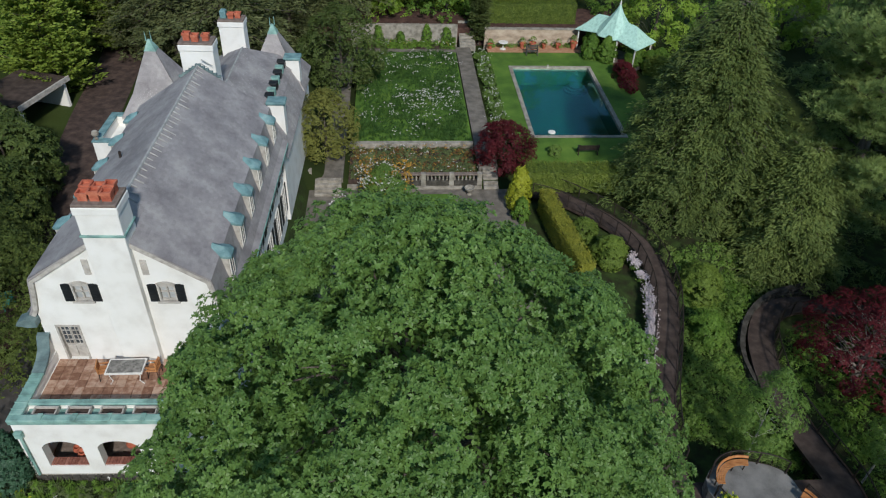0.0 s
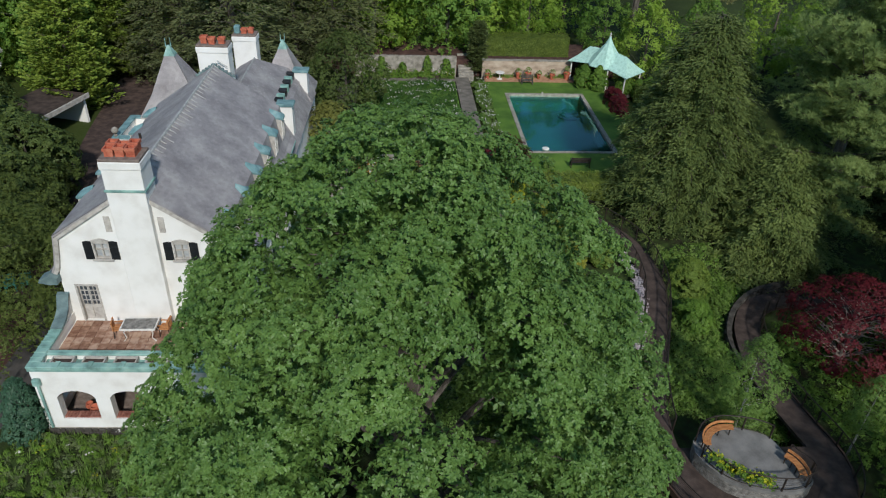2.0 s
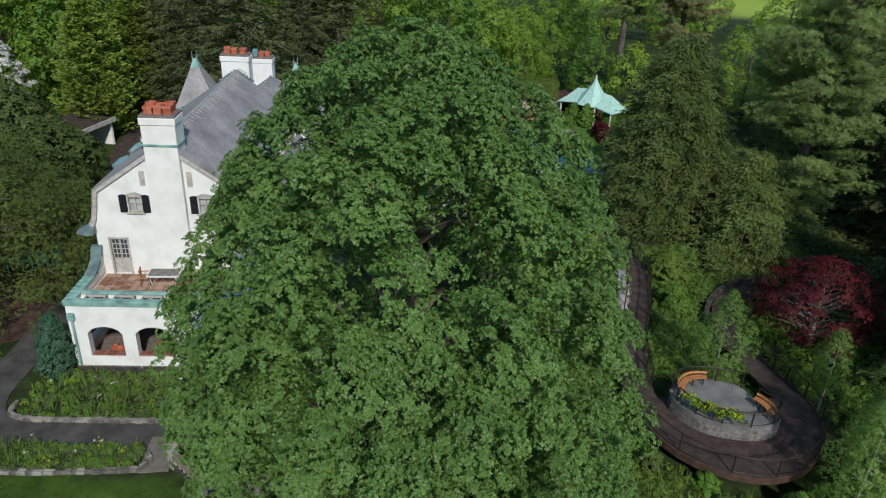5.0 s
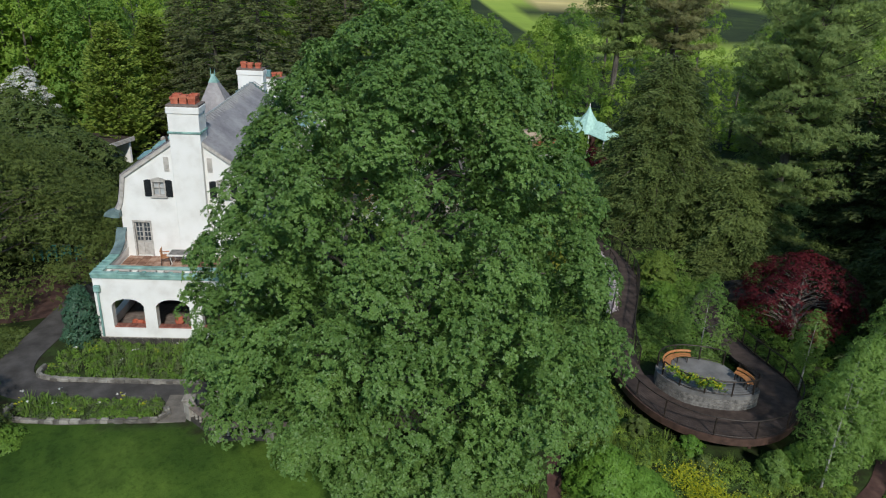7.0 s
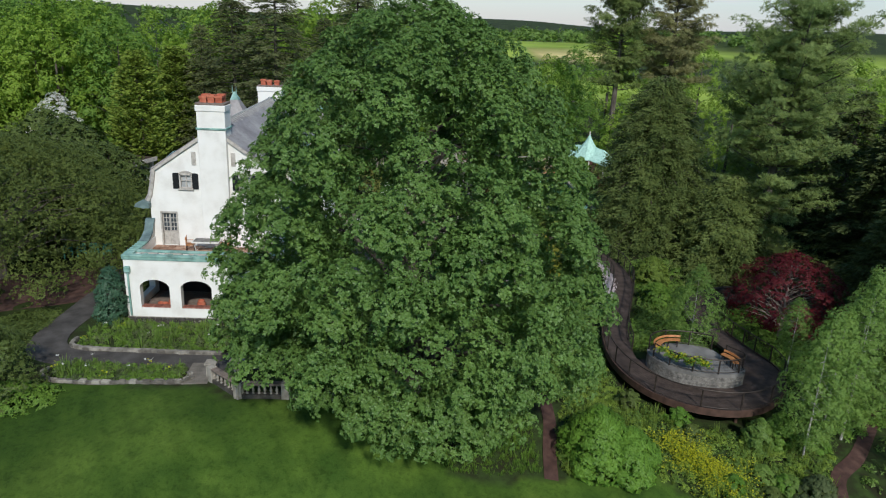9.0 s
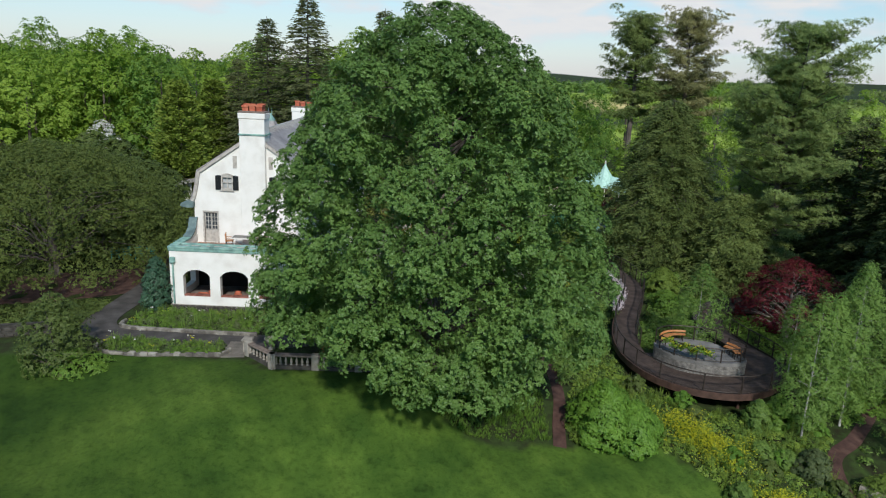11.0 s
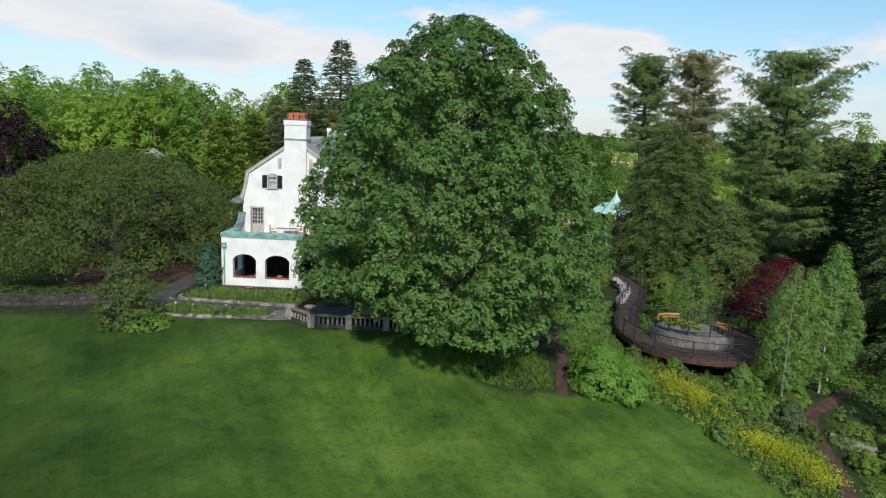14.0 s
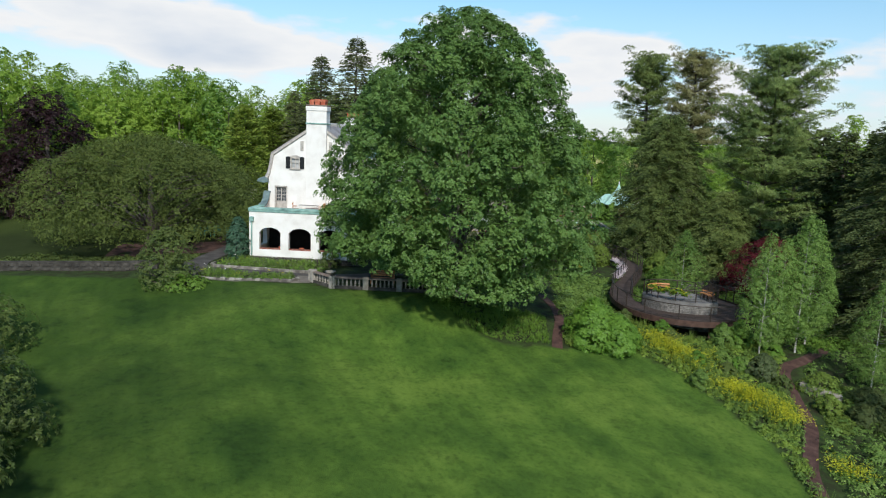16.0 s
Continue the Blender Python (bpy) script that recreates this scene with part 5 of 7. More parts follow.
    sc = [(GY - 1.4, 3.63), (GY - 0.9, 3.76), (GY - 0.5, 4.01), (GY - 0.2, 4.56), (GY - 0.02, 4.62)]
    prism(bm, sc + [(p[0] + 0.02, p[1] + 0.14) for p in sc[::-1]], PX0 - 0.07, PX0 + 0.45, "x")
    part("scroll_coping", bm, COPPER_DARK, porch, "dark aged copper scroll")
    for k in range(7):
        y = PY + 0.5 + k * 0.35
        part("coping_seam", boxed(PX0 - 0.075, PX0 + 0.455, y, y + 0.03, 3.74, 3.775), COPPER, porch)
    for k in range(6):
        part("coping_seam", boxed(PX0 + 1.1 + k * 1.35, PX0 + 1.3 + k * 1.35, PY - 0.09, PY + 0.27, 3.74, 3.79), COPPER, porch)
    for k in range(5):
        x0 = PX0 + 0.75 + k * 1.32
        bm = bmesh.new()
        for a0, a1, c0, c1 in ((x0, x0 + 0.95, 0.3, 0.36), (x0, x0 + 0.95, 0.68, 0.74), (x0, x0 + 0.06, 0.36, 0.68), (x0 + 0.89, x0 + 0.95, 0.36, 0.68)):
            box(bm, a0, a1, PY + c0, PY + c1, 3.44, 3.66)
        trough = part("planter_trough", bm, TRIM, porch, "grey wooden planter trough")
        part("soil", boxed(x0 + 0.06, x0 + 0.89, PY + 0.36, PY + 0.68, 3.44, 3.56), WALKWAY, trough, "dark soil")
    # rainwater head and pipe
    bm = bmesh.new()
    tube(bm, [(PX0 + 0.22, PY - 0.09, 0.2), (PX0 + 0.22, PY - 0.09, 2.75)], 0.055, 8)
    box(bm, PX0 + 0.06, PX0 + 0.38, PY - 0.22, PY - 0.005, 2.75, 3.1, 0.04)
    part("downpipe", bm, COPPER, porch, "green copper rainwater head and pipe")
    # terrace floor of square tiles
    fl = part("terrace_floor", boxed(PX0 + 0.4, PX1, PY + 1.0, GY, 3.051, 3.07), BRICK, porch, "red quarry tile terrace floor")
    bm = boxed(-0.5, 0.5, -0.5, 0.5, -0.5, 0.5, 0.02)
    me = bpy.data.meshes.new("tile")
    bm.to_mesh(me)
    bm.free()
    me.materials.append(TILE)
    nx, ny = 19, 7
    tw, td = (PX1 - PX0 - 0.4) / nx, (GY - PY - 1.0) / ny
    for i in range(nx):
        for j in range(ny):
            piece("tile", me, Matrix.LocRotScale((PX0 + 0.4 + tw * (i + 0.5), PY + 1.0 + td * (j + 0.5), 3.085), None, (tw - 0.02, td - 0.02, 0.035)), fl)
    return h


make_house()


def terrace_table(at):
    t = thing("terrace_table", "white metal table with a glass top on the terrace", "table", at)
    part("tabletop", boxed(-0.75, 0.75, -0.4, 0.4, 0.7, 0.73, 0.01), EDGESTONE, t, "pale glass top")
    bm = bmesh.new()
    for a0, a1, c0, c1 in ((-0.78, 0.78, -0.43, -0.38), (-0.78, 0.78, 0.38, 0.43), (-0.78, -0.73, -0.38, 0.38), (0.73, 0.78, -0.38, 0.38)):
        box(bm, a0, a1, c0, c1, 0.66, 0.745)
    part("apron", bm, WHITEPAINT, t)
    for x in (-0.66, 0.66):
        for y in (-0.34, 0.34):
            bm = bmesh.new()
            s = 1 if x > 0 else -1
            tube(bm, [(x - s * 0.12, y, 0.68), (x - s * 0.02, y, 0.5), (x - s * 0.1, y, 0.2), (x + s * 0.05, y, 0)], 0.022, 6)
            part("leg", bm, WHITEPAINT, t)
    return t


def terrace_chair(at, turn):
    t = thing("terrace_chair", "orange wooden armchair on the terrace", "chair", at, turn, "chairs at the terrace table")
    part("seat", boxed(-0.24, 0.24, -0.24, 0.24, 0.42, 0.46, 0.01), BENCHWOOD, t)
    for k in range(6):
        x = -0.22 + k * 0.088
        bm = bmesh.new()
        prism(bm, [(x - 0.03, 0.46), (x + 0.03, 0.46), (x + 0.03, 0.9), (x, 0.93), (x - 0.03, 0.9)], 0.2, 0.235)
        part("back_slat", bm, BENCHWOOD, t)
    part("back_rail", boxed(-0.25, 0.25, 0.2352, 0.265, 0.78, 0.86), BENCHWOOD, t)
    for x in (-0.21, 0.21):
        for y in (-0.2, 0.2):
            bm = bmesh.new()
            tube(bm, [(x, y, 0.43), (x * 1.15, y * 1.15, 0)], 0.022, 6)
            part("leg", bm, IRON, t)
        part("armrest", boxed(x - 0.03, x + 0.03, -0.24, 0.22, 0.62, 0.65), BENCHWOOD, t)
    return t


terrace_table((-11.45, 21.6, 3.1))
terrace_chair((-12.45, 21.7, 3.1), 100)
terrace_chair((-10.4, 21.75, 3.1), -95)


def porch_pot(at, s):
    t = thing("clay_pot", "round terracotta pot inside the porch arch", "pot", at, 0, "pots in the porch")
    bm = bmesh.new()
    lathe(bm, 0, 0, [(0.1 * s, 0), (0.22 * s, 0.12 * s), (0.25 * s, 0.28 * s), (0.17 * s, 0.4 * s), (0.2 * s, 0.46 * s), (0.15 * s, 0.46 * s), (0.13 * s, 0.36 * s)], 14)
    part("body", bm, TERRACOTTA, t, smooth=True)


for px, py, s in ((-13.5, 19.7, 1.0), (-13.1, 19.9, 1.2), (-13.85, 20.0, 0.8), (-11.6, 20.2, 1.0)):
    porch_pot((px, py, 0.18), s)

# ---- walks, walls and the ramp ----
WALK = smooth_line([(9.6, 44.0, -1.75), (11.9, 42.9, -1.75), (13.5, 41.5, -1.75), (15.1, 39.7, -1.75), (16.4, 37.6, -1.78), (17.0, 35.3, -1.8), (16.9, 32, -1.82), (16.1, 29, -1.84), (15.1, 26.2, -1.86), (14.1, 23.5, -1.88), (13.5, 21, -1.9),
                    (13.3, 18.8, -1.9), (13.6, 16.8, -1.9), (14.3, 15.3, -1.9), (15.3, 14.4, -1.9), (16.4, 13.97, -1.9), (17.4, 13.9, -1.9), (18.4, 14.2, -1.9), (19.4, 14.95, -1.92), (20.35, 16.1, -1.95), (20.9, 17.5, -2.0), (20.95, 18.7, -2.05), (20.75, 20.2, -2.15), (20.6, 22, -2.3),
                    (20.6, 24.2, -2.5), (21.0, 26.5, -2.75), (21.9, 29.3, -3.0), (23.4, 31.4, -3.1), (25.6, 32.4, -3.2), (29, 32.2, -3.4), (33, 31.0, -3.6)], 0.45)


def make_walkway():
    w = part("walkway", ribbon(offset_line(WALK, -0.2), 0.75, 0.18), WALKWAY, None, smooth=False)
    tagged(w, "dark brown tarmac ramp winding round the deck", "walkway", kind="structure")
    bm = bmesh.new()
    prism(bm, [(p[0], p[1]) for p in WALK if p[1] < 18.9 and p[0] < 21.5], -2.12, -1.97, "z")
    part("inner_apron", bm, WALKWAY, w, "dark tarmac between the ramp and the platform")
    a = [i for i, p in enumerate(WALK) if p[1] < 24.5]
    seg = WALK[a[0]:a[-1] + 1]
    outer = offset_line(seg, -0.98)
    zs = {(round(p[0], 3), round(p[1], 3)): q[2] for p, q in zip(outer, seg)}
    bm = bmesh.new()
    rings = [[bm.verts.new((p[0], p[1], p[2] - 0.32)), bm.verts.new((p[0], p[1], p[2] + 0.06)), bm.verts.new((q[0], q[1], q[2] + 0.06)), bm.verts.new((q[0], q[1], q[2] - 0.32))] for p, q in zip(outer, offset_line(seg, -1.06))]
    for r, s in zip(rings, rings[1:]):
        for k in range(4):
            bm.faces.new((r[k], r[(k + 1) % 4], s[(k + 1) % 4], s[k]))
    part("fascia", bm, RUST, w, "rust-brown steel fascia")
    for i in range(0, len(seg), 5):
        p = seg[i]
        bm = bmesh.new()
        tube(bm, [(p[0], p[1], land_at(p[0], p[1]) - 0.3), (p[0], p[1], p[2] - 0.15)], 0.09, 8)
        part("support_post", bm, RUST, w)


make_walkway()


def railing(name, label, line, height=1.05, post_every=3, wires=6, wire_r=0.007):
    """A bronze railing along a line of floor points: posts, a round top rail, thin wires."""
    t = thing(name, label, "railing", tuple(line[0]))
    o = np.array(line[0])
    L = [p - o for p in line]
    bm = bmesh.new()
    tube(bm, [(p[0], p[1], p[2] + height) for p in L], 0.035, 6)
    part("top_rail", bm, IRON, t)
    bm = bmesh.new()
    tube(bm, [(p[0], p[1], p[2] + 0.1) for p in L], 0.02, 5)
    part("bottom_rail", bm, IRON, t)
    for k in range(wires):
        bm = bmesh.new()
        z = 0.1 + (height - 0.1) * (k + 1) / (wires + 1)
        tube(bm, [(p[0], p[1], p[2] + z) for p in L], wire_r, 3, False)
        part("wire", bm, IRON, t)
    for i in range(0, len(L), post_every):
        p = L[i]
        part("post", boxed(p[0] - 0.03, p[0] + 0.03, p[1] - 0.03, p[1] + 0.03, p[2] - 0.25, p[2] + height), IRON, t)
    return t


railing("walkway_railing", "dark bronze railing with wire mesh along the ramp's outer edge", offset_line(WALK[2:], -0.93)[:], wires=7)
inner_all = offset_line(WALK, 0.53)
i0 = next(i for i, p in enumerate(WALK) if p[1] < 43.0)
i1 = next(i for i, p in enumerate(WALK) if p[1] < 19.8)
railing("walkway_railing", "dark bronze railing along the ramp's inner edge", inner_all[i0:i1], wires=7)

DECK_Z = -1.15
DECK = smooth_line([(14.15, 17.8, 0), (14.3, 18.5, 0), (14.9, 19.1, 0), (15.9, 19.35, 0), (17.3, 19.1, 0), (18.15, 18.6, 0), (18.4, 17.8, 0), (18.6, 17.1, 0), (19.0, 16.6, 0), (19.05, 16.1, 0), (18.75, 15.75, 0), (17.9, 15.45, 0), (16.6, 15.55, 0), (15.3, 16.05, 0), (14.5, 16.95, 0), (14.15, 17.8, 0)], 0.3)[:-1]


def make_deck():
    bm = bmesh.new()
    prism(bm, [(p[0], p[1]) for p in DECK], DECK_Z - 0.2, DECK_Z, "z")
    d = tagged(part("viewing_deck", bm, DECKSTONE), "grey stone viewing platform ringed by the ramp", "deck", kind="structure")
    c = np.mean([(p[0], p[1]) for p in DECK], axis=0)
    bm = bmesh.new()
    prism(bm, [tuple(c + (np.array(p[:2]) - c) * 0.985) for p in DECK], -4.2, DECK_Z - 0.201, "z")
    drum = part("deck_wall", bm, EDGESTONE, d, "grey boarded drum below the platform")
    for k in range(7):
        bm = bmesh.new()
        prism(bm, [tuple(c + (np.array(p[:2]) - c) * 0.996) for p in DECK], DECK_Z - 0.35 - 0.16 * k, DECK_Z - 0.212 - 0.16 * k, "z")
        part("board", bm, EDGESTONE, drum)
    ins = [np.array([*(c + (p[:2] - c) * 0.97), DECK_Z]) for p in DECK]
    lo = sorted([p for p in ins if p[1] < 17.6], key=lambda p: math.atan2(p[0] - 16.6, 17.6 - p[1]))
    railing("deck_railing", "dark bronze railing round the viewing platform", lo, 0.85, 4, 4)
    hi = sorted([p for p in ins if p[1] > 18.3], key=lambda p: math.atan2(p[0] - 16.4, p[1] - 17.3))
    railing("deck_railing", "dark bronze railing behind the benches of the platform", hi, 0.85, 4, 4)


make_deck()


def curved_bench(at, turn, r, a0, a1, label):
    t = thing("curved_bench", label, "bench", at, turn, "benches on the viewing platform")
    n = 14
    ang = [radians(a0 + (a1 - a0) * k / n) for k in range(n + 1)]
    for k in range(5):
        bm = bmesh.new()
        ri, ro = r + k * 0.085, r + k * 0.085 + 0.075
        if k < 4:
            prof = [(ri, 0.4), (ro, 0.4), (ro, 0.44), (ri, 0.44)]
        else:
            z = 0.5 + (k - 4) * 0.17
            prof = [(r + 0.36 + (k - 4) * 0.05, z), (r + 0.4 + (k - 4) * 0.05, z), (r + 0.44 + (k - 4) * 0.05, z + 0.1), (r + 0.4 + (k - 4) * 0.05, z + 0.1)]
        rings = [[bm.verts.new((p * math.cos(a), p * math.sin(a), z)) for p, z in prof] for a in ang]
        for x, y in zip(rings, rings[1:]):
            for i in range(4):
                bm.faces.new((x[i], x[(i + 1) % 4], y[(i + 1) % 4], y[i]))
        bm.faces.new(rings[0][::-1])
        bm.faces.new(rings[-1])
        part("slat", bm, BENCHWOOD, t)
    for a in ang[1::4]:
        for p in (r + 0.05, r + 0.36):
            bm = bmesh.new()
            tube(bm, [(p * math.cos(a), p * math.sin(a), 0), (p * math.cos(a), p * math.sin(a), 0.4)], 0.03, 6)
            part("leg", bm, IRON, t)
        bm = bmesh.new()
        tube(bm, [((r + 0.4) * math.cos(a), (r + 0.4) * math.sin(a), 0.38), ((r + 0.43) * math.cos(a), (r + 0.43) * math.sin(a), 0.58)], 0.025, 6)
        part("back_bracket", bm, IRON, t)


curved_bench((15.95, 17.7, DECK_Z), 0, 1.1, 72, 172, "curved orange teak bench on the stone platform")
curved_bench((17.25, 16.35, DECK_Z), 0, 1.05, -16, 44, "short curved orange teak bench by the platform rail")


def path(name, label, pts, half, mat, lift=0.03, category="path"):
    line = smooth_line(pts, 0.5)
    ob = part(name, ribbon(line, half, 0.15, land_at, lift), mat)
    return tagged(ob, label, category, kind="structure")


path("garden_path", "grey asphalt garden path before the porch beds", [(-18.4, 30), (-18.3, 25), (-18.5, 20), (-18.6, 16.8), (-17.6, 14.9), (-15, 14.4), (-11, 14.4), (-8.5, 14.4), (-6, 15), (-4, 17)], 0.95, ASPHALT)
path("stepping_path", "pinkish flagstone link to the lawn", [(-9.8, 14.2), (-9.75, 12.1)], 0.6, PAVING, 0.035)
path("red_path", "red-brown gravel path under the tree", [(6.9, 8.3), (7.1, 10), (7.5, 12.5), (7.6, 16), (7, 20)], 0.32, REDPATH)
path("lower_path", "red-brown gravel path through the lower beds", [(16.9, -6), (17.5, -2.4), (18.6, 0.3), (19.9, 3.2), (20.45, 6.4), (21.3, 9.9), (23.5, 11.9), (26.5, 15.4), (28.8, 17.7), (32, 22)], 0.36, REDPATH)
path("carriage_sweep", "red-brown gravel sweep beside the house", [(-16.8, 25.4), (-20, 25.0), (-24, 24.2), (-28, 23.0)], 3.3, REDPATH, 0.02, "drive")
path("driveway", "dark brown gravel drive beside the house", [(-25, 68), (-24, 60), (-23.2, 52), (-22, 44), (-20.4, 36), (-19.6, 29)], 1.9, DRIVE, 0.03, "drive")

def stone_wall(name, label, line, half, top, pieces=220, seed=1, mat=None):
    line = smooth_line(line, 0.5)
    w = tagged(part(name, band(line, half, lambda x, y: land_at(x, y) - 0.3, lambda x, y: land_at(x, y) + top), mat or STONE), label, "wall", kind="structure")
    rng = random.Random(seed)
    bm = boxed(-0.5, 0.5, -0.5, 0.5, -0.5, 0.5, 0.14)
    me = bpy.data.meshes.new("stone")
    bm.to_mesh(me)
    bm.free()
    me.materials.append(mat or STONE)
    n = 0
    for a, b in zip(line, line[1:]):
        ang = math.atan2(b[1] - a[1], b[0] - a[0])
        for r in range(max(1, int(top / 0.22))):
            if n >= pieces:
                return w
            c = (a + b) / 2 + (b - a) * rng.uniform(-0.2, 0.2)
            sgn = rng.choice((1, -1)) if r else 1
            for sgn in (1, -1):
                ox, oy = -math.sin(ang) * half * sgn, math.cos(ang) * half * sgn
                piece("stone", me, Matrix.LocRotScale((c[0] + ox, c[1] + oy, land_at(c[0], c[1]) + 0.11 + r * top / max(1, int(top / 0.22))), Euler((0, 0, ang)), (rng.uniform(0.26, 0.46), rng.uniform(0.08, 0.14), rng.uniform(0.13, 0.21))), w)
                n += 1
    return w


stone_wall("boundary_wall", "low dry field-stone wall at the lawn's far edge", [(-34, 13.2), (-28, 14.2), (-23, 14.8), (-20.5, 14.9)], 0.22, 0.65)
stone_wall("ramp_wall", "curved field-stone wall beside the ramp", [(28.5, 33.6), (26.6, 33.6), (24.1, 32.8), (22.0, 31.0), (20.7, 28.8), (20.2, 27.0), (20.2, 25.2)], 0.14, 0.85, 280, 2)
stone_wall("path_wall", "low dry stone wall along the lower path", [(21.3, 7.6), (22.1, 6.9), (23.2, 6.6)], 0.2, 0.45, 120, 3, PALESTONE)


# low courses of pale stone round the porch beds
stone_wall("bed_edging", "low mortared pale stone edging of the porch bed", [(-17.0, 16.4), (-17.0, 15.7), (-16.2, 15.25), (-14, 15.15), (-9.2, 15.15)], 0.07, 0.22, 60, 5, LEDGE)
stone_wall("bed_edging", "low stone edging between bed and lawn", [(-17.0, 13.3), (-16.6, 12.35), (-10.35, 12.2), (-10.35, 13.2)], 0.07, 0.14, 60, 6, LEDGE)


def balustrade(name, label, line, foot, group):
    """Stone balusters between a plinth and a coping, with square end piers."""
    a, b = np.array(line[0], float), np.array(line[1], float)
    L = float(np.linalg.norm(b - a))
    turn = math.degrees(math.atan2(b[1] - a[1], b[0] - a[0]))
    t = thing(name, label, "balustrade", (a[0], a[1], foot), turn, group)
    part("plinth", boxed(0, L, -0.14, 0.14, -0.35, 0.12, 0.01), STONE, t, "dark mossy plinth")
    part("coping", boxed(-0.02, L + 0.02, -0.17, 0.17, 0.66, 0.78, 0.02), CAPSTONE, t, "weathered brown coping")
    for x in [0.0] + [L * k / max(1, round(L / 2)) for k in range(1, max(1, round(L / 2)) + 1)]:
        part("pier", boxed(x - 0.18, x + 0.18, -0.18, 0.18, -0.35, 0.82, 0.02), PALESTONE, t)
    bm = bmesh.new()
    lathe(bm, 0, 0, [(0.065, 0.12), (0.065, 0.16), (0.035, 0.19), (0.07, 0.31), (0.04, 0.5), (0.032, 0.58), (0.065, 0.63), (0.065, 0.66)], 8)
    first = part("baluster", bm, PALESTONE, t)
    n = int(L / 0.27)
    first.location = (L / n * 0.5, 0, 0)
    for k in range(1, n):
        o = new("baluster", first.data)
        o.parent = t
        o.location = (L / n * (k + 0.5), 0, 0)
    t.scale = (1, 1, 0.87)
    return t


balustrade("balustrade", "weathered stone balustrade at the terrace under the tree", ((-8.95, 12.4), (-7.4, 10.95)), -0.22, "stone balustrades")
balustrade("balustrade", "weathered stone balustrade facing the lawn", ((-7.4, 10.95), (-0.9, 10.9)), -0.22, "stone balustrades")
balustrade("balustrade", "pale stone balustrade over the retaining wall", ((0.2, 44.1), (6.4, 44.1)), -1.35, "stone balustrades")
balustrade("balustrade", "pale stone balustrade beside the house terrace", ((-8.2, 44.6), (-6.0, 44.6)), -1.3, "stone balustrades")
b = thing("stone_pier", "square stone pier with a cap by the link path", "pier", (-9.15, 13.0, -0.3))
part("shaft", boxed(-0.22, 0.22, -0.22, 0.22, -0.2, 0.6, 0.02), PALESTONE, b)
part("cap", boxed(-0.28, 0.28, -0.28, 0.28, 0.6, 0.72, 0.03), PALESTONE, b)


def garden_urn(at, label):
    t = thing("stone_urn", label, "urn", at)
    bm = bmesh.new()
    lathe(bm, 0, 0, [(0.2, 0), (0.2, 0.08), (0.1, 0.14), (0.1, 0.22), (0.28, 0.36), (0.36, 0.56), (0.4, 0.62), (0.33, 0.62), (0.27, 0.5)], 14)
    part("body", bm, PALESTONE, t, smooth=True)
    return t


garden_urn((-8.0, 13.4, -0.33), "weathered stone urn on the shaded terrace")
garden_urn((5.6, 43.2, -1.93), "pale stone urn at the foot of the retaining wall")


def garden_bench(at, turn, mat, label, w=1.3):
    t = thing("garden_bench", label, "bench", at, turn)
    for k in range(5):
        part("seat_slat", boxed(-w / 2, w / 2, -0.25 + k * 0.1, -0.17 + k * 0.1, 0.42, 0.45), mat, t)
    for k in range(3):
        part("back_slat", boxed(-w / 2, w / 2, 0.25 + 0.02 * k, 0.28 + 0.02 * k, 0.52 + k * 0.14, 0.63 + k * 0.14), mat, t)
    for x in (-w / 2 + 0.05, w / 2 - 0.05):
        for y0 in (-0.22, 0.22):
            part("leg", boxed(x - 0.035, x + 0.035, y0 - 0.035, y0 + 0.035, 0, 0.42 if y0 < 0 else 0.92), mat, t)
        part("armrest", boxed(x - 0.04, x + 0.04, -0.26, 0.24, 0.62, 0.66), mat, t)
    return t


garden_bench((-4.4, 12.9, -0.33), 0, BENCHWOOD, "orange wooden bench behind the stone balustrade", 1.6)
garden_bench((15.2, 47.5, -1.06), 180, IRON, "dark metal bench facing the pool", 1.6)
garden_bench((13.9, 66.6, -1.06), 0, STONE, "grey stone bench on the pool lawn", 1.2)
for k in range(4):
    garden_bench((-23.3 + 0.85 * k, 29.5 + 0.1 * k, -0.17), 20, GREENPAINT, "green painted garden chair under the trees", 0.6)

# ---- the sunk garden and pool ----
G = -1.08


def slab(name, label, x0, x1, y0, y1, z0, z1, mat, category, bevel=0.0):
    return tagged(part(name, boxed(x0, x1, y0, y1, z0, z1, bevel), mat), label, category, kind="structure")


p0, p1, q0, q1 = POOL
bm = bmesh.new()
for a0, a1, c0, c1 in ((9.6, p0 - 0.35, 44.9, 67.2), (p1 + 0.35, 22.6, 44.9, 67.2), (p0 - 0.35, p1 + 0.35, 44.9, q0 - 0.35), (p0 - 0.35, p1 + 0.35, q1 + 0.35, 67.2)):
    box(bm, a0, a1, c0, c1, -1.9, G)
tagged(part("pool_lawn", bm, LAWN), "mown green lawn round the swimming pool", "lawn", kind="structure")
pool = thing("swimming_pool", "dark teal swimming pool with pale stone coping", "pool", (0, 0, 0))
bm = bmesh.new()
for a0, a1, c0, c1 in ((p0 - 0.35, p0, q0, q1), (p1, p1 + 0.35, q0, q1), (p0 - 0.35, p1 + 0.35, q0 - 0.35, q0), (p0 - 0.35, p1 + 0.35, q1, q1 + 0.35)):
    box(bm, a0, a1, c0, c1, -1.35, G + 0.05, 0.015)
part("coping", bm, PALESTONE, pool, "pale stone coping")
bm = bmesh.new()
box(bm, p0, p1, q0, q1, -2.95, -2.9)
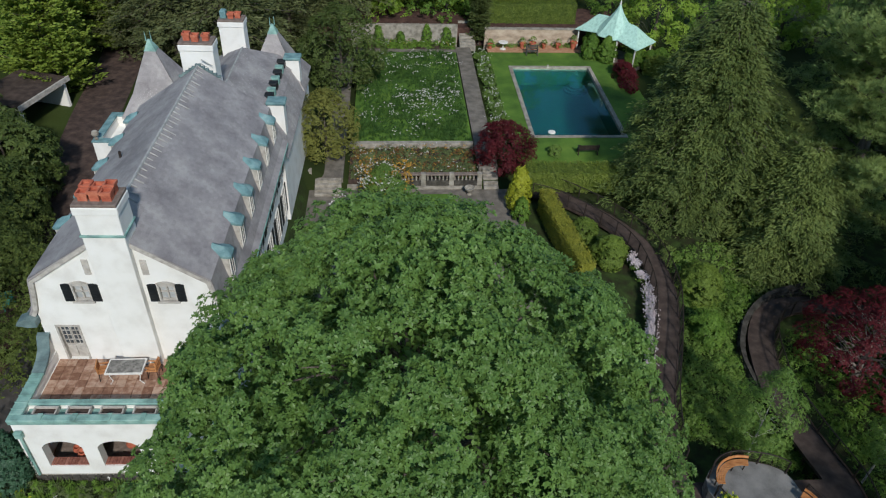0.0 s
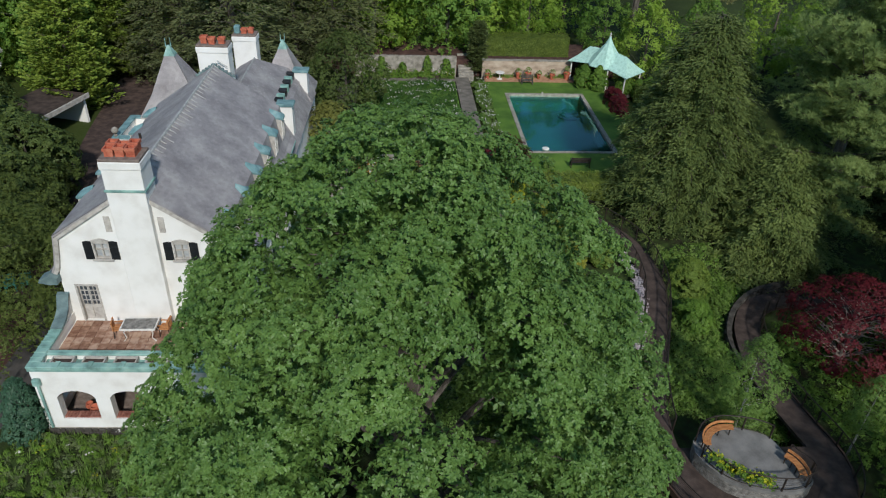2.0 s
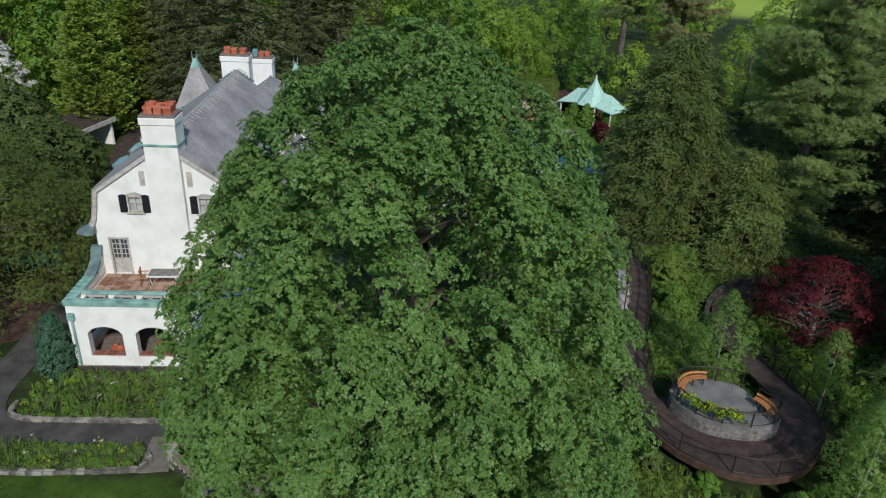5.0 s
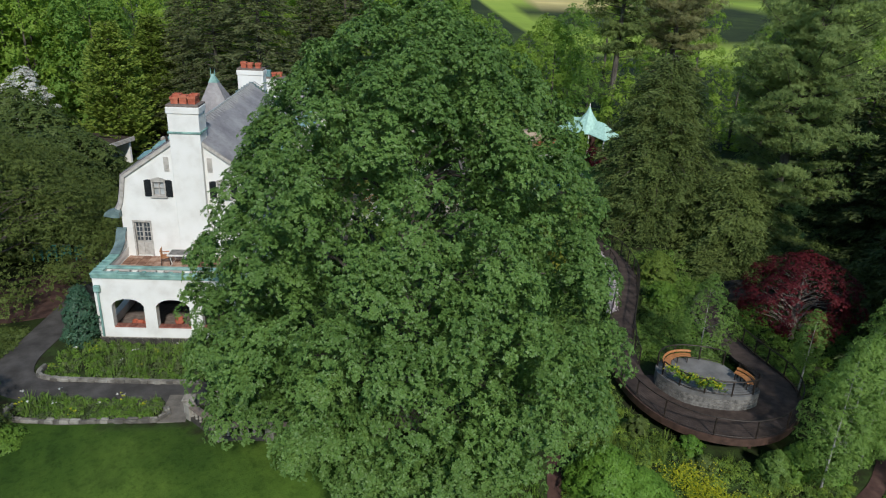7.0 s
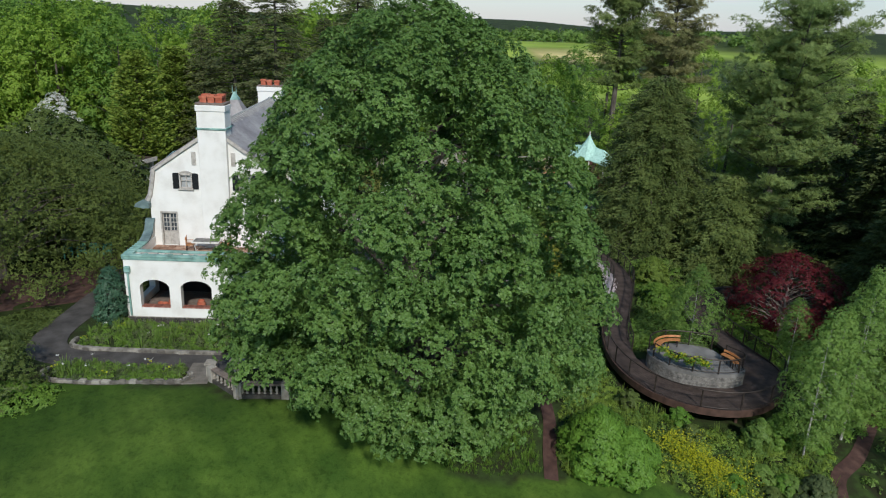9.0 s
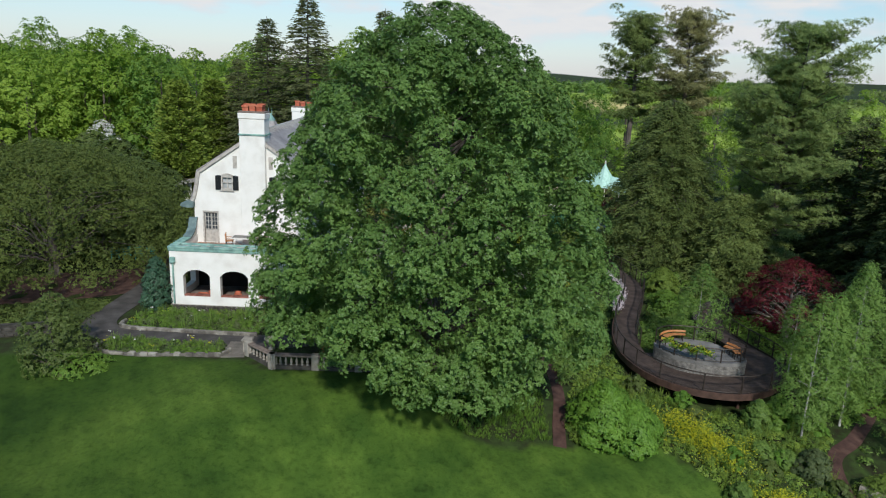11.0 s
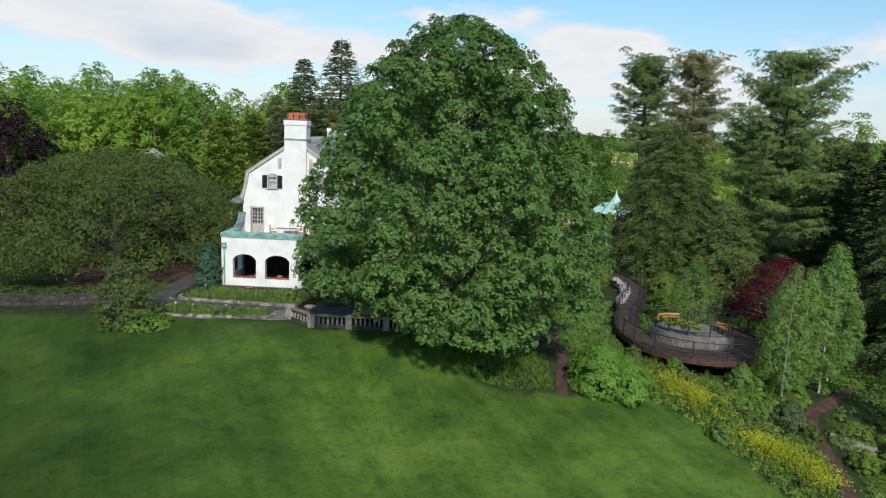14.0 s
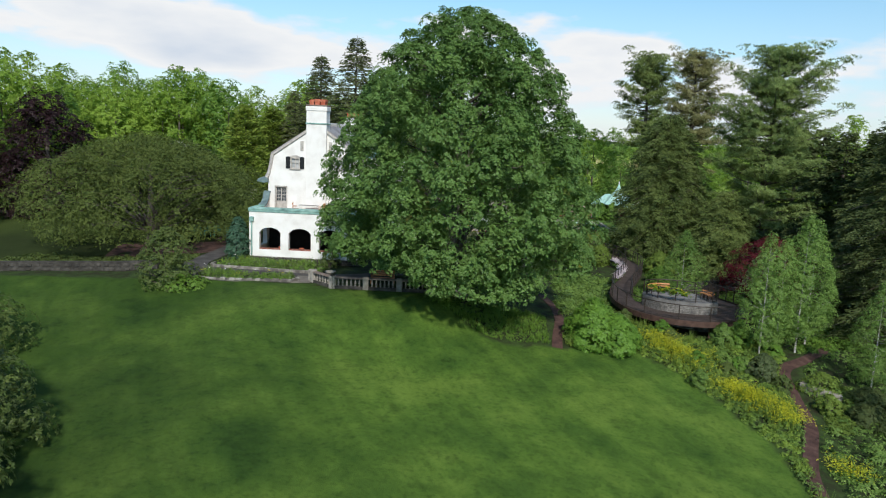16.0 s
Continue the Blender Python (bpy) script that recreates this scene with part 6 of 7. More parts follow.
for a0, a1, c0, c1 in ((p0 - 0.08, p0 - 0.001, q0, q1), (p1 + 0.001, p1 + 0.08, q0, q1), (p0, p1, q0 - 0.08, q0 - 0.001), (p0, p1, q1 + 0.001, q1 + 0.08)):
    box(bm, a0, a1, c0, c1, -2.95, -1.355)
part("shell", bm, POOLSHELL, pool, "dark painted pool shell")
for k in range(3):
    bm = bmesh.new()
    lathe(bm, p1 - 1.2, q1 - 1.2, [(0.02, -2.7 + 0.2 * k), (1.15 - 0.22 * k, -2.7 + 0.2 * k), (1.15 - 0.22 * k, -2.9 + 0.2 * k)], 20)
    part("step", bm, POOLSHELL, pool)
w = part("water", boxed(p0 + 0.002, p1 - 0.002, q0 + 0.002, q1 - 0.002, -1.27, -1.25), WATER, pool, "dark teal water")
w.visible_shadow = False
bm = bmesh.new()
for s in (0, 0.45):
    tube(bm, [(p1 - 0.1, q0 + 0.5 + s, -1.3), (p1 + 0.1, q0 + 0.5 + s, -0.3), (p1 + 0.5, q0 + 0.5 + s, -0.35), (p1 + 0.55, q0 + 0.5 + s, -1.0)], 0.025, 6)
part("handrail", bm, IRON, pool, "dark metal pool handrail")
f = thing("pool_skimmer", "white floating skimmer on the pool water", "float", (13.1, 51.2, -1.25), 20)
part("float_ring", lathe(bmesh.new(), 0, 0, [(0.3, 0), (0.33, 0.06), (0.28, 0.12), (0.12, 0.1)], 10), WHITEPAINT, f)
f = thing("pool_jet", "small pale water outlet at the pool's end", "fountain", (15.0, 63.75, -1.03))
part("spout", lathe(bmesh.new(), 0, 0, [(0.12, 0), (0.12, 0.12), (0.05, 0.2)], 8), PALESTONE, f)

slab("meadow_path", "grey stone path beside the meadow bed", 6.5, 7.95, 45.56, 68.4, -1.6, G, PAVING, "path")
slab("cross_path", "grey stone path along the back wall", -3.4, 6.499, 67.2, 67.85, -1.6, G, PAVING, "path")
slab("meadow_wall", "low pale stone wall below the meadow bed", -3.4, 6.4, 48.9, 49.35, -1.8, -0.95, PALESTONE, "wall", 0.02)
slab("meadow_bed", "raised green bed of meadow flowers", -3.1, 6.4, 49.36, 67.19, -1.7, G - 0.03, LAWN, "bed")
slab("retaining_wall", "pale stone retaining wall under the balustrade", -3.3, 6.6, 43.9, 44.3, -2.1, -1.7, PALESTONE, "wall", 0.01)
slab("border_bed", "bed of mixed perennials behind the balustrade", -3.2, 6.3, 44.31, 48.88, -2.1, -1.38, DRIVE, "bed")
slab("court_paving", "grey stone paved court below the steps", -6.2, 9.2, 31.0, 43.88, -2.3, -1.93, PAVING, "paving")
bm = bmesh.new()
prism(bm, [(-2.6, 31.5), (5.8, 31.5), (6.05, 38.9), (6.15, 40.95), (5.5, 41.2), (4.9, 41.8), (4.4, 42.6), (4.1, 43.2), (-2.6, 43.2)], -2.2, -1.88, "z")
tagged(part("court_lawn", bm, LAWN), "small mown lawn in the court", "lawn", kind="structure")
slab("west_path", "grey stone path past the house's east side", -5.6, -3.6, 44.4, 66.0, -2.0, -1.2, PAVING, "path")
for k in range(4):
    slab("garden_step", "worn grey stone garden step", -5.6, -3.7, 43.05 + 0.34 * k, 43.4 + 0.34 * k, -2.2, -1.92 + 0.17 * (k + 1), PALESTONE, "step", 0.015)
for k in range(5):
    slab("garden_step", "worn grey stone garden step", 6.75, 7.85, 43.85 + 0.34 * k, 44.2 + 0.34 * k, -2.2, -1.88 + 0.16 * (k + 1), PALESTONE, "step", 0.015)
for k in range(9):
    slab("garden_step", "worn grey stone garden step", 6.9, 8.5, 68.4 + 0.36 * k, 68.78 + 0.36 * k, -1.6, G + 0.17 * (k + 1), PALESTONE, "step", 0.015)
slab("back_wall", "grey stained garden wall behind the borders", -4.0, 6.7, 69.5, 69.9, -1.6, 0.75, PALESTONE, "wall", 0.02)
slab("wall_bed", "earth bed of flowers below the back wall", -3.4, 6.499, 67.86, 69.49, -1.6, G - 0.02, DRIVE, "bed")
slab("pool_wall", "warm sandstone wall behind the pool terrace", 9.4, 19.0, 69.0, 69.45, -1.6, 0.55, SANDSTONE, "wall", 0.02)
slab("pool_wall_coping", "pale coping on the sandstone wall", 9.35, 19.05, 68.95, 69.5, 0.551, 0.63, PALESTONE, "coping", 0.02)
slab("pool_terrace", "orange flagstone terrace below the wall", 9.6, 19.0, 67.21, 68.99, -1.6, G + 0.02, ORANGE_PAVE, "paving")
slab("upper_bank", "planted bank above the garden walls", -8, 24, 69.91, 76, -1.6, 0.3, REDPATH, "bank")


def pavilion():
    t = thing("garden_pavilion", "garden pavilion with a flared mint copper roof", "pavilion", (22.0, 66.8, -1.1))
    n = 8
    bm = bmesh.new()
    prof = [(2.1, 2.35), (1.5, 3.0), (0.9, 3.7), (0.42, 4.35), (0.14, 4.9), (0.08, 5.1)]
    rings = [[bm.verts.new((r * math.cos(2 * math.pi * (k + 0.5) / n), r * math.sin(2 * math.pi * (k + 0.5) / n), z)) for k in range(n)] for r, z in prof]
    low = [bm.verts.new((v.co.x, v.co.y, v.co.z - 0.08)) for v in rings[0]]
    for a, c in zip([low] + rings, rings):
        for k in range(n):
            bm.faces.new((a[k], a[(k + 1) % n], c[(k + 1) % n], c[k]))
    bm.faces.new(rings[-1])
    roof = part("tent_roof", bm, MINT, t, "mint green copper tent roof")
    bm = bmesh.new()
    lathe(bm, 0, 0, [(0.08, 5.05), (0.13, 5.12), (0.05, 5.2), (0.08, 5.3), (0.02, 5.5)], 8)
    part("finial", bm, WHITEPAINT, roof)
    u, w = np.array([0.66, -0.75]), np.array([0.75, 0.66])
    for sg in (-1, 1):                                    # hipped wings along one axis, either side of the tent
        bm = bmesh.new()
        ridge = [tuple(u * sg * r) + (z,) for r, z in ((0.2, 3.75), (2.25, 3.55))]
        edges = {}
        for g in (-1, 1):
            edges[g] = [tuple(u * sg * r + w * g * h) + (z,) for r, h, z in ((0.2, 1.45, 2.5), (1.9, 1.6, 2.3), (3.6, 1.72, 2.05))]
        top = [bm.verts.new(p) for p in ridge]
        mid = {g: [bm.verts.new(tuple((np.array(ridge[i]) * 0.45 + np.array(edges[g][2 * i]) * 0.55) - np.array([0, 0, 0.1]))) for i in (0, 1)] for g in edges}
        low_e = {g: [bm.verts.new(edges[g][i]) for i in (0, 2)] for g in edges}
        for g in (-1, 1):
            bm.faces.new((top[0], top[1], mid[g][1], mid[g][0]))
            bm.faces.new((mid[g][0], mid[g][1], low_e[g][1], low_e[g][0]))
        bm.faces.new((top[1], mid[1][1], mid[-1][1]))
        bm.faces.new((mid[1][1], low_e[1][1], low_e[-1][1], mid[-1][1]))
        bmesh.ops.recalc_face_normals(bm, faces=bm.faces[:])
        geom = bmesh.ops.extrude_face_region(bm, geom=bm.faces[:])
        bmesh.ops.translate(bm, verts=[v for v in geom["geom"] if isinstance(v, bmesh.types.BMVert)], vec=(0, 0, -0.07))
        part("wing_roof", bm, MINT, t, "mint green copper wing roof")
        for g in (-1, 1):
            for r in (1.2, 3.3):
                x, y = u * sg * r + w * g * 1.4
                bm = bmesh.new()
                tube(bm, [(x, y, -0.2), (x, y, 2.15)], 0.08, 8)
                part("post", bm, WHITEPAINT, t)
    bm = boxed(-3.5, 3.5, -1.6, 1.6, -0.3, 0.05, 0.02)
    bmesh.ops.rotate(bm, verts=bm.verts[:], cent=(0, 0, 0), matrix=Matrix.Rotation(math.atan2(u[1], u[0]), 3, "Z"))
    part("floor_slab", bm, PAVING, t)
    return t


pavilion()


def garage():
    t = thing("garage", "low flat-roofed white garage among the trees", "garage", (-28.3, 52.0, -0.2), 73)
    bm = bmesh.new()
    for a0, a1, c0, c1 in ((-2.6, -2.35, -2, 2), (2.35, 2.6, -2, 2), (-2.35, 2.35, 1.75, 2)):
        box(bm, a0, a1, c0, c1, -0.3, 2.2)
    part("wall", bm, STUCCO, t)
    part("roof", boxed(-2.8, 2.8, -2.2, 2.2, 2.2, 2.38, 0.02), WALKWAY, t, "dark flat roof")
    part("fascia", boxed(-2.85, 2.85, -2.32, -2.2, 2.05, 2.45, 0.01), TRIM, t)
    return t


garage()


def planted_pot(at, s):
    t = thing("planted_pot", "terracotta pot with green plants on the pool terrace", "pot", at, 0, "pots along the sandstone wall")
    bm = bmesh.new()
    lathe(bm, 0, 0, [(0.15 * s, 0), (0.24 * s, 0.42 * s), (0.28 * s, 0.44 * s), (0.28 * s, 0.52 * s), (0.22 * s, 0.52 * s), (0.2 * s, 0.42 * s)], 12)
    part("body", bm, TERRACOTTA, t)
    rng = np.random.default_rng(int(at[0] * 10))
    d = unit(rng.normal(0, 1, (30, 3)) + np.array([0, 0, 0.9]))
    v, f = rosettes(rng, d * np.array([0.3, 0.3, 0.45]) * s + np.array([0, 0, 0.55 * s]), d, 4, 0.16, 0.08)
    ob = tagged(new("plant", array_mesh("plant", v, f, LEAF_MID)), kind="stuff")
    ob.parent = t


for k, (px, s) in enumerate(((9.9, 1.0), (13.2, 1.1), (14.2, 1.3), (15.4, 0.9), (16.8, 1.1), (18.4, 1.4))):
    planted_pot((px, 68.1 + 0.15 * (k % 2), G + 0.02), s)
f = thing("garden_table", "small white round table on the pool terrace", "table", (11.2, 68.0, G + 0.02))
part("tabletop", lathe(bmesh.new(), 0, 0, [(0.05, 0.66), (0.48, 0.68), (0.5, 0.71), (0.48, 0.74), (0.02, 0.745)], 16), WHITEPAINT, f)
part("pedestal", lathe(bmesh.new(), 0, 0, [(0.3, 0), (0.28, 0.05), (0.06, 0.12), (0.05, 0.67)], 12), WHITEPAINT, f)

# ---- trees and planting ----
# the great tree on the lawn
skirt = [(r * math.cos(t), r * math.sin(t), z + (2.0 if t > -2.0 else 2.5)) for t, r, z in ((-1.8, 7.6, 0.9), (-1.65, 7.9, 0.5), (-1.48, 7.7, 0.6), (-1.3, 7.6, 0.4), (-1.12, 7.0, 0.2), (-1.0, 7.0, 0.7), (-2.35, 7.8, 1.6), (-2.5, 7.1, 1.4), (-0.52, 7.4, 1.2), (-1.72, 7.9, 1.3), (-1.55, 8.1, 0.9), (-1.4, 7.8, 1.2), (-1.18, 7.4, 0.7), (-1.05, 7.3, 0.3), (-0.95, 7.6, 0.6), (-2.2, 7.6, 2.0), (-2.6, 7.8, 2.1), (-2.45, 7.4, 1.7), (-1.62, 7.3, 0.6), (-0.6, 7.8, 1.4), (-0.45, 8.0, 1.7), (-1.1, 6.6, 0.0))]
skirt += [(0.8 * math.sin(2.1 * k), -(9.0 - 0.33 * max(0, z - 6.5)), z) for k, z in enumerate((6.5, 7.2, 8.0, 8.7, 9.4, 10.0, 10.6, 11.2, 11.8, 12.5))]
broad_tree("great_tree", "huge dense round-crowned green shade tree on the lawn", (0.55, 12.9, -1.5),
           [(3.3, 6.2), (3.9, 7.8), (5.0, 8.7), (6.2, 8.75), (9.5, 8.1), (12.5, 7.0), (15.4, 5.4), (16.8, 4.0), (17.8, 2.6), (18.2, 1.2)],
           960, 0.75, 12, 0.108, 6, LEAF_BIG, trunk=0.75, branches=60, base=-0.2, seed=7, inner=0.28, shade=1.8, core=0.76, droop=0.25, extra=skirt, flat=0.75, broad=0.55, stretch=(1.0, 1.12, 0.92), puff=(11, 0.235), lobes=(240, 0.85), rough=0.7, ahead=(0.0, 0.95), thin=lambda p: (p[:, 1] > 4.5) & (p[:, 2] < 12), lift=lambda x, y, z: 0.13 * np.clip(1.5 - x, 0, 8) * np.clip(1 - (z - 2) / 6, 0, 1) * np.clip(0.3 - y / 6, 0, 1))

# conifers right of the pool
conifer("hemlock", "broad dark olive hemlock beside the ramp", (21.8, 42.5, -2.0), 15.0, 6.0, 0.03, 800, 56, 0.3, 0.075, 0.38, NEEDLE, 0.5, 11, trunk=0.35, ragged=0.12)
conifer("hemlock", "dark olive hemlock behind the ramp", (26.6, 37.0, -3.0), 8.5, 4.4, 0.03, 420, 50, 0.3, 0.075, 0.38, NEEDLE, 0.55, 12, trunk=0.25)
pine("white_pine", "tall open-crowned white pine with bare lower limbs", (29.9, 38.5, -3.0), 22.0, 6.8, 0.16, 165, NEEDLE_PINE, 13, 0.42)
pine("white_pine", "tall dark white pine behind the garden", (26.5, 74.5, -1.5), 24.0, 5.6, 0.42, 84, NEEDLE, 14, 0.42, pad=1.15)
pine("white_pine", "tall white pine browned with cones", (34.0, 75.0, -2.0), 25.2, 5.8, 0.3, 96, NEEDLE_BROWN, 15, 0.42, pad=1.15)
conifer("spruce", "dark spruce at the edge of the lower garden", (33.0, 18.5, -4.5), 23.0, 6.2, 0.02, 460, 70, 0.3, 0.075, 0.35, NEEDLE_DARK, 0.8, 17, trunk=0.4)
conifer("spruce", "dark spruce behind the red maple", (36.0, 28.0, -4.0), 13.5, 5.4, 0.02, 300, 40, 0.45, 0.12, 0.35, NEEDLE_DARK, 0.8, 18, trunk=0.4)
s = conifer("spruce", "old spruce with a thin ragged top behind the house", (-14.5, 61.5, -0.3), 22.5, 6.6, 0.05, 330, 24, 0.5, 0.11, 0.2, NEEDLE_OLD, 0.75, 19, trunk=0.35)
copy_thing(s, pose(-19.5, 64, -0.3, 0, 0, 70) @ Matrix.Scale(0.9, 4))
copy_thing(s, pose(-10.0, 70, -1.5, 0, 0, 170) @ Matrix.Scale(0.8, 4))
copy_thing(s, pose(-23.5, 66, -0.5, 0, 0, 250) @ Matrix.Scale(0.7, 4))
copy_thing(s, pose(-6.5, 72, -0.5, 0, 0, 20))
a = conifer("arborvitae", "olive-green columnar arborvitae by the drive", (-27.4, 56.6, -0.5), 13.0, 3.4, 0.01, 330, 16, 0.42, 0.16, -0.3, LEAF_ARBOR, 0.55, 20, "columnar evergreens by the drive", trunk=0.2)
for x, y, z, r in ((-26.5, 65.5, -0.5, 200),):
    copy_thing(a, pose(x, y, z, 0, 0, r))
c = conifer("cypress", "narrow clipped yew beside the garden steps", (8.9, 69.8, -0.9), 5.2, 0.85, 0.01, 130, 14, 0.28, 0.1, -0.4, NEEDLE_DARK, 0.35, 21, trunk=0.08)

broad_tree("dogwood", "white-flowering dogwood at the wood's edge", (-37.6, 60.0, -0.6), [(2.6, 2.0), (4.2, 2.6), (6.0, 2.2), (7.6, 1.2), (8.4, 0.3)], 60, 0.6, 26, 0.2, 4, FLOWER_WHITE, BARK, 0.14, 14, seed=38, inner=0.0, rough=3.0, flat=0.35)
# red maples and birches
broad_tree("japanese_maple", "spreading burgundy Japanese maple below the ramp", (26.6, 26.3, -3.4), [(1.2, 3.0), (2.3, 3.7), (3.8, 3.3), (5.0, 2.1), (5.8, 0.6)], 130, 0.62, 44, 0.12, 5, LEAF_RED, TWIG, 0.16, 110, seed=31, inner=0.0, rough=2.5)
broad_tree("japanese_maple", "rounded burgundy Japanese maple by the garden steps", (8.4, 46.2, -1.5), [(0.8, 1.6), (1.6, 2.2), (2.6, 2.0), (3.4, 1.1), (3.8, 0.3)], 110, 0.5, 8, 0.11, 5, LEAF_RED, BARK, 0.1, 20, seed=32, inner=0.1, rough=2.6, flat=0.35, puff=(5, 0.26))
bush("red_shrub", "dark red shrub at the pool lawn's edge", (21.7, 60.8, -1.1), 0.75, 2.7, 1.7, 70, 0.13, LEAF_RED, 33, size=0.45)
birch = broad_tree("birch", "slender green birch with a white trunk", (20.2, 11.3, -3.7), [(1.2, 0.9), (2.5, 1.5), (4.2, 1.6), (6, 1.1), (7.4, 0.5), (8.2, 0.12)], 210, 0.34, 24, 0.085, 4, LEAF_BIRCH, BIRCHBARK, 0.055, 30, seed=34, group="birches of the lower garden", inner=0.05, rough=3.0, droop=0.2)
for x, y, r, k in ((23.4, 13.3, 90, 1.15), (21.8, 12.6, 200, 0.95), (25.4, 16.2, 300, 1.1), (25.9, 8.5, 40, 0.85)):
    copy_thing(birch, pose(x, y, land_at(x, y) - 0.1, 0, 0, r) @ Matrix.Scale(k, 4))
broad_tree("birch", "young birch in the planting behind the viewing platform", (17.9, 21.0, -3.0), [(1.0, 1.0), (2.2, 1.6), (3.6, 1.65), (5, 1.0), (6.3, 0.15)], 190, 0.34, 22, 0.085, 4, LEAF_BIRCH, BIRCHBARK, 0.05, 20, seed=35, group="birches of the lower garden", inner=0.05, rough=3.0, droop=0.2)
broad_tree("birch", "thin birch with a leaning white trunk", (23.5, 19.6, -3.8), [(2.2, 0.7), (3.4, 1.0), (4.6, 0.8), (5.6, 0.15)], 90, 0.3, 20, 0.085, 4, LEAF_BIRCH, BIRCHBARK, 0.06, 16, seed=36, group="birches of the lower garden", inner=0.05, rough=3.0, droop=0.2)
broad_tree("birch", "young birch in the lower bed", (24.5, 3.0, -5.2), [(1.6, 0.7), (2.8, 1.0), (4, 0.8), (5, 0.15)], 90, 0.3, 20, 0.085, 4, LEAF_BIRCH, BIRCHBARK, 0.05, 16, seed=37, group="birches of the lower garden", inner=0.05, rough=3.0, droop=0.2)

# west side of the lawn
broad_tree("crabapple_tree", "broad spreading dark green tree beside the house", (-26.3, 26.5, -0.3), [(1.3, 7.4), (2.2, 9.0), (4.1, 9.4), (6.2, 7.6), (7.9, 4.8), (8.9, 1.2)], 600, 0.9, 7, 0.125, 4, LEAF_CRAB, BARK, 0.36, 45, seed=41, inner=0.12, rough=3.4, broad=0.5, flat=0.35, puff=(9, 0.5), ahead=(-0.1, 0.9))
broad_tree("copper_beech", "large dark purple copper beech", (-44.0, 41.0, -1.0), [(1, 4.5), (3, 6), (6.5, 6.2), (9.5, 4.6), (11.8, 2.4), (12.8, 0.6)], 320, 0.8, 26, 0.24, 4, LEAF_BEECH, BARK, 0.5, 30, seed=42, inner=0.15, lobes=(64, 1.5))
bush("shrub", "loose rounded green shrub at the lawn's corner", (-18.4, 11.4, -0.9), 1.9, 1.8, 4.0, 110, 0.13, LEAF_DARK, 43, per=16, size=0.5)
bush("shrub", "low dense green shrub at the shrub's foot", (-17.3, 11.2, -0.8), 1.7, 1.0, 0.9, 40, 0.14, LEAF_SHRUB, 44)
bush("ivy_mound", "blue-green ivy mound climbing the porch corner", (-16.1, 18.9, -0.2), 0.85, 1.05, 3.2, 90, 0.1, LEAF_IVY, 45, per=34, size=0.38)
bush("holly_shrub", "dark clipped evergreen shrub at the house corner", (-16.5, 25.0, -0.2), 0.9, 1.2, 3.2, 60, 0.14, LEAF_DARK, 46)
bush("thorn_bush", "twiggy brown-leaved rose bush by the porch", (-8.9, 17.8, -0.2), 0.7, 0.6, 1.4, 26, 0.12, LEAF_DARK, 47, per=16)
lawn_tree = broad_tree("tree", "dark leafy tree beside the lawn, its copy added unseen for shade", (-19.6, -9.2, -3.6), [(0.2, 3.2), (1.5, 4.0), (3.6, 3.9), (5.4, 2.6), (6.6, 0.5)], 170, 0.7, 8, 0.16, 5, LEAF_DARK, BARK, 0.2, 30, seed=48, inner=0.1, rough=2.4, puff=(5, 0.36))

# larger copy added out of view, to throw shade on the lawn's left
copy_thing(lawn_tree, pose(-17.8, -17.8, -5.2, 0, 0, 120) @ Matrix.Scale(1.35, 4))
bush("hedge_shrub", "dark green shrub in the row beside the lawn", (-24.5, 0.5, -2.6), 3.0, 3.4, 4.2, 90, 0.16, LEAF_DARK, 49, per=24, size=0.8)
bush("golden_shrub", "clipped olive-gold shrub above the low stone wall", (22.3, 7.3, -4.5), 1.3, 0.7, 1.3, 40, 0.1, LEAF_CEDAR, 170, per=24)
bush("golden_shrub", "rounded olive shrub at the path's edge", (21.7, 5.0, -4.8), 0.7, 0.7, 1.1, 30, 0.1, LEAF_CEDAR, 171, per=24)
for k, (x, y, rx, ry) in enumerate(((24.6, 6.4, 1.5, 0.9), (26.6, 5.4, 1.7, 1.1), (25.0, 3.2, 1.8, 1.2), (28.4, 7.2, 1.5, 1.1), (23.4, 4.4, 0.9, 0.8))):
    bush("juniper", "low dark spreading juniper mound", (x, y, land_at(x, y) - 0.05), rx, ry, 1.15, 60, 0.12, NEEDLE_DARK, 172 + k, "juniper mounds", per=26, size=0.45)
# shrubs on the slope below the tree
bush("hydrangea", "large bright green hydrangea bush at the lawn's edge", (9.2, 9.7, -3.0), 1.7, 1.7, 3.0, 90, 0.14, LEAF_HYDRANGEA, 51, per=52, size=0.55)
bush("hydrangea", "bright green hydrangea spreading over the slope", (10.6, 9.3, -3.1), 1.5, 1.5, 2.3, 80, 0.14, LEAF_HYDRANGEA, 62, per=52, size=0.5)
bush("grey_shrub", "rounded grey-green shrub by the lower path", (19.3, 8.3, land_at(19.3, 8.3)), 0.9, 0.9, 1.5, 60, 0.08, LEAF_GREY, 52, per=40)
for k, (x, y, h) in enumerate(((17.9, 11.6, 1.7), (19.1, 11.9, 2.0), (21.6, 13.0, 1.7))):
    bush("climbing_shrub", "upright green shrub against the ramp", (x, y, land_at(x, y)), 0.75, 0.7, h, 40, 0.15, LEAF_SHRUB if k % 2 else LEAF_MID, 53 + k, "shrubs below the ramp")
bush("golden_shrub", "bright golden-leaved columnar shrub by the court", (8.9, 41.2, -1.9), 0.8, 0.8, 3.5, 60, 0.17, LEAF_YELLOW, 57, per=18, size=0.4)
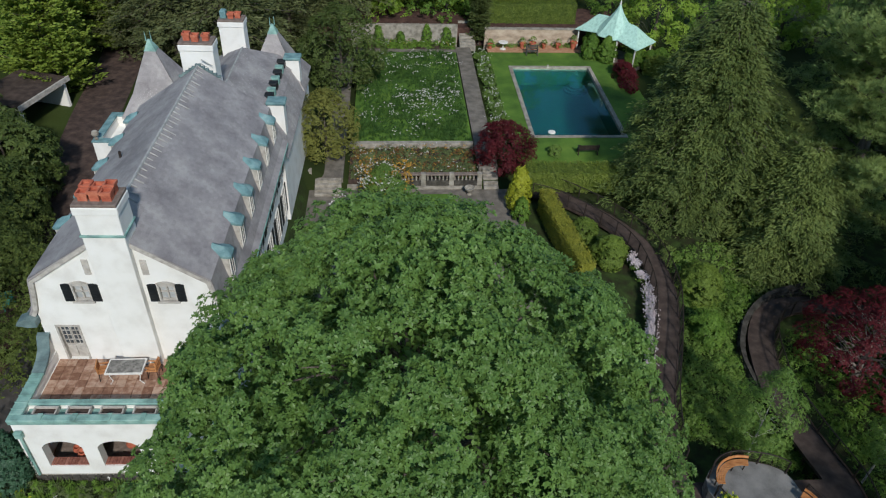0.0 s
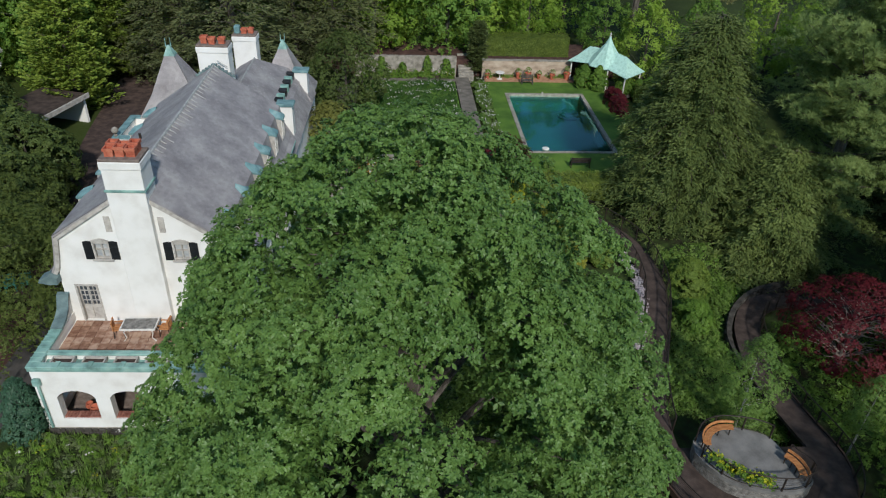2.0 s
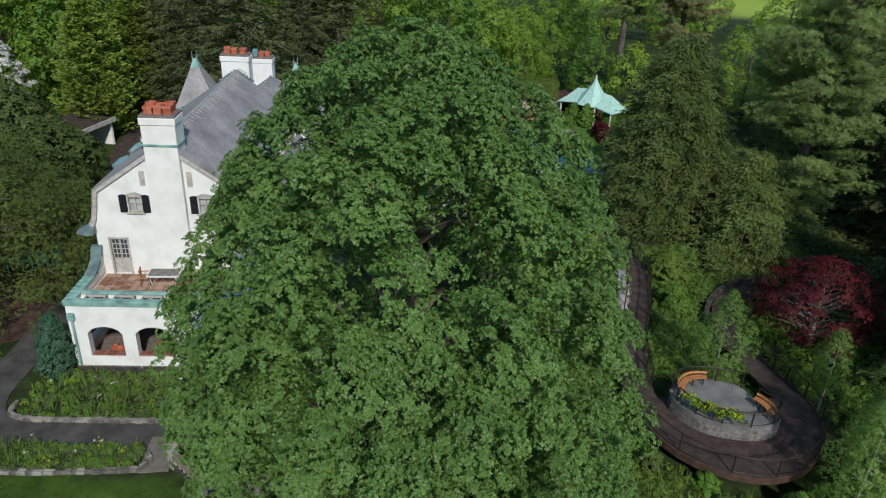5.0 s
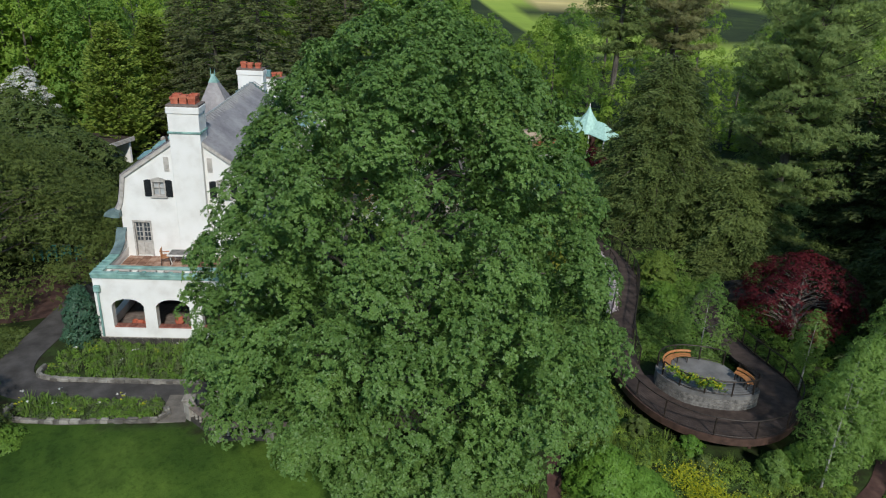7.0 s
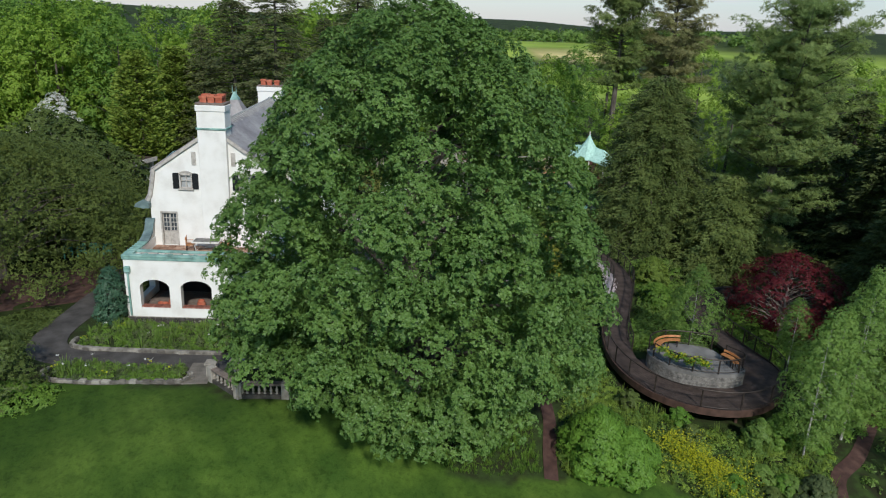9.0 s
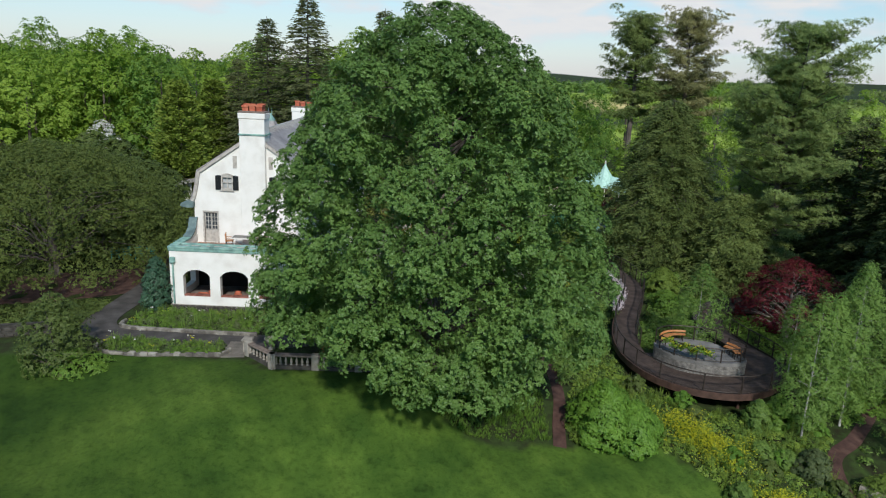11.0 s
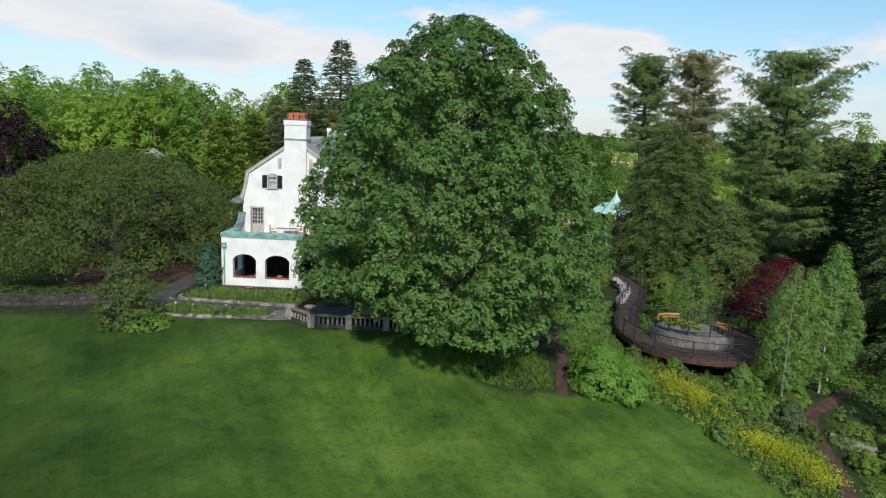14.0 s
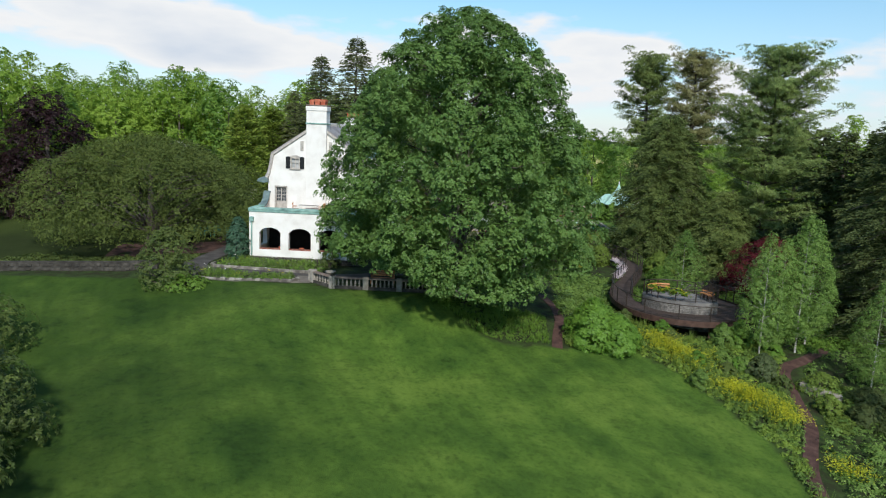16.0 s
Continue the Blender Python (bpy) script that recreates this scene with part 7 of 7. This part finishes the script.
bush("green_shrub", "leafy green shrub at the golden shrub's foot", (8.9, 39.9, -1.9), 0.6, 0.6, 1.9, 30, 0.15, LEAF_SHRUB, 157, per=20)
bush("golden_shrub", "yellow-green fern-like shrub beside the ramp", (19.2, 32.6, -2.4), 1.4, 1.5, 2.2, 80, 0.16, LEAF_CEDAR, 58, per=22)
bush("golden_shrub", "low yellow-flowered shrub beside the ramp", (18.4, 29.0, -2.3), 1.0, 1.4, 1.3, 50, 0.14, LEAF_SHRUB, 158, per=22)
bush("golden_shrub", "yellow-green shrub between hedge and ramp", (14.1, 35.6, -2.1), 1.15, 1.3, 1.9, 60, 0.16, LEAF_CEDAR, 59, per=22)
bush("golden_shrub", "smaller yellow-green shrub at the hedge", (12.9, 38.0, -2.1), 1.0, 1.1, 1.6, 50, 0.15, LEAF_CEDAR, 159, per=22)
bush("mixed_shrub", "green shrub with orange flowering tops at the balustrade", (-0.6, 42.4, -1.9), 1.7, 1.2, 2.9, 70, 0.15, LEAF_MID, 60, per=24)
blooms("shrub_flowers", "orange flower heads on the shrub at the balustrade", np.array([(-0.5 + 1.7 * math.cos(k * 2.4), 42.8 + 1.0 * math.sin(k * 2.4), 0.15 + 0.7 * math.sin(k * 1.7)) for k in range(40)]), 0.1, FLOWER_ORANGE, 8, 260, 0.22)
blooms("shrub_flowers", "white flower heads on the shrub at the balustrade", np.array([(-0.9 + 1.2 * math.cos(k * 2.4), 42.2 + 0.9 * math.sin(k * 2.4), 0.3 + 0.6 * math.sin(k * 1.9)) for k in range(40)]), 0.09, FLOWER_WHITE, 5, 261, 0.22)
bush("pool_shrub", "small pale shrub in the pool lawn corner", (12.6, 47.4, -1.1), 0.6, 0.6, 0.9, 24, 0.1, LEAF_MID, 61)
broad_tree("garden_tree", "round olive-green tree at the meadow's edge", (-4.9, 47.2, -1.2), [(0.9, 1.5), (2, 2.1), (3.4, 2.2), (4.6, 1.5), (5.4, 0.4)], 150, 0.5, 7, 0.12, 5, LEAF_OLIVE, BARK, 0.12, 40, seed=62, inner=0.0, rough=3.0, puff=(5, 0.3))
broad_tree("garden_tree", "broad dark green tree beyond the house", (-4.4, 60.0, -1.2), [(0.6, 2.4), (2.4, 3.3), (4.2, 3.4), (5.8, 2.4), (7.0, 0.6)], 170, 0.7, 6, 0.17, 5, LEAF_DARK, BARK, 0.18, 40, seed=63, inner=0.0, rough=3.0, puff=(5, 0.4))

# hedges
hedge("hedge", "clipped yellow-green hedge south of the pool", [(9.8, 44.05), (17.6, 43.85)], 0.85, -1.7, -0.1, LEAF_HEDGE, seed=71, density=95)
hedge("hedge", "narrow clipped hedge with a golden top", [(10.8, 41.2), (11.2, 37.5), (11.9, 33)], 0.5, -2.0, -0.2, LEAF_GOLDHEDGE, seed=72, density=95)
hedge("hedge", "tall clipped hedge above the pool wall", [(9.2, 72.2), (19.0, 72.2)], 0.9, 0.3, 2.4, LEAF_HEDGE, seed=73, density=90)
hedge("hedge", "low hedge behind the pavilion", [(24.5, 63.8), (29, 61.5)], 0.5, -1.6, 0.2, LEAF_HEDGE, seed=74, density=90)
for k, (x, y) in enumerate(((19.6, 66.0), (21.0, 65.2), (23.4, 64.2), (24.9, 64.0), (20.3, 68.2), (26.4, 65.2))):
    bush("climbing_vine", "leafy green vine on the pavilion posts", (x, y, -1.1), 0.95, 0.7, (2.4, 2.6, 2.2, 1.6, 2.4, 1.4)[k], 60, 0.16, LEAF_SHRUB, 80 + k, "vines round the pavilion")

# ---- beds ----
porch_bed = [(-16.8, 18.2), (-16.8, 15.7), (-15.8, 15.3), (-9.2, 15.3), (-9.0, 18.7), (-15.0, 18.7)]
lower_bed = [(-16.8, 13.4), (-16.4, 12.5), (-10.5, 12.35), (-10.5, 13.6), (-13, 13.6), (-16, 13.8)]
for k, bed in enumerate((porch_bed, lower_bed)):
    _, base, h = clumps("bed_plants", "mixed green perennials in the porch bed", bed, 190 - 70 * k, 0.36, 0.2, 24, 0.08, LEAF_SHRUB, 90 + k)
    clumps("bed_plants", "grey-green lavender and catmint in the porch bed", bed, 170 - 60 * k, 0.32, 0.22, 24, 0.07, LEAF_GREY, 190 + k)
    clumps("bed_blades", "iris leaves in the porch bed", bed, 160 - 60 * k, 0.55, 0.25, 12, 0.035, LEAF_MID, 94 + k, blade=True)
    blooms("bed_flowers", "white iris flowers in the bed", base[::19] + np.array([0, 0, 0.62]), 0.06, FLOWER_WHITE, 3, 96 + k, 0.05)
    blooms("bed_flowers", "yellow flowers in the bed", base[5::37] + np.array([0, 0, 0.4]), 0.055, FLOWER_YELLOW, 7, 98 + k, 0.12)
slope = [p[:2] for p in LAWN_EDGE if p[0] > 7.3 and p[1] > -12] + [(17.6, -12), (17.05, -4), (18.1, 0.2), (19.45, 3.4), (20.0, 6.6), (20.8, 10), (22, 11.6), (22.6, 14.2), (21.0, 14.2), (19.6, 12.9), (17.4, 12.5), (15.2, 12.8), (13.2, 14.2), (12.2, 16.4), (12.0, 18.6), (10.0, 18), (7.9, 12)]
_, base, h = clumps("slope_plants", "mixed green perennials on the slope", slope, 800, 0.36, 0.28, 16, 0.11, LEAF_SLOPE, 101)
clumps("slope_plants", "dark green ground cover on the slope", slope, 800, 0.42, 0.3, 16, 0.1, LEAF_MID, 102)
clumps("slope_grasses", "tall fine grasses and iris leaves on the slope", slope, 420, 0.8, 0.35, 12, 0.03, LEAF_CEDAR, 114, blade=True)
for k in range(16):
    x, y = scatter(np.random.default_rng(200 + k), slope, 1)[0]
    bush("slope_shrub", "small rounded green shrub on the slope", (x, y, land_at(x, y) - 0.05), 0.55 + 0.04 * (k % 5), 0.6, 0.7 + 0.12 * (k % 4), 22, 0.12, (LEAF_DARK, LEAF_MID, LEAF_HYDRANGEA)[k % 3], 210 + k, "small shrubs on the slope", per=22)
for k, (x0, y0, n, wide) in enumerate(((13.5, 11.0, 22, 0.5), (14.2, 9.9, 34, 0.6), (14.9, 8.9, 34, 0.6), (16.4, 5.6, 26, 0.5), (17.2, 5.0, 34, 0.55), (18.0, 4.1, 34, 0.5), (18.5, 3.0, 26, 0.45), (19.3, -1.9, 16, 0.5))):
    g = np.random.default_rng(230 + k)
    q = np.stack([x0 + g.normal(0, wide, n), y0 + g.normal(0, wide * 0.8, n)], -1)
    hull = [(x0 + 1.3 * wide * math.cos(t), y0 + 1.1 * wide * math.sin(t)) for t in np.linspace(0, 6.28, 9)[:-1]]
    clumps("yellow_plants", "yellow-flowering broom on the slope", hull, 14, 0.5, 0.26, 16, 0.1, LEAF_SHRUB, 240 + k)
    blooms("yellow_flowers", "bright yellow flower heads on the slope", np.stack([q[:, 0], q[:, 1], land(q[:, 0], q[:, 1]) + 0.45 + g.uniform(0, 0.2, n)], -1), 0.048, FLOWER_YELLOW, 36, 250 + k, 0.34)
vine = np.array([(14.45 + 2.4 * f, 17.1 - 1.55 * math.sin(1.57 * f) ** 0.8, -0.5 + 0.15 * math.sin(20 * f)) for f in np.linspace(0.02, 0.9, 26)])
blooms("vine_leaves", "green vine trailing over the platform railing", vine, 0.13, LEAF_SHRUB, 12, 260, 0.14, "vine")
blooms("vine_flowers", "yellow-flowering vine on the platform railing", vine + np.array([0, 0, 0.08]), 0.07, FLOWER_YELLOW, 8, 261, 0.15, "vine")
ring = [(14.6, 22.0), (14.8, 24), (16.6, 27.5), (18.0, 31), (18, 36), (22, 37), (25, 34.5), (22.6, 32.4), (20.8, 30), (19.8, 27), (19.6, 24), (20.8, 20.5), (20.8, 19), (19.6, 20), (18, 21.2), (16.4, 21.5)]
clumps("ramp_plants", "green and yellow-green planting inside the ramp's bend", ring, 620, 0.6, 0.42, 20, 0.12, LEAF_MID, 105)
clumps("ramp_plants", "dark green ferns inside the ramp's bend", ring, 260, 0.7, 0.45, 20, 0.12, LEAF_SHRUB, 155)
east = [(23.2, 13), (24, 17), (23.6, 22), (22.6, 25), (23.2, 29), (26, 31), (34, 30), (36, 16), (30, 16), (25, 14)]
clumps("wood_edge_plants", "bright green undergrowth below the red maple", east, 520, 0.6, 0.5, 16, 0.18, LEAF_SHRUB, 106)
far_e = [(18.3, -2.4), (19.3, 0.4), (20.6, 3.2), (21.2, 6.2), (22.1, 9.4), (24.0, 11.4), (26.8, 14), (34, 16), (38, 4), (34, -8), (19, -8), (18.8, -2)]
clumps("lower_plants", "dense dark green shrubs beyond the lower path", far_e, 620, 0.7, 0.5, 16, 0.16, LEAF_MID, 107)
_, fb, fh = clumps("lower_plants", "yellow-green shrubs by the low wall", [(20.4, 2.6), (23.6, 8.6), (24.6, 8.2), (21.8, 2.4)], 90, 0.6, 0.35, 20, 0.11, LEAF_CEDAR, 108)
north_e = [(17.4, 36), (17.6, 42), (23, 46), (23, 58), (30, 62), (44, 50), (44, 33), (28, 34.5), (22, 34.5), (19, 33)]
clumps("wood_floor_plants", "dark undergrowth on the wood floor", north_e, 450, 0.7, 0.6, 13, 0.22, LEAF_DARK, 109)
under = [(7.9, 14), (8.2, 22), (9, 30), (11, 31), (14.4, 29), (13, 25), (12.2, 20), (10.5, 18)]
clumps("under_tree_plants", "leafy ground cover between tree and ramp", under, 320, 0.5, 0.4, 18, 0.16, LEAF_MID, 110)
grass = [(-1.4, 9.6), (2.4, 7.9), (6.4, 8.6), (6.6, 13), (2, 13), (-1, 12)]
clumps("rough_grass", "long rough grass under the tree", grass, 1400, 0.38, 0.2, 9, 0.025, LEAF_SHRUB, 111, blade=True, category="grass")
blossom = [(15.4, 35.4), (15.5, 33), (15.3, 31), (14.8, 29), (14.1, 27.2), (13.6, 25.6), (13.85, 25.5), (14.45, 27.1), (15.1, 28.8), (15.65, 31), (15.85, 33), (15.7, 35.4)]
_, bb, bh = clumps("blossom_plants", "low spiraea along the ramp", blossom, 170, 0.45, 0.2, 10, 0.1, LEAF_SHRUB, 112, lift=-2.0)
blooms("blossom_flowers", "pale pink-white blossom spilling along the ramp", bb + np.array([0, 0, 0.5]), 0.06, FLOWER_PINK, 40, 113, 0.13)
# meadow, borders
meadow = [(-2.9, 49.6), (6.2, 49.6), (6.2, 67), (-2.9, 67)]
_, mb, mh = clumps("meadow_plants", "tall green meadow plants in the square bed", meadow, 620, 0.38, 0.3, 10, 0.12, LEAF_MEADOW, 121, lift=-1.1)
clumps("meadow_grass", "long dark meadow grass in the square bed", meadow, 2600, 0.45, 0.25, 9, 0.03, LEAF_MEADOW, 151, lift=-1.1, blade=True, category="grass")
g = np.random.default_rng(152)
middle = np.exp(-((mb[:, 0] - 2.6) / 2.6) ** 2 - ((mb[:, 1] - 57.0) / 3.6) ** 2) + 0.75 * np.exp(-((mb[:, 0] - 2.0) / 3.4) ** 2 - ((mb[:, 1] - 65.0) / 1.7) ** 2)
drift = mb[g.uniform(0, 1, len(mb)) < 0.06 + 0.75 * middle * (0.6 + 0.4 * np.sin(mb[:, 0] * 2.3 + mb[:, 1] * 1.1))]
blooms("meadow_flowers", "white meadow flowers", drift + np.array([0, 0, 0.42]), 0.078, FLOWER_WHITE, 9, 122, 0.24)
border = [(-3, 44.6), (6.1, 44.6), (6.1, 48.7), (-3, 48.7)]
_, rb, rh = clumps("border_plants", "mixed perennials behind the balustrade", border, 420, 0.42, 0.28, 15, 0.12, LEAF_GREY, 123, lift=-1.38)
clumps("border_plants", "rusty-leaved perennials behind the balustrade", border, 200, 0.36, 0.28, 14, 0.11, LEAF_RUSSET, 153, lift=-1.38)
blooms("border_flowers", "orange flowers in the border", rb[::6] + np.array([0, 0, 0.5]), 0.06, FLOWER_ORANGE, 4, 124, 0.18)
blooms("border_flowers", "white flowers in the border", rb[2::9] + np.array([0, 0, 0.5]), 0.06, FLOWER_WHITE, 4, 125, 0.2)
_, sb, _ = clumps("path_border_plants", "perennials between the path and the pool lawn", [(8.2, 49), (9.5, 49), (9.5, 67), (8.2, 67)], 220, 0.5, 0.28, 16, 0.12, LEAF_MID, 126, lift=-1.1)
blooms("path_border_flowers", "pale flowers between the path and the pool lawn", sb[::4] + np.array([0, 0, 0.5]), 0.08, FLOWER_WHITE, 5, 127, 0.2)
_, wb, _ = clumps("wall_border_plants", "green plants along the back wall", [(-3.2, 68.0), (6.4, 68.0), (6.4, 69.4), (-3.2, 69.4)], 150, 0.6, 0.28, 16, 0.14, LEAF_SHRUB, 128, lift=-1.1)
blooms("wall_border_flowers", "pale flowers along the back wall", wb[::6] + np.array([0, 0, 0.5]), 0.07, FLOWER_WHITE, 4, 154, 0.2)
blooms("wall_border_flowers", "orange flowers along the back wall", wb[3::9] + np.array([0, 0, 0.45]), 0.06, FLOWER_ORANGE, 4, 155, 0.2)
for k, (x, h) in enumerate(((-1.2, 1.9), (1.0, 1.2), (3.6, 2.0), (5.6, 1.7))):
    bush("wall_vine", "light green climbing vine against the back wall", (x, 69.25, -1.1), 0.42 + 0.05 * k, 0.24, h, 26, 0.13, LEAF_SHRUB, 290 + k, "vines on the back wall", "vine", per=18, size=0.3)
clumps("terrace_pot_plants", "small plants along the sandstone wall", [(9.8, 68.4), (18.8, 68.4), (18.8, 68.9), (9.8, 68.9)], 60, 0.5, 0.24, 14, 0.12, LEAF_MID, 129, lift=-1.06)
bush("white_lilac", "white-flowering shrub by the court", (-2.6, 38.5, -1.9), 1.4, 1.4, 2.6, 50, 0.14, LEAF_MID, 130)
blooms("white_lilac_flowers", "white flowers on the shrub by the court", np.array([(-2.6 + 1.2 * math.cos(k), 38.5 + 1.2 * math.sin(k), 0.2 + 0.4 * math.sin(3 * k)) for k in range(24)]), 0.1, FLOWER_WHITE, 6, 131, 0.2)
west = [(-34, 15.5), (-21, 15.5), (-19.5, 18), (-22, 20), (-34, 19)]
clumps("west_undergrowth", "dark undergrowth beneath the spreading tree", west, 260, 0.35, 0.4, 16, 0.16, LEAF_DARK, 132)
verge = [(-19.8, 15.2), (-19.6, 19), (-19.8, 20.6), (-22, 20.6), (-23, 17), (-22, 15.2)]
clumps("west_undergrowth", "dark low ground cover beside the asphalt path", verge, 300, 0.35, 0.34, 14, 0.13, LEAF_DARK, 135)
west2 = [(-34, 27), (-23.5, 31), (-23, 40), (-25, 48), (-36, 48)]
clumps("west_undergrowth", "dark undergrowth beside the drive", west2, 300, 0.7, 0.5, 16, 0.2, LEAF_DARK, 133)

# dark trees along the drive
d = broad_tree("drive_tree", "dark green spreading tree beside the drive", (-25.5, 36.0, -0.5), [(0.8, 2.6), (2.2, 3.8), (4.2, 3.9), (6.0, 2.7), (7.2, 0.7)], 95, 0.85, 24, 0.29, 5, LEAF_DARK, BARK, 0.2, 24, seed=134, group="trees along the drive", inner=0.15)
for x, y, r, k in ((-28.5, 42.5, 100, 1.1), (-31, 35, 300, 1.15), (-24.8, 31.0, 40, 0.75), (-33, 48, 150, 1.1), (-24.6, 41.0, 10, 0.85), (-23.6, 37.5, 70, 0.7), (-22.6, 33.6, 190, 0.6)):
    copy_thing(d, pose(x, y, -0.5, 0, 0, r) @ Matrix.Scale(k, 4))

# ---- the woods round about ----
tall = [(1.0, 3.4), (4, 5.4), (8, 6.0), (12, 5.6), (15, 4.2), (16.8, 2.4), (17.6, 0.8)]
kinds = [broad_tree("wood_tree", "tall bright spring-green woodland tree", (-40, 66, -1), tall, 216, 0.85, 16, 0.3, 3, LEAF_BRIGHT, BARK, 0.3, 8, lobes=(54, 1.7), seed=141, group="woodland trees", inner=0.15, flat=0.85, droop=0.1, rough=0.9, broad=0.75),
         broad_tree("wood_tree", "tall fresh green woodland tree", (-47, 62, -1), [(0.8, 4), (4, 6), (7, 6.6), (10, 5.8), (12.6, 3.8), (14, 1.8), (14.6, 0.6)], 216, 0.85, 16, 0.3, 3, LEAF_BRIGHT, BARK, 0.3, 8, lobes=(54, 1.7), seed=142, group="woodland trees", inner=0.15, flat=0.85, droop=0.1, rough=0.9, broad=0.75),
         broad_tree("wood_tree", "mid-green leafy tree of the woodland", (-33, 66, -1), [(0.8, 3), (4, 4.8), (8, 5.4), (11.5, 4.8), (14.4, 3.2), (16, 1.4), (16.6, 0.5)], 216, 0.8, 16, 0.3, 3, LEAF_WOOD, BARK, 0.3, 8, lobes=(54, 1.6), seed=143, group="woodland trees", inner=0.15, flat=0.85, droop=0.1, rough=0.9, broad=0.75)]
dark_kind = conifer("wood_spruce", "dark green spruce of the woodland", (42, 40, -4), 15, 4.6, 0.03, 200, 16, 0.55, 0.15, 0.3, NEEDLE_DARK, 0.7, 144, "woodland conifers", trunk=0.3)
rng = np.random.default_rng(150)
belt = []
for x in np.arange(-64, 23, 6.2):                     # behind the house and the garden
    for k in range(2 + (x < -5)):
        belt.append((x + rng.uniform(-2, 2), 77 + 8.5 * k + rng.uniform(-2, 2) - (9 if x < -34 else 0), k))
for y in np.arange(26, 64, 6.5):                      # west of the drive
    for k in range(2):
        belt.append((-52 - 7 * k + rng.uniform(-2, 2), y + rng.uniform(-2, 2), k))
for y in np.arange(8, 62, 6.5):                       # east wood
    for k in range(2):
        belt.append((43 + 7 * k + rng.uniform(-2, 2), y + rng.uniform(-2, 2), 10))
for x in np.arange(26, 62, 7):                        # beyond the pavilion
    belt.append((x + rng.uniform(-2, 2), 70 + rng.uniform(-2, 4), 20))
for x, y in ((24, 106), (31, 118), (41, 130), (50, 122), (57, 142), (68, 150), (80, 136), (96, 152), (110, 140), (124, 158)):     # hedgerow trees before the fields
    belt.append((x, y, 30))
for k, (x, y, row) in enumerate(belt):
    src = dark_kind if (row == 10 and k % 2 == 0) else kinds[(k * 7) % 3]
    low = 1.0 if row > 2 or x < 10 else 0.8 if x < 15 else 0.6
    sc = low * rng.uniform(0.84, 1.08) * (0.62 if row == 20 else 1.12 if row in (1, 2) else 1)
    copy_thing(src, pose(x, y, land_at(x, y) - 0.2, 0, 0, rng.uniform(0, 360)) @ Matrix.Scale(sc, 4))
# far woods on the hills
far = []
rng = np.random.default_rng(151)
for _ in range(900):
    r, t = rng.uniform(420, 1300), rng.uniform(-0.2, 1.9)
    x, y = r * math.sin(t - 0.6), r * math.cos(t - 0.6)
    if (math.sin(x / 130) + math.cos(y / 170)) > 0.1 and not (x > 60 and r < 850):
        far.append((x, y, land_at(x, y)))
far = np.array(far)
pts = np.repeat(far, 26, 0) + rng.normal(0, 1, (len(far) * 26, 3)) * np.array([6, 6, 3.2]) + np.array([0, 0, 5.0])
v, f = rosettes(rng, pts, np.array([0, 0, 1.0]) + rng.normal(0, 0.6, pts.shape), 4, 4.2, 3.4, 0.2)
tagged(new("far_woods", array_mesh("far_woods", v, f, LEAF_MID)), "distant green woods on the hills", "woods", kind="stuff")
